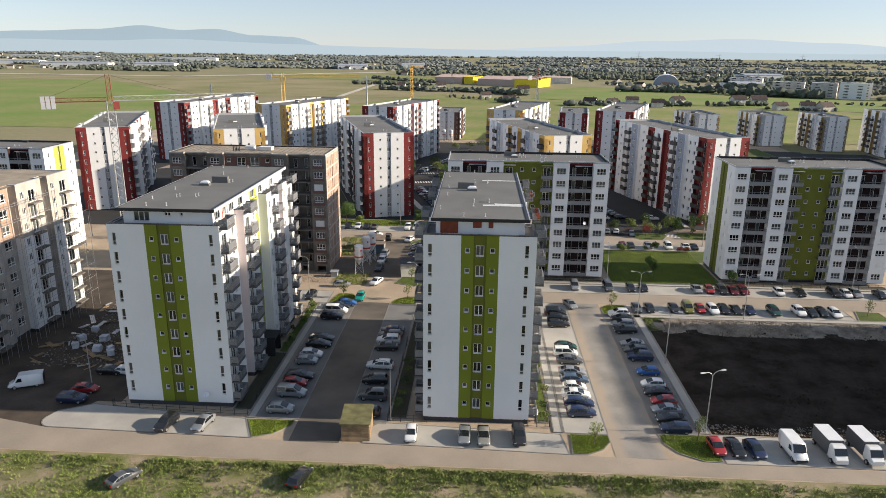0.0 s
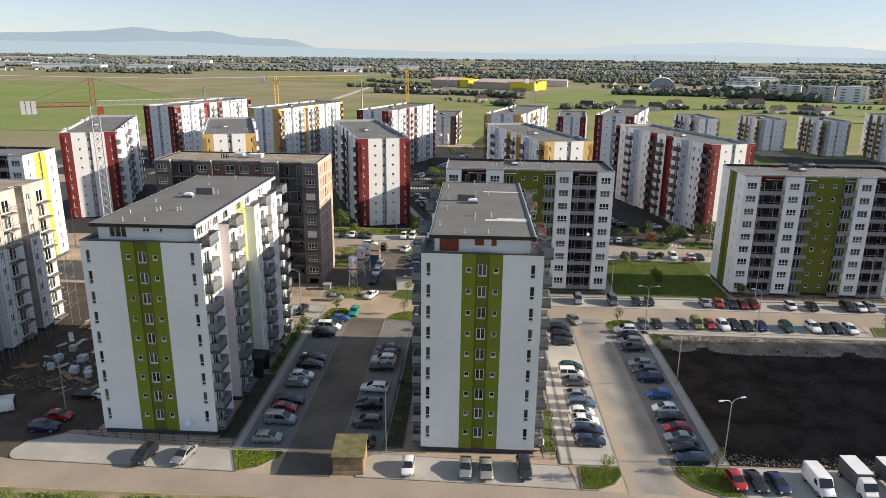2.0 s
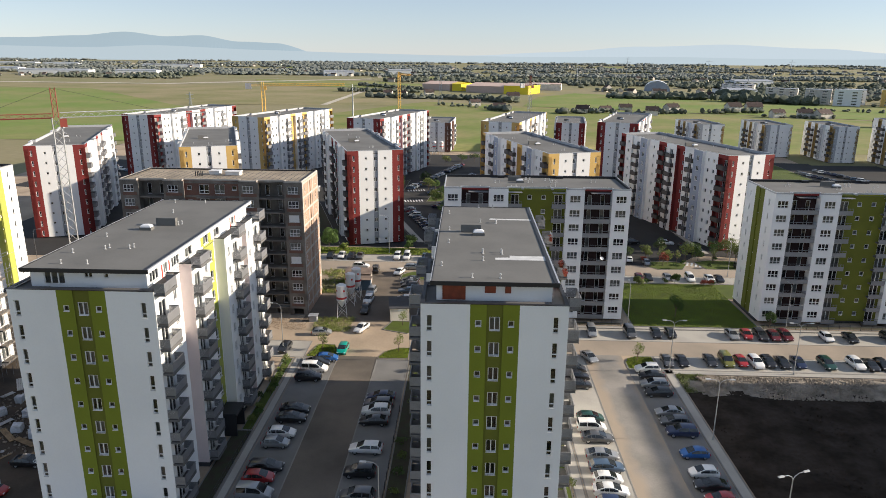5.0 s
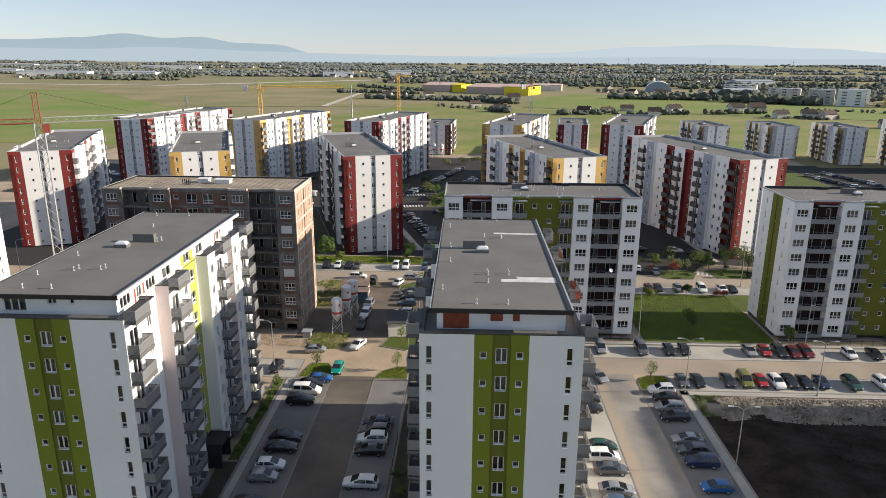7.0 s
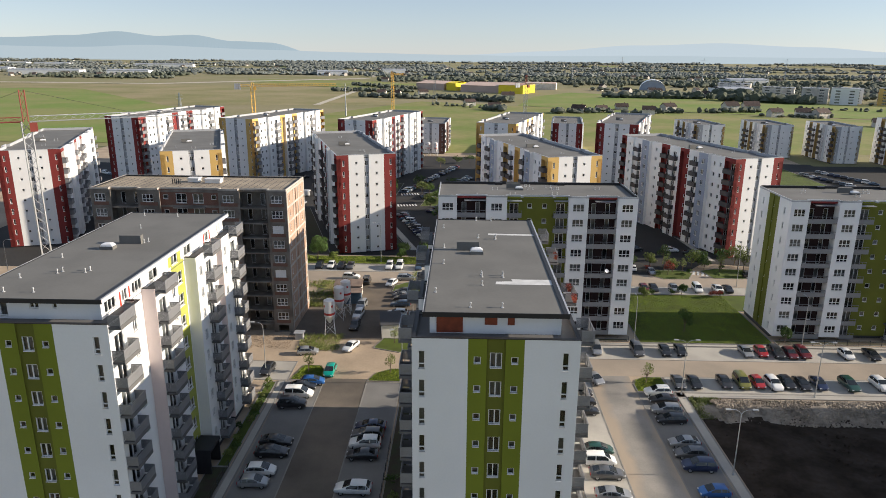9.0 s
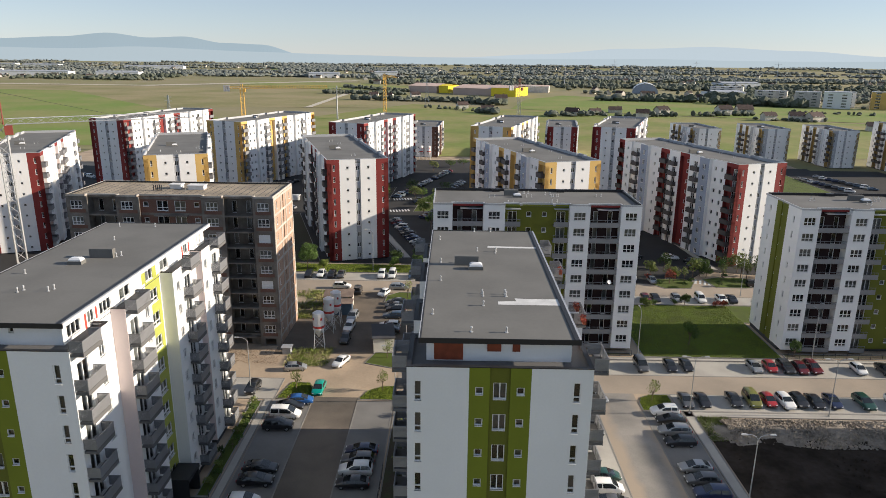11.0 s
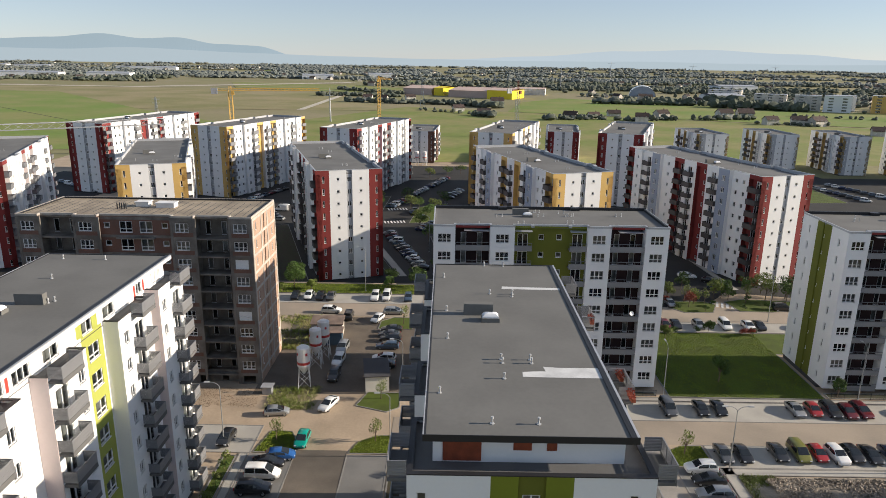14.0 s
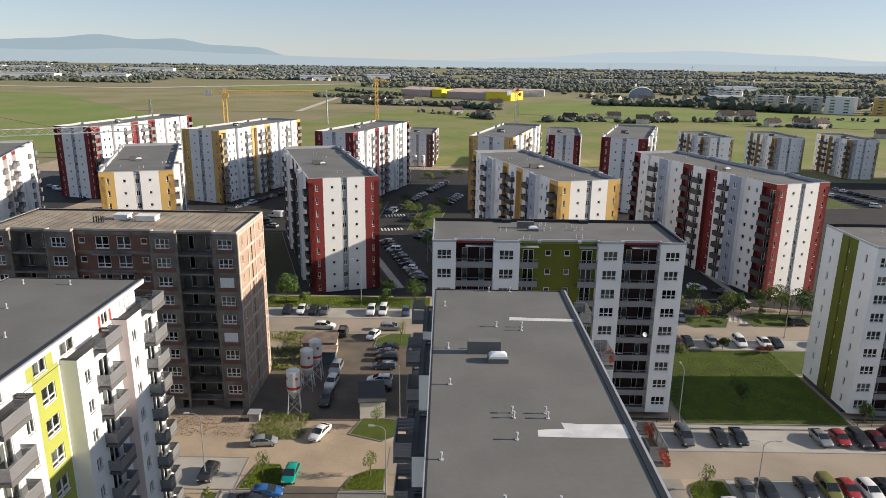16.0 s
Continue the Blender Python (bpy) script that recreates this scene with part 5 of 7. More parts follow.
        for k in range(n - 1):
            for i in range(10):
                b.f.append((10 * k + i, 10 * k + (i + 1) % 10, 10 * k + 10 + (i + 1) % 10, 10 * k + 10 + i))
                b.m.append(1 if i == 9 else 0)
        b.f += [tuple(range(9, -1, -1)), tuple(range(10 * n - 10, 10 * n))]
        b.m += [0, 0]

        def pane(key, spans):
            m = MB()
            for k, i, u0, u1, v0, v1 in spans:
                p00, p10, p01, p11 = rows_of[k][i], rows_of[k + 1][i], rows_of[k][i + 1], rows_of[k + 1][i + 1]
                at = lambda u, v: p00.lerp(p10, u).lerp(p01.lerp(p11, u), v)
                out = (p10 - p00).cross(p01 - p00).normalized() * 0.014
                mean = (p00 + p11) / 2 - Vector((0, 0, 0.7))
                if out.dot(mean) < 0:
                    out = -out
                m.quad(*(at(u, v) + out for u, v in ((u0, v0), (u1, v0), (u1, v1), (u0, v1))))
            panes.setdefault(key, []).append(m.mesh(key, CARGLASS))
        pane("windshield", [(5, 3, 0.06, 0.9, 0.25, 1), (5, 4, 0.06, 0.9, 0, 1), (5, 5, 0.06, 0.9, 0, 0.75)])
        pane("rear_window", [(2, 3, 0.15, 0.9, 0.3, 1), (2, 4, 0.15, 0.9, 0, 1), (2, 5, 0.15, 0.9, 0, 0.7)])
        for i in (2, 6):
            v0, v1 = (0.08, 0.86) if i == 2 else (0.14, 0.92)
            pane("side_window", [(2, i, 0.5, 0.97, v0, v1), (3, i, 0.03, 0.95, v0, v1), (4, i, 0.05, 1.0, v0, v1), (5, i, 0.0, 0.5, v0, v1)])
    else:
        for x, z0, z1, f in st:
            h = hw * f
            c = min(0.16, (z1 - z0) * 0.3)
            b.v += [(x, -h * 0.86, z0), (x, -h, z0 + c), (x, -h * 0.99, z1 - c), (x, -h * 0.86, z1), (x, h * 0.86, z1), (x, h * 0.99, z1 - c), (x, h, z0 + c), (x, h * 0.86, z0)]
        n = len(st)
        for k in range(n - 1):
            for i in range(8):
                b.f.append((8 * k + i, 8 * k + (i + 1) % 8, 8 * k + 8 + (i + 1) % 8, 8 * k + 8 + i))
                b.m.append(1 if i == 7 else 0)
        b.f += [tuple(range(7, -1, -1)), tuple(range(8 * n - 8, 8 * n))]
        b.m += [1, 1]
        m = MB()
        m.quad((1.10, -0.80, 2.16), (1.74, -0.84, 1.25), (1.74, 0.84, 1.25), (1.10, 0.80, 2.16))
        m.v = [(x + 0.03, y, z + 0.03) for x, y, z in m.v]
        panes["windshield"] = [m.mesh("windshield", CARGLASS)]
        for s in (-1, 1):
            m = MB()
            m.quad((0.50, s * 0.972, 1.28), (1.42, s * 0.965, 1.28), (1.0, s * 0.962, 1.92), (0.50, s * 0.972, 1.92))
            panes.setdefault("side_window", []).append(m.mesh("side_window", CARGLASS))
    wl = MB()
    wl.rod((0, -0.11, 0), (0, 0.11, 0), r, 16, 0)
    wl.rod((0, -0.118, 0), (0, 0.118, 0), r * 0.62, 12, 1)
    lamps = []
    zf, zr = (st[-2][1] + st[-2][2]) / 2 + 0.10, (st[1][1] + st[1][2]) / 2 + 0.16
    for x, z, key, mt, yy, hh in ((st[-1][0] - 0.07, zf, "headlight", LAMP_F, 0.66, 0.09), (st[0][0] + 0.03, zr if kind != "van" else 0.95, "taillight", LAMP_B, 0.74, 0.13)):
        for s in (-1, 1):
            m = MB()
            m.box(x - 0.05, s * hw * yy - 0.14, z - hh, x + 0.05, s * hw * yy + 0.14, z + hh)
            lamps.append((key, m.mesh(key, mt)))
    return b, panes, wl.mesh("wheel", [TYRE, RIM]), [(x, s * (hw - 0.13), r) for x in ax for s in (-1, 1)], lamps


COLOUR_WORDS = {"darkblue": "dark blue", "darkred": "dark red", "darkgrey": "dark grey", "slate": "slate blue", "olive": "olive green", "green": "dark green", "teal": "teal green"}
KIND_WORDS = {"hatch": ("hatchback", "car"), "sedan": ("saloon car", "car"), "wagon": ("estate car", "car"), "suv": ("off-road car", "car"), "mpv": ("tall family car", "car"), "van": ("panel van", "van")}
CARS = {}


def car(kind, colour, x, y, turn, z=0.11, where="in a parking bay", group="parked cars"):
    tier = (y > 85) + (y > 150)
    key = (kind, colour, tier)
    m = pose(x, y, z, 0, 0, turn) @ Matrix.Scale(0.95, 4)
    if key in CARS:
        ob = copy_thing(CARS[key], m)
    else:
        b, panes, wheel, places, lamps = cached(("car", kind), lambda: car_parts(kind))
        if tier == 2:
            far = MB()
            far.v, far.f, far.m = list(b.v), list(b.f), list(b.m)
            for q in (q for ms in panes.values() for q in ms):
                far.add([v.co for v in q.vertices], [tuple(p.vertices) for p in q.polygons], 2)
            for px, py, pz in places:
                k = -0.07 if py > 0 else 0.07
                far.M = pose(px, py + k, pz)
                far.rod((0, -0.11, 0), (0, 0.11, 0), pz, 10, 3)
            far.M = None
            b, panes, places = far, {}, []
        me = b.mesh("car_body", [PAINTS[colour], TRIM, CARGLASS, TYRE], smooth=True)
        name = "van" if kind == "van" else "car"
        ob = new(name)
        ob.matrix_basis = m
        part("body", me, parent=ob)
        for pk, ms in panes.items():
            for q in ms:
                part(pk, q, parent=ob)
        for p in places:
            part("wheel", wheel, parent=ob, at=pose(*p))
        for lk, q in lamps if y <= 85 else ():
            part(lk, q, parent=ob)
        CARS[key] = ob
    tagged(ob, "%s %s %s" % (COLOUR_WORDS.get(colour, colour), KIND_WORDS[kind][0], where), KIND_WORDS[kind][1], group)
    return ob


def line(axis, fixed, turn, spec, where, z=0.11):
    """A row of cars: axis that runs, the other coordinate, and words 'place kind colour'."""
    for s in spec.split(","):
        p, kind, colour = s.split()
        p = float(p)
        wob = 0.25 * math.sin(p * 7.3 + fixed)
        x, y = (p, fixed + wob) if axis == "x" else (fixed + wob, p)
        car(kind, colour, x, y, turn + 2 * math.sin(p * 3.1), z, where)


BAY = "in a paved bay beside a block"
line("y", -19.9, 0, "0.9 hatch silver,5.6 mpv silver,8.6 hatch red,10.9 wagon black,16.3 hatch silver,18.7 hatch white,22.7 sedan black,25.2 sedan darkgrey,35.3 suv black,38.4 mpv white,40.7 sedan black", BAY)
car("hatch", "blue", -18.6, 42.4, 8, where=BAY)
line("y", -7.9, 180, "29.5 sedan darkblue,27.4 wagon grey,25.1 suv white,22.5 sedan black,15.5 wagon white,10.3 suv black,5.5 suv grey,0.7 wagon black", BAY)
line("y", 22.1, 0, "40.4 mpv black,37.6 suv black,34.9 wagon black,24.8 hatch green,22.4 mpv white,19.6 sedan grey,15.4 sedan silver,12.8 wagon slate,10.4 hatch white,8.0 sedan white,5.5 wagon darkblue,2.9 wagon darkblue", BAY)
line("y", 34.2, 180, "41.0 suv white,38.6 sedan black,35.7 wagon silver,32.9 wagon black,27.0 sedan silver,24.4 wagon grey,21.6 suv darkblue,16.4 hatch blue,12.2 hatch white,9.6 sedan black,6.9 hatch red,4.5 sedan silver,1.9 sedan black,-0.5 wagon darkblue", BAY)
STONE = "on paving beside the soil plot"
line("x", 44.6, -90, "38.4 sedan grey,40.9 sedan black,45.7 sedan darkgrey,48.4 mpv olive,50.8 hatch red,53.1 suv white,55.3 hatch black,57.6 sedan black,60.3 sedan darkblue,64.9 wagon green,69.7 suv white,71.9 sedan black,74.0 hatch black,76.4 wagon white", STONE)
FACING = "on paving before a slab block"
line("x", 56.2, -90, "27.9 mpv silver,34.9 mpv grey,39.7 sedan black,42.4 sedan black,53.6 sedan silver,56.2 hatch red,58.8 wagon darkgrey,60.9 hatch darkred,63.2 wagon darkred,70.5 hatch white,74.8 sedan black,81.9 suv black,84.2 hatch white,86.4 wagon silver,91.1 sedan black", FACING)
car("sedan", "silver", 25.6, 45.2, -70, where="at the corner of a paved bay")
car("sedan", "blue", 82, 35.3, -90, 0.2, where="on the edge of the soil plot")
line("x", -4.2, -90, "-1.2 hatch white,5.8 sedan silver,8.3 sedan beige,12.9 suv darkgrey", "on the paved apron before a tower")
line("x", -3.8, -100, "-34.1 suv black,-29.3 sedan silver", "on the paved apron before a tower")
line("x", -4.8, -84, "38.0 hatch red,40.3 sedan black,42.7 hatch darkblue", "on the apron beside the soil plot")
car("van", "white", 47.5, -4.9, -88, where="on the apron beside the soil plot")
car("suv", "darkgrey", 61.5, -3.6, -80, where="on the apron beside the soil plot")
line("x", 1.8, 0, "-50.4 suv darkblue", "beside a street lamp", 0.09)
line("x", 4.4, 0, "-50.2 hatch red", "beside a street lamp", 0.06)
line("x", 10.5, 0, "-49.6 sedan black,-47.0 hatch white", "on bare ground behind a tower", 0.05)
car("van", "white", -59.8, 5.6, 205, 0.05, "on the bare ground of the site")
car("sedan", "grey", -33.8, -16.1, 60, 0.05, "on the rough grass verge")
car("wagon", "black", -13.3, -14.6, 75, 0.05, "on the rough grass verge")
car("hatch", "teal", -16.6, 46.2, -92, 0.08, "on the street by a lawn island")
car("hatch", "darkgrey", -26.7, 46.2, -95, 0.11, "on paving near a tower")
car("hatch", "silver", -21.8, 53.6, 8, 0.04, "on dusty ground by the silos")
car("sedan", "white", -14.8, 56.0, -110, 0.04, "on dusty ground by the silos")
line("x", 102.7, -90, "-29.7 hatch black,-26.9 hatch white,-24.4 sedan black,-22.2 sedan grey,-12.8 suv white,-10.4 mpv white,-5.8 hatch slate", "in a bay before a block")
line("x", 94.4, 0, "-20.7 suv white,-8.1 wagon silver", "on the roadside", 0.07)
car("mpv", "black", -16.8, 91.6, 90, 0.05, "on the roadside")
car("hatch", "white", -11.1, 90.3, -110, 0.05, "on the roadside")
line("y", -7.9, 180, "85.0 sedan darkgrey,82.6 sedan grey,80.4 suv black,77.3 wagon slate,72.3 wagon white,69.6 sedan black", "on the yard behind a tower", 0.05)
line("y", -15.5, -95, "76.0 suv silver,70.9 suv white,65.4 suv darkgrey", "on the building yard", 0.05)
line("x", 89.3, -90, "44.4 hatch darkred,46.6 sedan black,51.0 hatch silver,56.1 mpv white,60.5 sedan white,62.7 sedan black,71 sedan grey,75 hatch black", "in a paved bay behind a lawn")
car("hatch", "silver", 49.3, 101.5, -90, 0.08, "in the rear parking lot")
car("mpv", "black", 71.9, 99.6, 0, 0.07, "on the roadside")
line("x", 104.2, 80, "45.6 hatch white,43.1 hatch silver,40.6 sedan black,38.2 sedan slate", "in the rear parking lot", 0.07)
MIXED = [("sedan", "black"), ("sedan", "darkblue"), ("hatch", "slate"), ("wagon", "silver"), ("hatch", "beige"), ("sedan", "darkblue"), ("mpv", "white"), ("sedan", "black"), ("hatch", "silver"), ("wagon", "darkgrey"), ("sedan", "slate"), ("suv", "black"), ("hatch", "white"), ("sedan", "grey"), ("hatch", "darkred")]


def car_row(x0, y0, x1, y1, n, turn, where, shift=0, gaps=()):
    for i in range(n):
        if i in gaps:
            continue
        k, c = MIXED[(i * 4 + shift) % len(MIXED)]
        f = i / max(1, n - 1)
        car(k, c, x0 + (x1 - x0) * f, y0 + (y1 - y0) * f, turn + 3 * math.sin(i * 2.3 + shift), 0.05, where)


car_row(-3.9, 124.6, -14.4, 157.4, 13, 170, "on a street beside a block")
car_row(-17.0, 195.0, 1.5, 254.0, 19, 160, "along a far street between blocks", 2, (4, 11))
car_row(-5.2, 162.6, -2.2, 170.4, 4, -15, "in a far parking lot between blocks", 5)
car_row(-9.4, 186.0, -8.6, 190.0, 2, 100, "in a far parking lot between blocks", 1)
car_row(3.0, 212.0, 7.0, 226.0, 5, -20, "in a far parking lot between blocks", 7)
car_row(-50.5, 174.0, -55.5, 183.0, 4, 160, "in a far parking lot between blocks", 3)
car_row(-70.0, 196.0, -60.0, 224.0, 8, 70, "in a far parking lot between blocks", 9)
car_row(44.6, 119.5, 39.0, 138.0, 8, 20, "in the rear parking lot", 6, (3,))
car_row(50.2, 120.8, 46.5, 133.0, 5, 20, "in the rear parking lot", 11)
car_row(152.0, 244.0, 158.0, 217.0, 9, -30, "in a far parking lot between blocks", 4)
car_row(162.0, 250.0, 170.0, 222.0, 9, -30, "in a far parking lot between blocks", 8)
car_row(-150.0, 232.0, -128.0, 214.0, 6, -30, "in a far parking lot between blocks", 2)
car("van", "white", -52.5, 187.5, 172, 0.05, "in a far parking lot between blocks")
car("wagon", "white", 59.3, 120.8, -8, 0.05, "in the rear parking lot")
car("sedan", "black", 63.6, 117.6, -20, 0.05, "in the rear parking lot")
car("sedan", "darkblue", 63.2, 112.6, -20, 0.05, "in the rear parking lot")


def box_truck(x, y, turn):
    t = thing("box_truck", "white delivery truck with a grey box body, parked on the apron", "truck", pose(x, y, 0.11, 0, 0, turn) @ Matrix.Scale(0.94, 4), "delivery trucks")
    m = MB()
    m.box(-2.9, -1.0, 0.75, 1.2, 1.0, 2.7)
    part("cargo_box", m, CANVAS, t, "dark grey canvas box body")
    m = MB()
    m.box(-2.92, -1.02, 2.7, 1.22, 1.02, 2.76)
    part("box_roof", m, PAINTS["white"], t)
    c = MB()
    for xx, z0, z1, f in ((1.25, 0.4, 2.35, 0.98), (1.9, 0.38, 2.4, 0.98), (2.25, 0.38, 2.25, 0.97), (2.85, 0.40, 1.3, 0.95), (3.3, 0.45, 1.05, 0.88)):
        h = f * 0.94
        c.v += [(xx, -h * 0.9, z0), (xx, -h, z0 + 0.2), (xx, -h * 0.97, z1 - 0.15), (xx, -h * 0.85, z1), (xx, h * 0.85, z1), (xx, h * 0.97, z1 - 0.15), (xx, h, z0 + 0.2), (xx, h * 0.9, z0)]
    for k in range(4):
        for i in range(8):
            c.f.append((8 * k + i, 8 * k + (i + 1) % 8, 8 * k + 8 + (i + 1) % 8, 8 * k + 8 + i))
            c.m.append(0)
    c.f += [tuple(range(7, -1, -1)), tuple(range(32, 40))]
    c.m += [0, 0]
    part("cab", c, PAINTS["white"], t)
    m = MB()
    m.quad((2.30, -0.82, 2.16), (2.84, -0.86, 1.38), (2.84, 0.86, 1.38), (2.30, 0.82, 2.16))
    m.v = [(a + 0.03, b, q + 0.02) for a, b, q in m.v]
    part("windshield", m, CARGLASS, t)
    m = MB()
    m.box(-3.2, -0.8, 0.5, 2.9, 0.8, 0.74)
    part("chassis", m, TRIM, t)
    wl = cached("truckwheel", lambda: MB().rod((0, -0.14, 0), (0, 0.14, 0), 0.37, 16, 0).rod((0, -0.15, 0), (0, 0.15, 0), 0.22, 12, 1).mesh("wheel", [TYRE, RIM]))
    for xx in (-2.2, 2.3):
        for s in (-1, 1):
            part("wheel", wl, parent=t, at=pose(xx, s * 0.9, 0.37))
    for s in (-1, 1):
        m = MB()
        m.box(3.2, s * 0.62 - 0.16, 0.78, 3.33, s * 0.62 + 0.16, 0.98)
        part("headlight", m, LAMP_F, t)


box_truck(52.2, -4.4, -88)
box_truck(56.5, -4.4, -88)


# ---- street furniture ----
def street_lamp(x, y, turn, h=9.0, arms=1):
    t = thing("street_lamp", "tall galvanised street lamp with %s" % ("two curved arms" if arms == 2 else "one curved arm"), "street lamp", pose(x, y, 0.05, 0, 0, turn), "street lamps")
    m = MB()
    m.rod((0, 0, 0), (0, 0, h * 0.94), 0.085, 8, 0, 0.05)
    part("pole", m, STEEL, t)
    m = MB()
    m.rod((0, 0, 0), (0, 0, 0.25), 0.16, 8)
    part("base", m, STEEL, t)
    for s in ((1,), (1, -1))[arms - 1]:
        m = MB()
        pts = [(0, 0, h * 0.93), (s * 0.25, 0, h * 0.97), (s * 0.7, 0, h * 0.995), (s * 1.3, 0, h)]
        for a, b in zip(pts, pts[1:]):
            m.rod(a, b, 0.035, 6)
        arm = part("arm", m, STEEL, t)
        m = MB()
        m.add([(s * 1.25, -0.12, h - 0.05), (s * 1.25, 0.12, h - 0.05), (s * 1.95, 0.15, h - 0.02), (s * 1.95, -0.15, h - 0.02), (s * 1.3, -0.07, h + 0.09), (s * 1.3, 0.07, h + 0.09), (s * 1.9, 0.08, h + 0.1), (s * 1.9, -0.08, h + 0.1)],
              ((0, 1, 2, 3), (4, 5, 6, 7), (0, 1, 5, 4), (2, 3, 7, 6), (1, 2, 6, 5), (3, 0, 4, 7)))
        part("lamp_head", m, LAMP_HEAD, arm)


for x, y, turn, arms in ((-49.5, 5.2, 180, 1), (-4.4, -0.3, 180, 1), (38.0, 20.6, 0, 2), (38.0, -0.4, 20, 2), (38.0, 41.3, 0, 2), (-15.4, 107.7, 180, 1), (-4.7, 43.3, 180, 1), (-4.2, 60.4, 180, 1), (35.3, 60.0, 90, 1), (-26.8, 45.5, 180, 1), (65.3, 60.8, 90, 1), (58, 41.2, 0, 2), (-19.6, 133.6, 90, 1), (88, 60.8, 90, 1), (-96.0, 88, 0, 1), (66, 93, 90, 1), (-2.4, 140, 180, 1)):
    street_lamp(x, y, turn, 9.0 if y < 62 else 10.0, arms)


def fence(pts, label, h=1.1, gap=2.0, dense=True):
    t = thing("fence", label, "fence", group="garden fences")
    for (x0, y0), (x1, y1) in zip(pts, pts[1:]):
        a, b = Vector((x0, y0, 0)), Vector((x1, y1, 0))
        n = max(1, round((b - a).length / gap))
        for i in range(n + 1):
            p = a.lerp(b, i / n)
            part("post", cached(("post", h), lambda: MB().box(-0.03, -0.03, 0, 0.03, 0.03, h).mesh("post", DARKSTEEL)), parent=t, at=pose(p.x, p.y, 0.05))
        for z in (0.2, h * 0.55, h - 0.04):
            m = MB()
            m.rod(a + Vector((0, 0, z)), b + Vector((0, 0, z)), 0.022, 4)
            part("rail", m, DARKSTEEL, t)


FL = "dark metal garden fence beside a tower"
fence([(-44, 1.2), (-44, -0.9 + 1.6), (-26.2, -0.3), (-24.4, -0.2), (-24.4, 20)], FL)
fence([(-4.8, 26), (-4.8, -0.6), (0.6, -0.6)], FL)
fence([(13.8, -0.6), (17.2, -0.6), (17.2, 6.5)], FL)
fence([(0.4, 60.9), (34.5, 60.9)], "dark metal garden fence before a slab block")
fence([(61.2, 60.8), (95.4, 60.8)], "dark metal garden fence before a slab block")

# hedges and planting along the towers
def leaf_cloud(mb, c, rad, n, size, rnd, mi=0):
    for _ in range(n):
        v = Vector((rnd.gauss(0, 1), rnd.gauss(0, 1), rnd.gauss(0, 1))).normalized() * rnd.uniform(0.45, 1.0) ** 0.6
        p = Vector((c[0] + v.x * rad[0], c[1] + v.y * rad[1], c[2] + v.z * rad[2]))
        q = Euler((rnd.uniform(0, 6.3), rnd.uniform(0, 6.3), rnd.uniform(0, 6.3))).to_matrix()
        s = size * rnd.uniform(0.6, 1.3)
        mb.add([p + q @ Vector(k) * s for k in ((-1, 0, 0), (0, -0.55, 0.1), (1, 0, 0), (0, 0.55, 0.1))], ((0, 1, 2, 3),), mi)


def tree(x, y, h, spread, material, label, seed, category="tree", base=0.03, leaves=700, size=0.14):
    rnd = random.Random(seed)
    t = thing("tree" if h > 2 else "shrub", label, category, pose(x, y, base), "trees" if h > 2 else "shrubs")
    m = MB()
    th = h * 0.45
    m.rod((0, 0, 0), (0.03 * h, 0.01 * h, th), 0.03 * h * 0.6 + 0.02, 7, 0, 0.02 * h * 0.6 + 0.015)
    clumps = []
    for i in range(6):
        a = i * 2.4 + rnd.random()
        tip = (0.03 * h + math.cos(a) * spread * rnd.uniform(0.35, 0.75), math.sin(a) * spread * rnd.uniform(0.35, 0.75), h * rnd.uniform(0.5, 0.85))
        m.rod((0.02 * h, 0.01 * h, th * rnd.uniform(0.6, 1)), tip, 0.012 * h + 0.01, 5, 0, 0.006)
        clumps.append(tip)
    part("trunk", m, BARK, t)
    m = MB()
    for c in clumps + [(0, 0, h * 0.82)]:
        leaf_cloud(m, c, (spread * 0.5, spread * 0.5, h * 0.2), leaves // 7, size, rnd)
    part("crown", m, material, t)


SAP, BUSH = "young street tree with thin pale foliage", "low leafy shrub in a planted strip"
for i, (x, y, h) in enumerate(((22.6, -4.4, 3.4), (36.3, -2.6, 3.6), (33.6, 45.0, 3.6), (-20.2, 46.6, 3.4), (-7.0, 46.8, 3.6), (82.6, 44.4, 3.4), (-7.4, 58.6, 3.2), (-5.9, 88.6, 4.0), (53, 104, 4), (66, 103.6, 4.4), (72, 104.6, 4.2), (57, 103, 3.6))):
    tree(x, y, h, 0.9, LEAF_PALE, SAP, 100 + i, leaves=330, size=0.11)
tree(-31.4, 108.8, 6.2, 2.9, LEAF, "dense round green tree on a lawn", 7, leaves=2600, size=0.2)
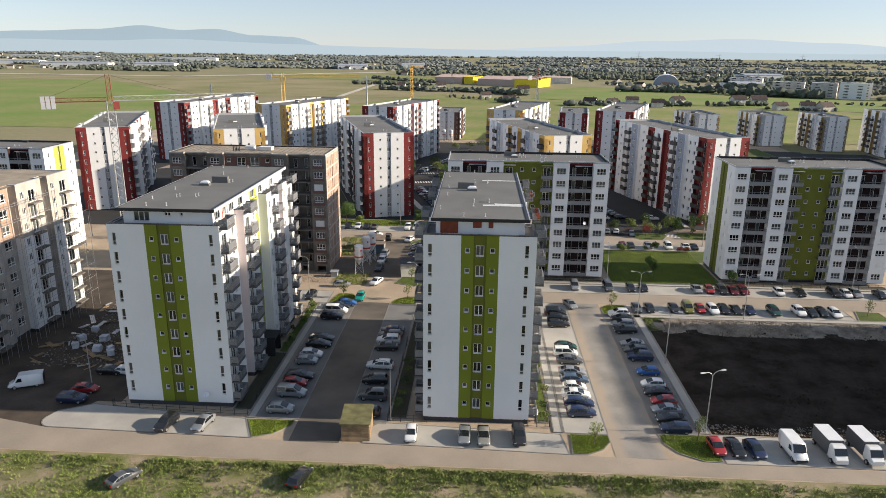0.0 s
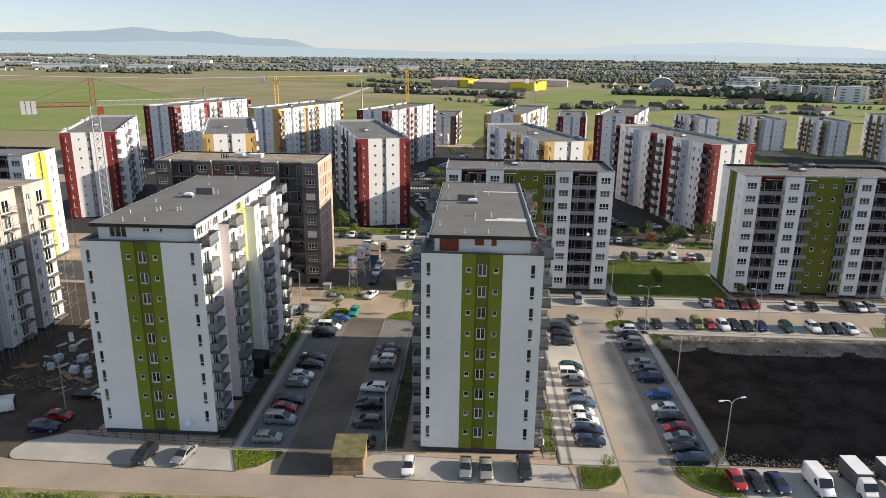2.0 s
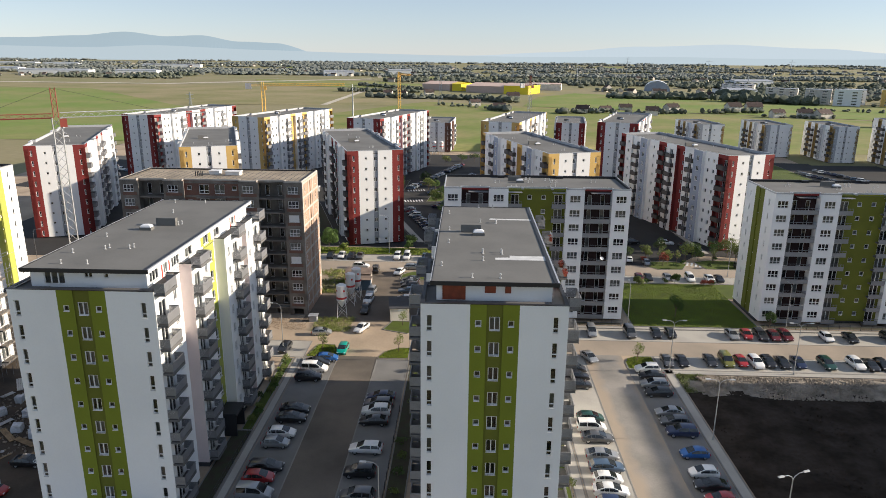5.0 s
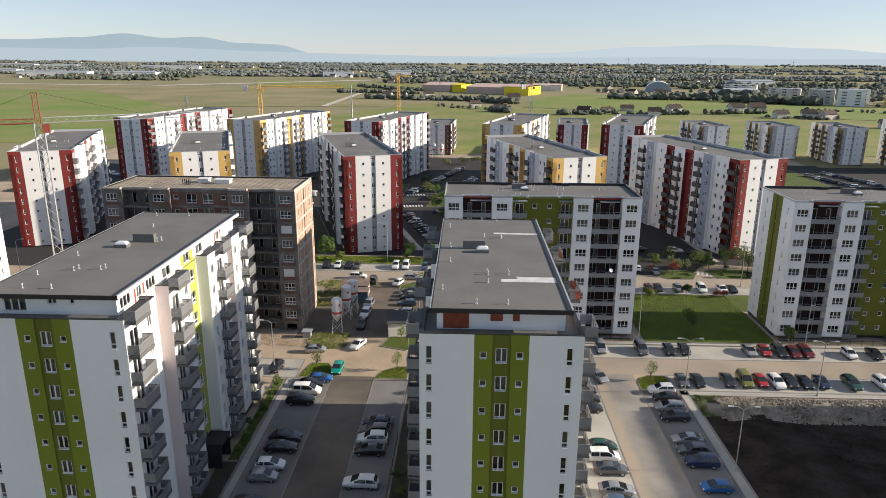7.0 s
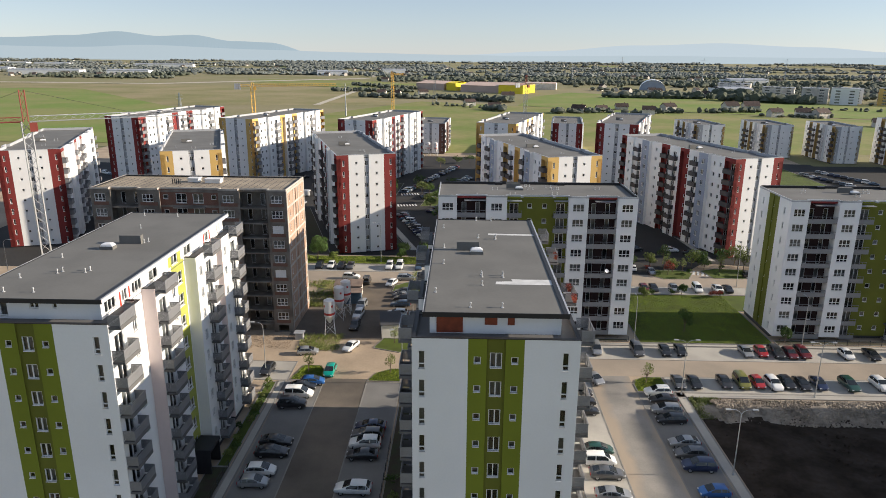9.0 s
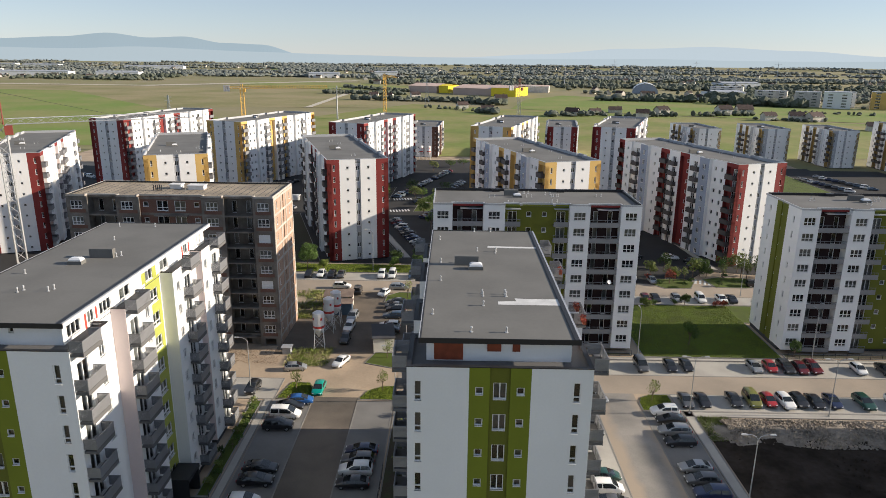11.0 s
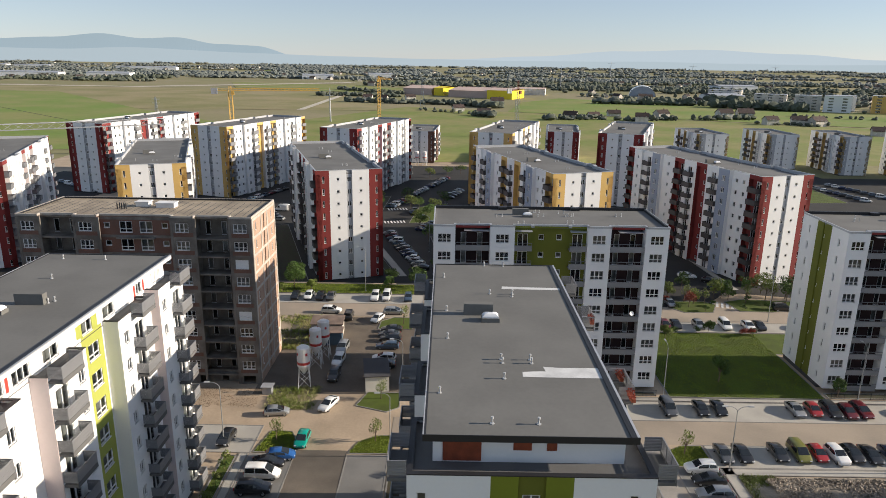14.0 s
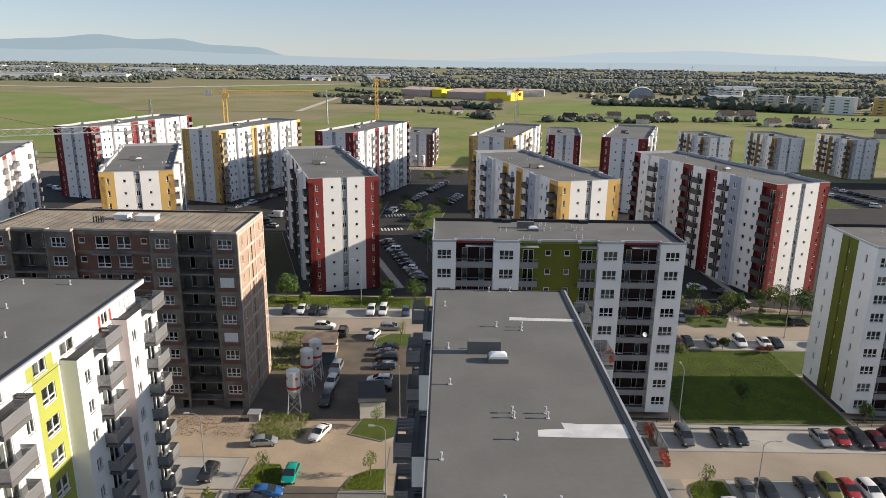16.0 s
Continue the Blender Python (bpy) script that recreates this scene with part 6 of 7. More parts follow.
for i, (x, y, h, sp) in enumerate(((-27.5, 108.5, 2.4, 1.2), (-4.6, 108.6, 4.6, 1.7), (-10.5, 108.8, 3.2, 1.3), (43, 84, 2.6, 1.1), (46, 66, 4.6, 1.4), (52, 87, 2.4, 1.0), (60, 106, 4.8, 2.0), (76, 107, 5.4, 2.4), (80, 104, 5.0, 2.2), (50, 106, 3.8, 1.8), (62.6, 61.6, 3.2, 1.0), (90, 100, 4.5, 2.0), (86, 106, 5.0, 2.3), (-3.0, 150, 5, 2.0), (-6, 165, 5, 2.0), (-10, 190, 5.5, 2.4), (-12, 205, 5.5, 2.4), (45, 190, 5, 2), (-33.5, 106.6, 2.2, 1.2), (55, 112, 4, 1.8), (68, 108, 4.6, 2.2), (72, 110, 5, 2.2), (63, 105.5, 3.2, 1.8), (94, 105, 5, 2.2), (100, 110, 5, 2.4), (45, 105, 3.4, 1.6), (0.5, 118, 4.5, 2.0), (2.5, 128, 5, 2.2), (4.5, 140, 5, 2.2), (7, 155, 5, 2.4), (18, 118, 4, 1.8), (-40, 118, 5, 2.3), (-42, 130, 5, 2.3))):
    tree(x, y, h, sp, LEAF if i % 3 else LEAF_PALE, "bushy green tree near an apartment block", 200 + i, leaves=800, size=0.17)
for i, (x, y, h, sp) in enumerate(((-7.4, 192.5, 4.6, 1.8), (1.0, 200, 5.2, 2.6), (-7.6, 176.4, 3.6, 1.7), (-4.6, 178.2, 4.2, 2.0), (-3.4, 184, 3.8, 1.8), (-2.0, 190, 4.4, 2.0), (-10.4, 113.4, 3.4, 1.6), (-4.2, 111.0, 4.6, 1.9), (-5.4, 256.5, 4.4, 2.4), (2, 266, 4.0, 2.4), (8, 268, 4.0, 2.6), (-21.5, 200, 5.0, 2.2), (-21, 192, 4.6, 2.0), (62, 106.8, 4.4, 1.6), (71, 105.5, 5.2, 2.2), (74.5, 103.5, 4.8, 2.0), (5.5, 124, 3.4, 1.8), (1, 150, 3.6, 2.0), (-50, 150, 4.6, 2.2), (-47, 140, 4.4, 2.0))):
    tree(x, y, h, sp, (LEAF, LEAF, LEAF_PALE)[i % 3], "bushy green tree near an apartment block", 500 + i, leaves=700, size=0.18)
for i, (x, y) in enumerate(((53.0, 100.8), (54.6, 102.6))):
    tree(x, y, 3.6, 1.4, LEAF_RED if i == 0 else LEAF_PALE, "young tree turning red on a lawn island" if i == 0 else SAP, 540 + i, leaves=500, size=0.15)
for i, (x, y) in enumerate(((45.3, 86.2), (49.6, 86.3), (60.0, 86.0), (43.2, 86.2), (55.6, 98.3), (58.0, 101.4), (63.6, 99.2), (66.8, 104.6), (69.2, 100.2), (50.2, 99.4))):
    tree(x, y, 1.3, 0.75, LEAF, "round clipped shrub beside a lawn", 560 + i, "shrub", base=0.1, leaves=420, size=0.1)
for i, (x, y) in enumerate(((59.5, 85.5), (57.8, 85.2), (48.8, 103.2))):
    tree(x, y, 1.6, 0.9, LEAF_RED, "red-leaved shrub on a lawn", 300 + i, "shrub", leaves=420, size=0.12)
rs = random.Random(5)
for i in range(34):
    side = i % 3
    x, y = ((16.5 + rs.uniform(-0.6, 0.6), 1 + i * 1.3), (-3.1 + rs.uniform(-0.8, 0.8), 2 + i * 1.2), (-25.2 + rs.uniform(-0.5, 0.5), 21 + i * 0.65))[side]
    tree(x, y, rs.uniform(0.7, 1.6), rs.uniform(0.5, 0.9), LEAF if i % 2 else LEAF_PALE, BUSH, 400 + i, "shrub", leaves=170, size=0.12)

# broken stone bank and weeds: uncountable
def scatter_stones(name, label, x0, x1, y0, y1, n, smin, smax, z, material, seed, keep=None):
    rnd, mb = random.Random(seed), MB()
    for _ in range(n):
        x, y = rnd.uniform(x0, x1), rnd.uniform(y0, y1)
        if keep and not keep(x, y):
            continue
        s = rnd.uniform(smin, smax)
        q = Euler((rnd.uniform(0, 6), rnd.uniform(0, 6), rnd.uniform(0, 6))).to_matrix()
        zz = z(x, y) if callable(z) else z
        pts = [Vector((x, y, zz)) + q @ (Vector(p) * s * rnd.uniform(0.7, 1.2)) for p in ((1, 0, 0), (-0.9, 0.3, 0), (0, 0.8, 0.2), (0.1, -0.9, 0), (0, 0.1, 0.8), (0.1, 0, -0.7))]
        mb.add(pts, ((0, 2, 4), (2, 1, 4), (1, 3, 4), (3, 0, 4), (2, 0, 5), (1, 2, 5), (3, 1, 5), (0, 3, 5)))
    return tagged(part(name, mb, material), label, "rubble", kind="stuff")


bank = lambda x, y: 0.15 + 0.75 * math.sin(min(1, max(0, (y - 33.5) / 6.0)) * math.pi)
scatter_stones("rubble_bank", "bank of broken brown stone beside dark soil", 41.5, 92, 32.4, 39.7, 7000, 0.1, 0.36, bank, RUBBLE, 21)
scatter_stones("soil_clods", "dark clods of turned earth", 40, 95, 0, 34, 2600, 0.06, 0.24, 0.18, SOIL, 22)
scatter_stones("rubble_bank", "low edge of broken stone before dark soil", 39, 90, -0.7, 1.6, 1400, 0.06, 0.22, 0.15, RUBBLE, 25)
scatter_stones("site_rubble", "broken bricks and rubble on the site ground", -64, -45.5, 12, 52, 1500, 0.06, 0.3, 0.08, RUBBLE, 23)
scatter_stones("site_rubble", "broken bricks and rubble on the site ground", -42, -25.5, 55.5, 61.5, 1500, 0.03, 0.13, 0.05, DUG, 24)


def weeds(name, label, x0, x1, y0, y1, n, hmin, hmax, material, seed, keep=None):
    rnd, mb = random.Random(seed), MB()
    for _ in range(n):
        x, y = rnd.uniform(x0, x1), rnd.uniform(y0, y1)
        if noise.noise(Vector((x * 0.11, y * 0.2, seed * 3.7))) + rnd.uniform(-0.35, 0.35) < (-0.12 if keep is None else keep):
            continue
        h = rnd.uniform(hmin, hmax)
        for k in range(7):
            a = rnd.uniform(0, 6.3)
            dx, dy, w = math.cos(a), math.sin(a), rnd.uniform(0.012, 0.04)
            o = rnd.uniform(0.0, 0.35)
            b0 = (x + dx * o, y + dy * o)
            mb.add([(b0[0] - dy * w, b0[1] + dx * w, 0.04), (b0[0] + dy * w, b0[1] - dx * w, 0.04),
                    (b0[0] + dx * h * 0.5 + dy * w, b0[1] + dy * h * 0.5 - dx * w, h * rnd.uniform(0.6, 1)), (b0[0] + dx * h * 0.5 - dy * w, b0[1] + dy * h * 0.5 + dx * w, h * rnd.uniform(0.6, 1))], ((0, 1, 2, 3),))
    return tagged(part(name, mb, material), label, "weeds", kind="stuff")


weeds("wild_grass", "tangled green and straw-coloured weeds on the verge", -60, 70, -24, -11.5, 22000, 0.06, 0.30, WEED, 31, 0.1)
weeds("wild_grass", "tangled green and straw-coloured weeds on the verge", -60, 70, -24, -11.5, 22000, 0.08, 0.35, LEAF_PALE, 32, 0.16)


def weed_mounds(name, label, x0, x1, y0, y1, n, material, seed, thr):
    """Low leafy mounds growing in drifts; uncountable."""
    rnd, mb = random.Random(seed), MB()
    for _ in range(n):
        x, y = rnd.uniform(x0, x1), y0 + (y1 - y0) * rnd.random() ** 1.6
        if noise.noise(Vector((x * 0.13, y * 0.2, seed * 1.3))) + rnd.uniform(-0.12, 0.12) < thr + 0.05 * (y0 - y if y0 > y else y - y0):
            continue
        g = rnd.uniform(0.3, 0.95)
        leaf_cloud(mb, (x, y, 0.05 + 0.2 * g), (0.75 * g, 0.6 * g, 0.42 * g), int(14 + 26 * g), 0.11, rnd)
    tagged(part(name, mb, material), label, "weeds", kind="stuff")


weed_mounds("tall_weeds", "drifts of tall leafy weeds beside the road", -44, 72, -11.8, -15.5, 1900, LEAF_PALE, 36, -0.06)
weed_mounds("tall_weeds", "low leafy weeds scattered over the verge", -60, 72, -12.5, -23, 900, WEED, 37, -0.02)


def turf(name, label, poly, n, seed):
    """Short blades over a lawn; uncountable."""
    rnd, mb = random.Random(seed), MB()
    xs, ys = [p[0] for p in poly], [p[1] for p in poly]
    x0, x1, y0, y1 = min(xs) + 0.2, max(xs) - 0.2, min(ys) + 0.2, max(ys) - 0.2
    while n > 0:
        x, y = rnd.uniform(x0, x1), rnd.uniform(y0, y1)
        n -= 1
        inside = False
        for (ax, ay), (bx, by) in zip(poly, poly[1:] + poly[:1]):
            if (ay > y) != (by > y) and x < (bx - ax) * (y - ay) / (by - ay) + ax:
                inside = not inside
        if inside:
            a, w, h = rnd.uniform(0, 6.3), rnd.uniform(0.04, 0.08), rnd.uniform(0.03, 0.07)
            dx, dy = math.cos(a) * w, math.sin(a) * w
            mb.add([(x - dx, y - dy, 0.13), (x + dx, y + dy, 0.13), (x + dx * 0.7 + dy * 0.4, y + dy * 0.7 - dx * 0.4, 0.13 + h), (x - dx * 0.7 + dy * 0.4, y - dy * 0.7 - dx * 0.4, 0.13 + h)], ((0, 1, 2, 3),))
    tagged(part(name, mb, GRASS), label, "grass", kind="stuff")


turf("grass", "short green grass of the wide lawn", rect(36.5, 60.6, 60.4, 86.6), 26000, 51)
turf("grass", "short green grass of a lawn strip", rect(-38, 105.8, -1, 112.5), 16000, 52)
for i, poly in enumerate(([(-24.0, -1.3), (-17.3, -1.2), (-17.6, -2.6), (-19.4, -4.8), (-22.0, -5.9)], [(19.8, -2.2), (24.9, -2.0), (24.9, -3.6), (23.6, -5.6), (21.5, -6.9), (19.5, -7.0)], [(31.4, -1.4), (38.2, -1.2), (38.2, -7.5), (35.8, -7.4), (33.0, -5.8), (31.6, -3.4)],
                          [(-22.6, 43.7), (-17.0, 43.7), (-17.0, 45.6), (-18.5, 49.0), (-21.4, 49.2)], [(-10.3, 43.7), (-5.0, 43.7), (-5.0, 48.4), (-7.0, 48.2), (-9.2, 46.6)], [(31.5, 41.9), (36.6, 41.9), (36.6, 47.0), (34.0, 47.0), (32.2, 46.0), (31.5, 44.4)])):
    turf("grass", "short green grass of a kerbed island", poly, 3600, 60 + i)
weeds("wild_grass", "weeds growing at the corner of the soil plot", 38.8, 43, 34, 40, 900, 0.15, 0.5, LEAF_PALE, 33, -1)
weeds("wild_grass", "weeds between the silos and the yard", -24, -17, 55, 62, 900, 0.15, 0.5, WEED, 34, -0.2)
weeds("wild_grass", "weeds between the silos and the yard", -36, -22, 76, 92, 2200, 0.2, 0.7, WEED, 35, -0.15)


# ---- yard between the blocks ----
def silo(x, y, turn):
    t = thing("silo", "white mortar silo with red band on steel legs", "silo", pose(x, y, 0.05, 0, 0, turn) @ Matrix.Scale(0.82, 4), "mortar silos")
    m = MB()
    m.rod((0, 0, 4.4), (0, 0, 8.0), 1.2, 24).rod((0, 0, 8.0), (0, 0, 8.3), 1.2, 24, 0, 0.7)
    part("tank", m, SILO_W, t)
    m = MB()
    m.rod((0, 0, 4.75), (0, 0, 5.25), 1.212, 24)
    part("band", m, SILO_R, t, "red painted band")
    for a in (-60, 30):
        q = MB()
        q.M = pose(0, 0, 0, 0, 0, a)
        q.box(-0.2, -1.235, 6.6, 0.2, -1.19, 7.1)
        part("emblem", q, SILO_R, t)
    m = MB()
    m.rod((0, 0, 4.4), (0, 0, 2.6), 1.2, 24, 0, 0.18)
    part("hopper", m, SILO_W, t)
    for sx in (-1, 1):
        for sy in (-1, 1):
            q = MB()
            q.rod((sx * 1.15, sy * 1.15, 0), (sx * 0.82, sy * 0.82, 4.6), 0.07, 6)
            part("leg", q, SILO_W, t)
    for i in range(4):
        c = [(1, 1), (1, -1), (-1, -1), (-1, 1), (1, 1)]
        (ax, ay), (bx, by) = c[i], c[i + 1]
        q = MB()
        q.rod((ax * 1.12, ay * 1.12, 0.3), (bx * 0.95, by * 0.95, 2.6), 0.035, 5).rod((bx * 1.12, by * 1.12, 0.3), (ax * 0.95, ay * 0.95, 2.6), 0.035, 5)
        part("brace", q, SILO_W, t)


silo(-19.6, 62.4, 10)
silo(-19.1, 69.6, 0)
silo(-18.4, 73.2, 0)
silo(-12.5, 291, 0)
silo(-8.8, 291, 0)


def shed(x, y, turn, w, d, h, wall, roof, label, name="shed", slope=0.25):
    t = thing(name, label, "shed", pose(x, y, 0.05, 0, 0, turn))
    m = MB()
    m.add([(0, 0, 0), (w, 0, 0), (w, d, 0), (0, d, 0), (0, 0, h), (w, 0, h), (w, d, h + slope), (0, d, h + slope)], ((0, 1, 5, 4), (1, 2, 6, 5), (2, 3, 7, 6), (3, 0, 4, 7)))
    part("wall", m, wall, t)
    m = MB()
    m.add([(-0.2, -0.25, h + 0.0), (w + 0.2, -0.25, h), (w + 0.2, d + 0.2, h + slope), (-0.2, d + 0.2, h + slope), (-0.2, -0.25, h + 0.12), (w + 0.2, -0.25, h + 0.12), (w + 0.2, d + 0.2, h + slope + 0.12), (-0.2, d + 0.2, h + slope + 0.12)],
          ((0, 3, 2, 1), (4, 5, 6, 7), (0, 1, 5, 4), (1, 2, 6, 5), (2, 3, 7, 6), (3, 0, 4, 7)))
    part("roof", m, roof, t)
    return t


bin_store = shed(-10.1, -5.9, 3, 3.6, 4.4, 2.5, TIMBER, FELT, "timber bin store with a mossy felt roof", "bin_store")
for k in range(9):
    m = MB()
    m.box(0.05, -0.05, 0.1 + 0.27 * k, 3.55, -0.01, 0.32 + 0.27 * k)
    part("plank", m, TIMBER, bin_store)
    m = MB()
    m.box(3.61, 0.05, 0.1 + 0.27 * k, 3.65, 4.35, 0.32 + 0.27 * k)
    part("plank", m, TIMBER, bin_store)
shed(-9.9, 60.6, 8, 3.6, 6.2, 2.6, HOUSE_W, DARK_BAND, "small white plastered substation with a dark roof", "substation", 0.05)
shed(-22.2, 81.4, 3, 5.6, 3.6, 2.6, CONC_PALE, RUST, "grey site hut with a rusty sheet roof")
shed(-20.2, 78.0, 3, 4.0, 2.4, 2.4, CONT_B, RUST, "dark blue site container with a rusty roof", "site_container", 0.05)
shed(-25.4, 59.4, 0, 1.4, 1.1, 1.2, CAP, CAP, "small pale site box on the ground", "site_box", 0.03)

rs = random.Random(9)
for i in range(46):
    x, y = rs.uniform(-66, -46), rs.uniform(12, 50)
    m = MB()
    L = rs.uniform(1.5, 4.5)
    for k in range(rs.choice((1, 2, 3))):
        m.box(-L / 2, -0.12 + 0.27 * k, 0, L / 2, 0.12 + 0.27 * k, 0.06)
    tagged(part("plank", m, TIMBER if i % 3 else CAP, at=pose(x, y, 0.1 + 0.05 * (i % 4), 0, rs.uniform(-2, 2), rs.uniform(0, 180))), "loose planks lying on the building site", "plank", "site planks")
for i in range(16):
    x, y = -58 + rs.uniform(-4, 8), 22 + rs.uniform(-6, 14)
    m = MB()
    s = rs.uniform(0.5, 0.9)
    pts = [(sx * s * rs.uniform(0.8, 1), sy * s * rs.uniform(0.8, 1), z * rs.uniform(0.9, 1.1)) for z in (0, 0.5, 0.95) for sx, sy in ((-1, -1), (1, -1), (1, 1), (-1, 1))]
    m.add(pts, [(4 * k + j, 4 * k + (j + 1) % 4, 4 * k + 4 + (j + 1) % 4, 4 * k + 4 + j) for k in range(2) for j in range(4)] + [(8, 9, 10, 11)])
    tagged(part("building_sack", m, BAG, at=pose(x, y, 0.06, 0, 0, rs.uniform(0, 90))), "white bulk sack of building material", "sack", "building sacks")

# scaffold on the raw block
scaf = thing("scaffold", "steel scaffold with deck boards against a raw block", "scaffold", pose(-70.2, 5, 0))
for i in range(15):
    y = 34.5 * i / 14
    for xo in (1.9, 3.0):
        m = MB()
        m.rod((xo, y, 0), (xo, y, 25 if i < 12 else 18), 0.035, 5)
        part("standard", m, STEEL, scaf)
for k in range(1, 10):
    z = 2.6 * k
    for xo in (1.9, 3.0):
        m = MB()
        m.rod((xo, 0, z + 0.9), (xo, 34.5 if k < 8 else 28, z + 0.9), 0.03, 4)
        part("ledger", m, STEEL, scaf)


for i, (x, y) in enumerate(((15.15, 9.2), (15.2, 23.6), (15.1, 12.4))):
    fb = thing("flower_box", "red flowers spilling over a balcony rail", "flowers", pose(x, y, 26.45), "balcony flowers")
    m = MB()
    m.box(-0.15, -0.7, 0.3, 0.15, 0.7, 0.55)
    part("box", m, WOODRED, fb)
    m = MB()
    leaf_cloud(m, (0, 0, 0.65), (0.3, 0.75, 0.3), 130, 0.09, random.Random(i))
    part("blossom", m, LEAF_RED, fb)
for zx, zy, zt in ((59.4, 100.9, -20), (-17.4, 190.4, 12), (-17.0, 171.6, 12)):
    zeb = thing("zebra_crossing", "white painted zebra crossing on asphalt", "road marking", pose(zx, zy, 0.07, 0, 0, zt), kind="structure")
    stripe = MB().box(0, 0, 0, 0.5, 3.2, 0.006).mesh("stripe", PATCH)
    for k in range(6 if zx > 0 else 7):
        part("stripe", stripe, parent=zeb, at=pose(k * 1.0 - (1.6 if zx > 0 else 0.0), 0, 0))


# ---- cranes and masts ----
def lattice(mb, a, b, s, step, r=0.06):
    """Four chords with zigzag bracing from a to b."""
    a, b = Vector(a), Vector(b)
    ax = (b - a).normalized()
    u = ax.cross(Vector((0, 0, 1)) if abs(ax.z) < 0.9 else Vector((1, 0, 0))).normalized()
    v = ax.cross(u)
    cs = [(u * i + v * j) * s / 2 for i, j in ((1, 1), (1, -1), (-1, -1), (-1, 1))]
    n = max(1, round((b - a).length / step))
    for c in cs:
        mb.rod(a + c, b + c, r, 4)
    for k in range(n):
        p, q = a.lerp(b, k / n), a.lerp(b, (k + 1) / n)
        for i in range(4):
            mb.rod(p + cs[i], q + cs[(i + 1) % 4], r * 0.6, 3)


def tower_crane(x, y, h, turn, front, back, material, label, s=1.4, base=0.0):
    t = thing("tower_crane", label, "crane", pose(x, y, base, 0, 0, turn), "tower cranes")
    m = MB()
    lattice(m, (0, 0, 0), (0, 0, h), s * 1.25, 2.0, 0.13)
    part("mast", m, STEEL if material is CRANE_R else material, t)
    m = MB()
    top = 6.5 if material is CRANE_R else 2.2
    lattice(m, (0, 0, h), (0, 0, h + top), s * 0.7, 1.6, 0.09)
    part("tower_top", m, material, t)
    m = MB()
    lattice(m, (0.8, 0, h + 0.6), (front, 0, h + 0.9), 1.1, 1.8, 0.05 if material is CRANE_R else 0.12)
    part("jib", m, CAP if material is CRANE_R else material, t)
    m = MB()
    lattice(m, (-0.8, 0, h + 0.5), (-back, 0, h + 0.5), 0.9, 2.2)
    m.box(-back, -0.35, h - 0.1, -0.8, 0.35, h + 0.15)
    part("counter_jib", m, material, t)
    m = MB()
    for k in range(3):
        m.box(-back - 0.2 + 1.1 * k, -0.5, h - 1.6, -back + 0.7 + 1.1 * k, 0.5, h + 1.4)
    part("counterweight", m, CAP, t, "pale concrete counterweights")
    m = MB()
    m.box(0.6, -1.6, h - 1.9, 2.0, -0.4, h - 0.1)
    part("cabin", m, material, t)
    m = MB()
    m.rod((0, 0, h + top - 0.1), (front * 0.6, 0, h + 1.0), 0.03, 3).rod((0, 0, h + top - 0.1), (-back + 1, 0, h + 1), 0.03, 3)
    part("tie_bar", m, DARKSTEEL, t)


tower_crane(-86, 87.0, 35.6, 30, 36, 15, CRANE_R, "red and white tower crane beside a red-striped block")
tower_crane(-107, 315, 32.5, 8, 44, 9, CRANE_Y, "yellow tower crane rising behind the blocks")
tower_crane(-45, 440, 35.5, -70, 30, 8, CRANE_Y, "yellow tower crane rising behind the blocks")
tower_crane(47, 420, 30, 30, 16, 8, CRANE_R, "small red tower crane far behind the blocks")


def mast(x, y, h, label, lat=True):
    t = thing("pylon", label, "pylon", pose(x, y, 0), "pylons")
    m = MB()
    if lat:
        for sx in (-1, 1):
            for sy in (-1, 1):
                m.rod((sx * h * 0.07, sy * h * 0.07, 0), (sx * 0.3, sy * 0.3, h), 0.16, 4)
        for k in range(6):
            f, g = 1 - k / 6.0, 1 - (k + 1) / 6.0
            r0, r1 = 0.3 + (h * 0.07 - 0.3) * f, 0.3 + (h * 0.07 - 0.3) * g
            m.rod((-r0, -r0, h * k / 6), (r1, -r1, h * (k + 1) / 6), 0.1, 3).rod((r0, -r0, h * k / 6), (-r1, -r1, h * (k + 1) / 6), 0.1, 3)
    else:
        m.rod((0, 0, 0), (0, 0, h), 0.7, 6, 0, 0.3)
    part("lattice_tower", m, CAP, t)
    m = MB()
    for z in (0.78, 0.92):
        m.rod((-h * 0.14, 0, h * z), (h * 0.14, 0, h * z), 0.14, 4)
    part("cross_arm", m, CAP, t)


for x, y, h, lat in ((-90.8, 512.8, 26, False), (-24.5, 676.7, 30, True), (-210, 470, 20, True), (452, 1273, 45, False), (197, 1190, 40, False), (603, 1271, 45, False), (330, 1400, 48, False), (480, 1150, 36, False), (90, 1300, 36, True)):
    mast(x, y, h, "pale steel power pylon standing on the plain", lat)


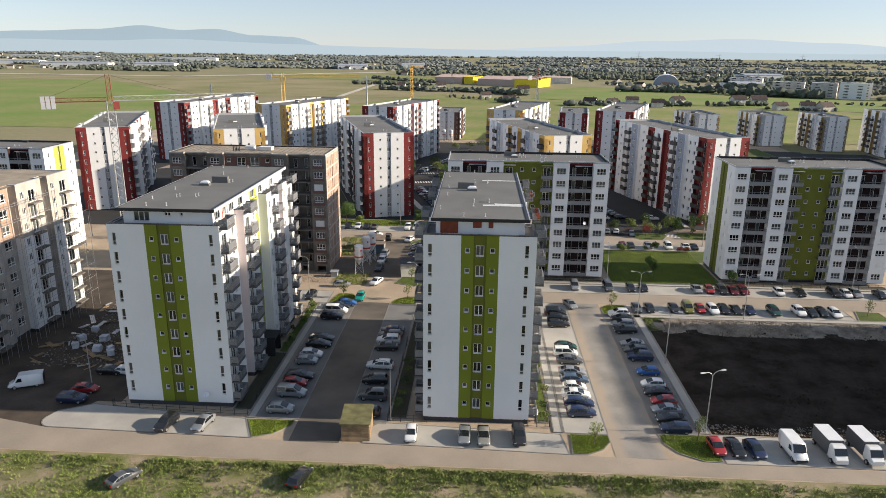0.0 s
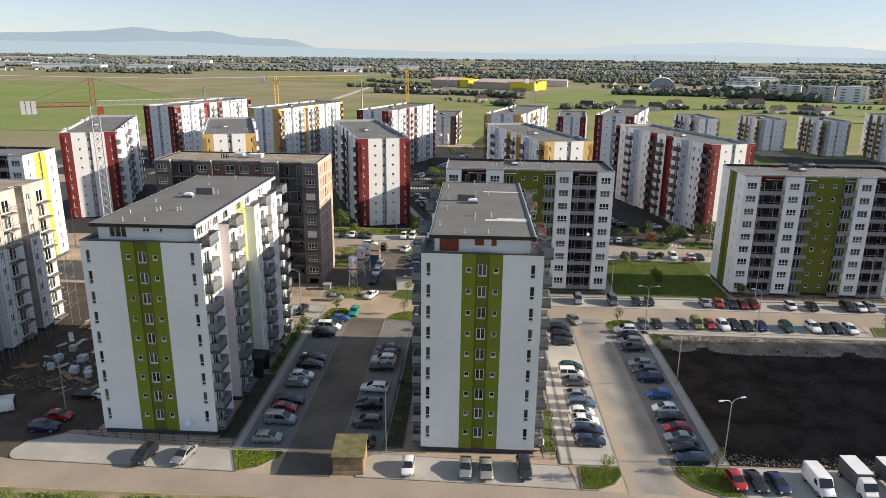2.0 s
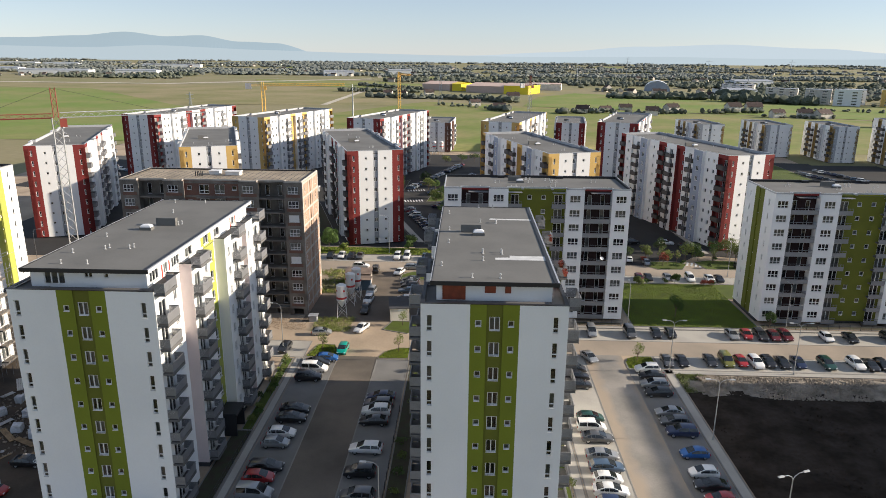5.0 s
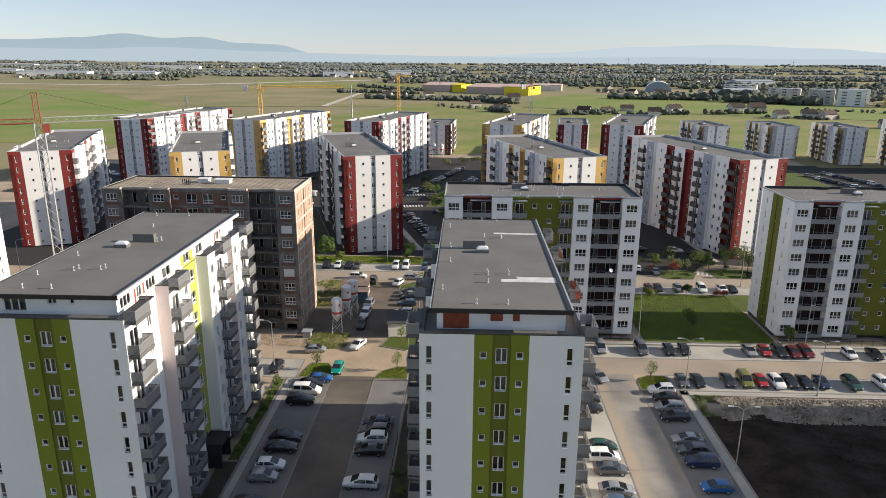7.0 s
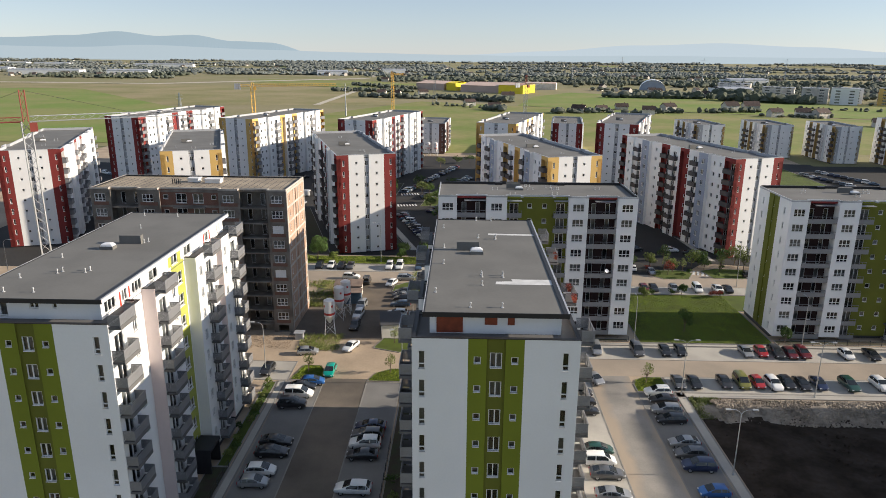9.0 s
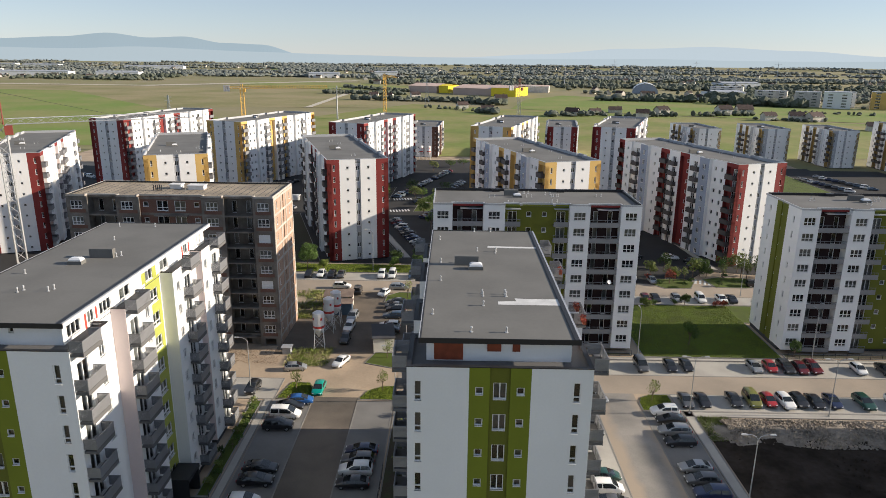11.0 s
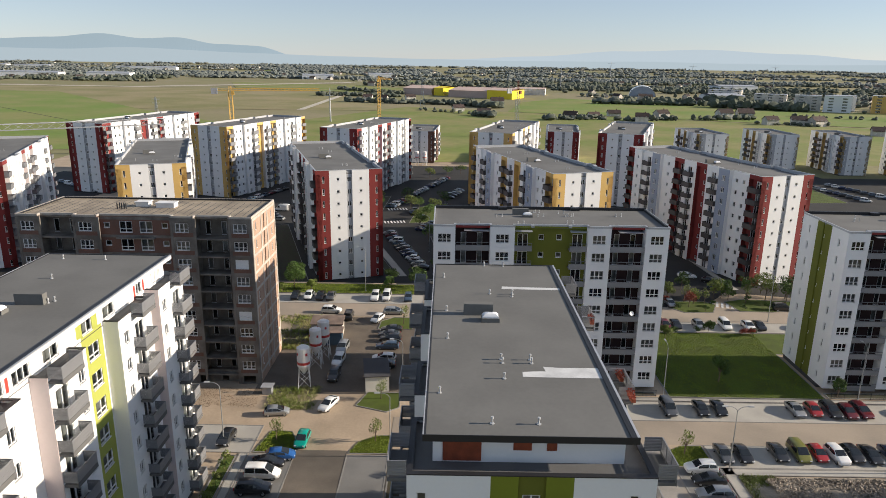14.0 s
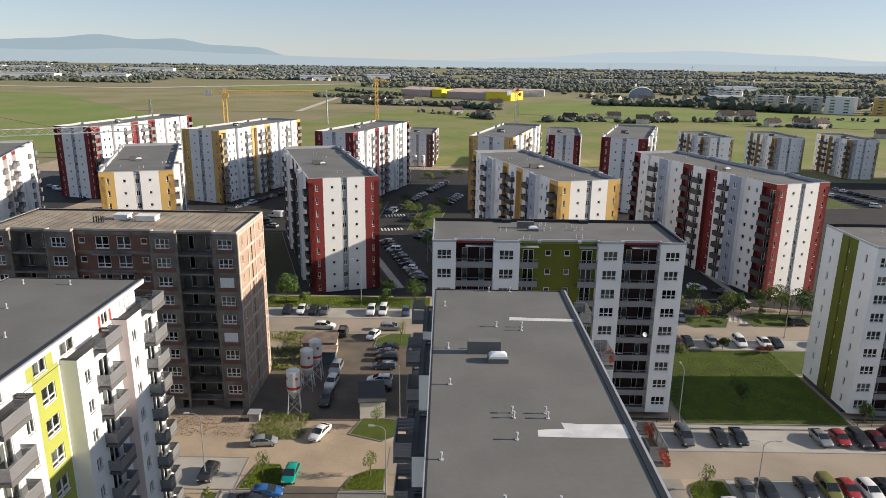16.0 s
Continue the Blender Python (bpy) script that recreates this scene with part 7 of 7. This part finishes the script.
# ---- houses and halls on the plain ----
def house(x, y, turn, w, d, h, label, roof=TILE_R):
    t = thing("house", label, "house", pose(x, y, 0, 0, 0, turn), "village houses")
    m = MB()
    m.add([(0, 0, 0), (w, 0, 0), (w, d, 0), (0, d, 0), (0, 0, h), (w, 0, h), (w, d, h), (0, d, h), (0, d / 2, h + d * 0.33), (w, d / 2, h + d * 0.33)],
          ((0, 1, 5, 4), (1, 2, 6, 9, 5), (2, 3, 7, 6), (3, 0, 4, 8, 7)))
    part("wall", m, HOUSE_W, t)
    m = MB()
    e, q = 0.5, d * 0.33
    m.add([(-e, -e, h - 0.25), (w + e, -e, h - 0.25), (w + e, d / 2, h + q + 0.1), (-e, d / 2, h + q + 0.1), (w + e, d + e, h - 0.25), (-e, d + e, h - 0.25)], ((0, 1, 2, 3), (3, 2, 4, 5)))
    m.add([(-e, -e, h - 0.45), (w + e, -e, h - 0.45), (w + e, d / 2, h + q - 0.1), (-e, d / 2, h + q - 0.1), (w + e, d + e, h - 0.45), (-e, d + e, h - 0.45)], ((3, 2, 1, 0), (5, 4, 2, 3)))
    part("roof", m, roof, t)
    for k in range(3):
        for z in ((1.0, 3.6) if h > 4.5 else (1.0,)):
            put_window(t, pose(w * (0.2 + 0.3 * k), -0.15, z), 1.1, 1.3, 2)
    m = MB()
    m.box(w * 0.7, d * 0.55, h, w * 0.7 + 0.7, d * 0.55 + 0.7, h + d * 0.33 + 0.9)
    part("chimney", m, BRICK, t)


HL = "detached house with a dark tiled roof on the plain"
for i, (x, y, w, d, h) in enumerate(((102, 572, 14, 11, 5), (127, 577, 12, 10, 4), (150, 608, 14, 10, 4), (160, 551, 13, 11, 6), (191, 589, 15, 11, 6), (248, 594, 16, 13, 7), (266, 598, 17, 14, 7), (286, 540, 14, 11, 6), (300, 529, 16, 12, 6), (264, 536, 13, 10, 6), (-99, 792, 13, 11, 6), (-81, 796, 12, 10, 5), (-48, 805, 14, 11, 6), (50, 737, 17, 13, 7), (28, 586, 14, 11, 5), (305, 460, 13, 10, 5), (8, 640, 13, 10, 5))):
    house(x, y, (i * 37) % 50 - 25, w * 0.8, d * 0.8, h * 0.8, HL)


def hall(x, y, turn, w, d, h, wall, roof, label):
    t = thing("hall", label, "hall", pose(x, y, 0, 0, 0, turn))
    m = MB()
    m.box(0, 0, 0, w, d, h)
    part("wall", m, wall, t)
    m = MB()
    m.add([(-0.5, -0.5, h), (w + 0.5, -0.5, h), (w + 0.5, d / 2, h + d * 0.05), (-0.5, d / 2, h + d * 0.05), (w + 0.5, d + 0.5, h), (-0.5, d + 0.5, h)], ((0, 1, 2, 3), (3, 2, 4, 5)))
    part("roof", m, roof, t)


hall(-62, 960, -22, 44, 60, 9, HALL_R, HALL_R, "low industrial hall with a pinkish roof")
hall(-18, 938, -22, 14, 40, 10, HALL_Y, HALL_Y, "bright yellow industrial hall end")
hall(2, 905, -24, 62, 70, 9, HALL_R, HALL_R, "low industrial hall with a pinkish roof")
hall(52, 872, -24, 34, 50, 11, HALL_Y, HALL_R, "bright yellow industrial hall end")
hall(98, 985, -10, 44, 30, 9, HOUSE_W, HALL_R, "white industrial hall on the plain")
for x, y, w in ((-1760, 2490, 160), (-1510, 2405, 120), (-1100, 2300, 190), (-1240, 1650, 120), (-1000, 1480, 150), (-790, 1500, 90), (-330, 1560, 70), (-200, 1750, 60), (330, 830, 40), (470, 1180, 70)):
    hall(x, y, 8, w, 40, 10, DOME, CAP, "long white industrial hall far off")
dome = thing("dome_hall", "white arched sports hall far off", "hall", pose(264, 985, 0, 0, 0, -14))
m = MB()
for k in range(12):
    a, b = math.pi * k / 12, math.pi * (k + 1) / 12
    m.quad((19 - 19 * math.cos(a), 0, 15 * math.sin(a)), (19 - 19 * math.cos(b), 0, 15 * math.sin(b)), (19 - 19 * math.cos(b), 40, 15 * math.sin(b)), (19 - 19 * math.cos(a), 40, 15 * math.sin(a)))
part("shell", m, DOME, dome)
m = MB()
m.add([(19 - 18.6 * math.cos(math.pi * k / 12), 0.5, 14.6 * math.sin(math.pi * k / 12)) for k in range(13)], (tuple(range(13)),))
part("end_wall", m, BLUE_R, dome)


def far_block(x, y, turn, w, d, h, material):
    t = thing("apartment_block", "distant pale apartment slab beyond the trees", "building", pose(x, y, 0, 0, 0, turn), "far blocks")
    S = sides(w, d)
    n = int(w / 9)
    face(t, S[0], [(w / n, 0, 0, [(0, 4.6, 1.5, 5, 0, 0)], None) for _ in range(n)], [1.6 + 3 * k for k in range(int(h / 3))], 0, h, [material])
    for q in S[1:]:
        face(t, q, [(w if q is S[2] else d, 0, 0, [], None)], [], 0, h, [material])
    m = MB()
    m.box(0, 0, h, w, d, h + 0.5)
    part("roof", m, CAP, t)


for x, y, w, h, mt in ((352, 770, 34, 15, HOUSE_W), (378, 728, 26, 16, HOUSE_W), (398, 705, 26, 17, WHITE), (424, 735, 22, 16, WHITE), (440, 690, 24, 18, YELLOW), (470, 720, 28, 16, HOUSE_W), (340, 880, 40, 15, HOUSE_W), (500, 690, 30, 17, WHITE)):
    far_block(x, y, -28, w, 14, h, mt)


# ---- trees and roofs of the far villages: uncountable ----
def far_clumps(name, label, spots, material, seed, kind="tree belt", wide=1.0):
    rnd, mb = random.Random(seed), MB()
    t = (1 + 5 ** 0.5) / 2
    ico = [Vector(p).normalized() for p in ((-1, t, 0), (1, t, 0), (-1, -t, 0), (1, -t, 0), (0, -1, t), (0, 1, t), (0, -1, -t), (0, 1, -t), (t, 0, -1), (t, 0, 1), (-t, 0, -1), (-t, 0, 1))]
    fc = ((0, 11, 5), (0, 5, 1), (0, 1, 7), (0, 7, 10), (0, 10, 11), (1, 5, 9), (5, 11, 4), (11, 10, 2), (10, 7, 6), (7, 1, 8), (3, 9, 4), (3, 4, 2), (3, 2, 6), (3, 6, 8), (3, 8, 9), (4, 9, 5), (2, 4, 11), (6, 2, 10), (8, 6, 7), (9, 8, 1))
    for x, y, r, h in spots:
        mb.add([(x + p.x * r * wide * rnd.uniform(0.7, 1.25), y + p.y * r * rnd.uniform(0.7, 1.25), max(0, h * 0.5 + p.z * h * 0.55 * rnd.uniform(0.7, 1.2))) for p in ico], fc)
    return tagged(part(name, mb.mesh(name, material, True)), label, kind, kind="stuff")


def edge_of_village(x):
    """How far ahead the belt of villages and trees begins."""
    pts = ((-3000, 1500), (-914, 1290), (-289, 1380), (50, 1050), (250, 840), (420, 720), (900, 560), (3000, 500))
    for (a, b), (c, d) in zip(pts, pts[1:]):
        if a <= x <= c:
            return b + (d - b) * (x - a) / (c - a)
    return 1500


rv = random.Random(77)
spots, roofs = [], []
# long belts of trees lying across the plain, and loose trees with houses in between
for i in range(230):
    y = 600 + 3700 * rv.random() ** 1.5
    x = rv.uniform(-0.72, 0.74) * (y + 90)
    if y < edge_of_village(x):
        continue
    k = 0.8 + y / 2600
    run, slope, deep = rv.uniform(60, 520), rv.uniform(-0.12, 0.12), rv.uniform(4, 26)
    n = int(run / (4.6 * k) * (1 + deep / 12))
    for _ in range(n):
        u = rv.random()
        if noise.noise(Vector(((x + run * u) * 0.02, y * 0.02, 2))) > -0.25:
            spots.append((x + run * u, y + slope * run * u + rv.gauss(0, deep), rv.uniform(2.2, 4.6) * k, rv.uniform(3.5, 8.0) * k ** 0.5))
while len(roofs) < 300:
    y = 600 + 3000 * rv.random() ** 1.3
    x = rv.uniform(-0.72, 0.74) * (y + 90)
    if y < edge_of_village(x) or noise.noise(Vector((x * 0.003, y * 0.004, 8))) < 0.1:
        continue
    roofs.append((x, y))
    for _ in range(3):
        spots.append((x + rv.gauss(0, 22), y + rv.gauss(0, 22), rv.uniform(2.2, 4.2), rv.uniform(3, 6.5)))
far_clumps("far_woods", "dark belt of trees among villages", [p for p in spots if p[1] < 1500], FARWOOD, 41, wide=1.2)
far_clumps("far_woods", "grey-green belt of far trees among villages, haze in its colour", [p for p in spots if p[1] >= 1500], FARWOOD_HAZE, 43, wide=1.2)
hedge = []
for (x0, y0), (x1, y1), n, r in (((-165, 890), (-60, 880), 26, 5), ((-115, 765), (20, 738), 44, 5), ((20, 738), (52, 690), 20, 6), ((-172, 1075), (-66, 945), 30, 5), ((84, 560), (140, 575), 16, 4), ((150, 560), (200, 572), 14, 4), ((222, 580), (275, 590), 14, 4), ((260, 545), (310, 530), 10, 3), ((300, 760), (380, 700), 40, 8), ((320, 830), (360, 800), 20, 9), ((330, 640), (460, 560), 16, 3), ((25, 590), (45, 575), 8, 5), ((-30, 660), (30, 600), 8, 3), ((180, 800), (300, 780), 30, 7)):
    n *= 2
    for i in range(n):
        f = (i + rv.random()) / n
        hedge.append((x0 + (x1 - x0) * f + rv.uniform(-6, 6), y0 + (y1 - y0) * f + rv.uniform(-6, 6), rv.uniform(0.4, 1.0) * r, rv.uniform(0.6, 1.4) * r))
far_clumps("hedgerow", "hedgerows and bushes on the plain", hedge, FARWOOD, 42)
mb = MB()
for x, y in roofs:
    w, d, h, a = rv.uniform(8, 14), rv.uniform(7, 9), rv.uniform(3, 5), rv.uniform(0, 180)
    mb.M = pose(x, y, 0, 0, 0, a)
    mb.add([(0, 0, 0), (w, 0, 0), (w, d, 0), (0, d, 0), (0, 0, h), (w, 0, h), (w, d, h), (0, d, h), (0, d / 2, h + 3), (w, d / 2, h + 3)], ((0, 1, 5, 4), (1, 2, 6, 9, 5), (2, 3, 7, 6), (3, 0, 4, 8, 7)), 0)
    mb.add([(-0.4, -0.4, h), (w + 0.4, -0.4, h), (w + 0.4, d / 2, h + 3.2), (-0.4, d / 2, h + 3.2), (w + 0.4, d + 0.4, h), (-0.4, d + 0.4, h)], ((0, 1, 2, 3), (3, 2, 4, 5)), 1)
tagged(part("village_roofs", mb, [HOUSE_W, TILE_R]), "white walls and dark roofs of far villages", "village", kind="stuff")

# ---- distance ----
def ridge(name, material, label, dist, knots):
    mb, n = MB(), 160
    a0, a1 = knots[0][0], knots[-1][0]
    for i in range(n + 1):
        a = a0 + (a1 - a0) * i / n
        for (p, hp), (q, hq) in zip(knots, knots[1:]):
            if p <= a <= q:
                f = (a - p) / (q - p)
                f = f * f * (3 - 2 * f)
                h = hp + (hq - hp) * f
                break
        h += 6 * noise.noise(Vector((a * 9, 0, dist))) * min(1, h / 60)
        x, y = dist * a, dist
        mb.v += [(x, y, -30), (x, y + 60, max(h, 0.0)), (x, y + 140, -30)]
    for i in range(n):
        for k in range(2):
            mb.f.append((3 * i + k, 3 * i + 3 + k, 3 * i + 4 + k, 3 * i + 1 + k))
            mb.m.append(0)
    return tagged(part(name, mb, material), label, "hills", kind="structure")


ridge("backdrop_hills", HILL, "blue wooded hills on the horizon, haze put into their glow", 4500, ((-1.0, 60), (-0.66, 138), (-0.57, 152), (-0.50, 178), (-0.44, 150), (-0.39, 160), (-0.33, 120), (-0.28, 112), (-0.2, 30), (-0.12, 0)))
# Low pale ridge added only to imitate haze at the hills' foot.
ridge("backdrop_hills", HILL_HAZE, "low glowing ridge added as haze below the hills", 4420, ((-1.0, 62), (-0.7, 84), (-0.55, 78), (-0.45, 92), (-0.3, 70), (-0.15, 52), (0.1, 40), (0.3, 46), (0.5, 40), (0.8, 52), (1.1, 40)))
ridge("backdrop_hills", HILL_PALE, "pale hills on the horizon, haze put into their glow", 4600, ((-0.25, 30), (0.0, 45), (0.12, 70), (0.25, 112), (0.36, 126), (0.5, 106), (0.62, 76), (0.9, 66), (1.1, 60)))
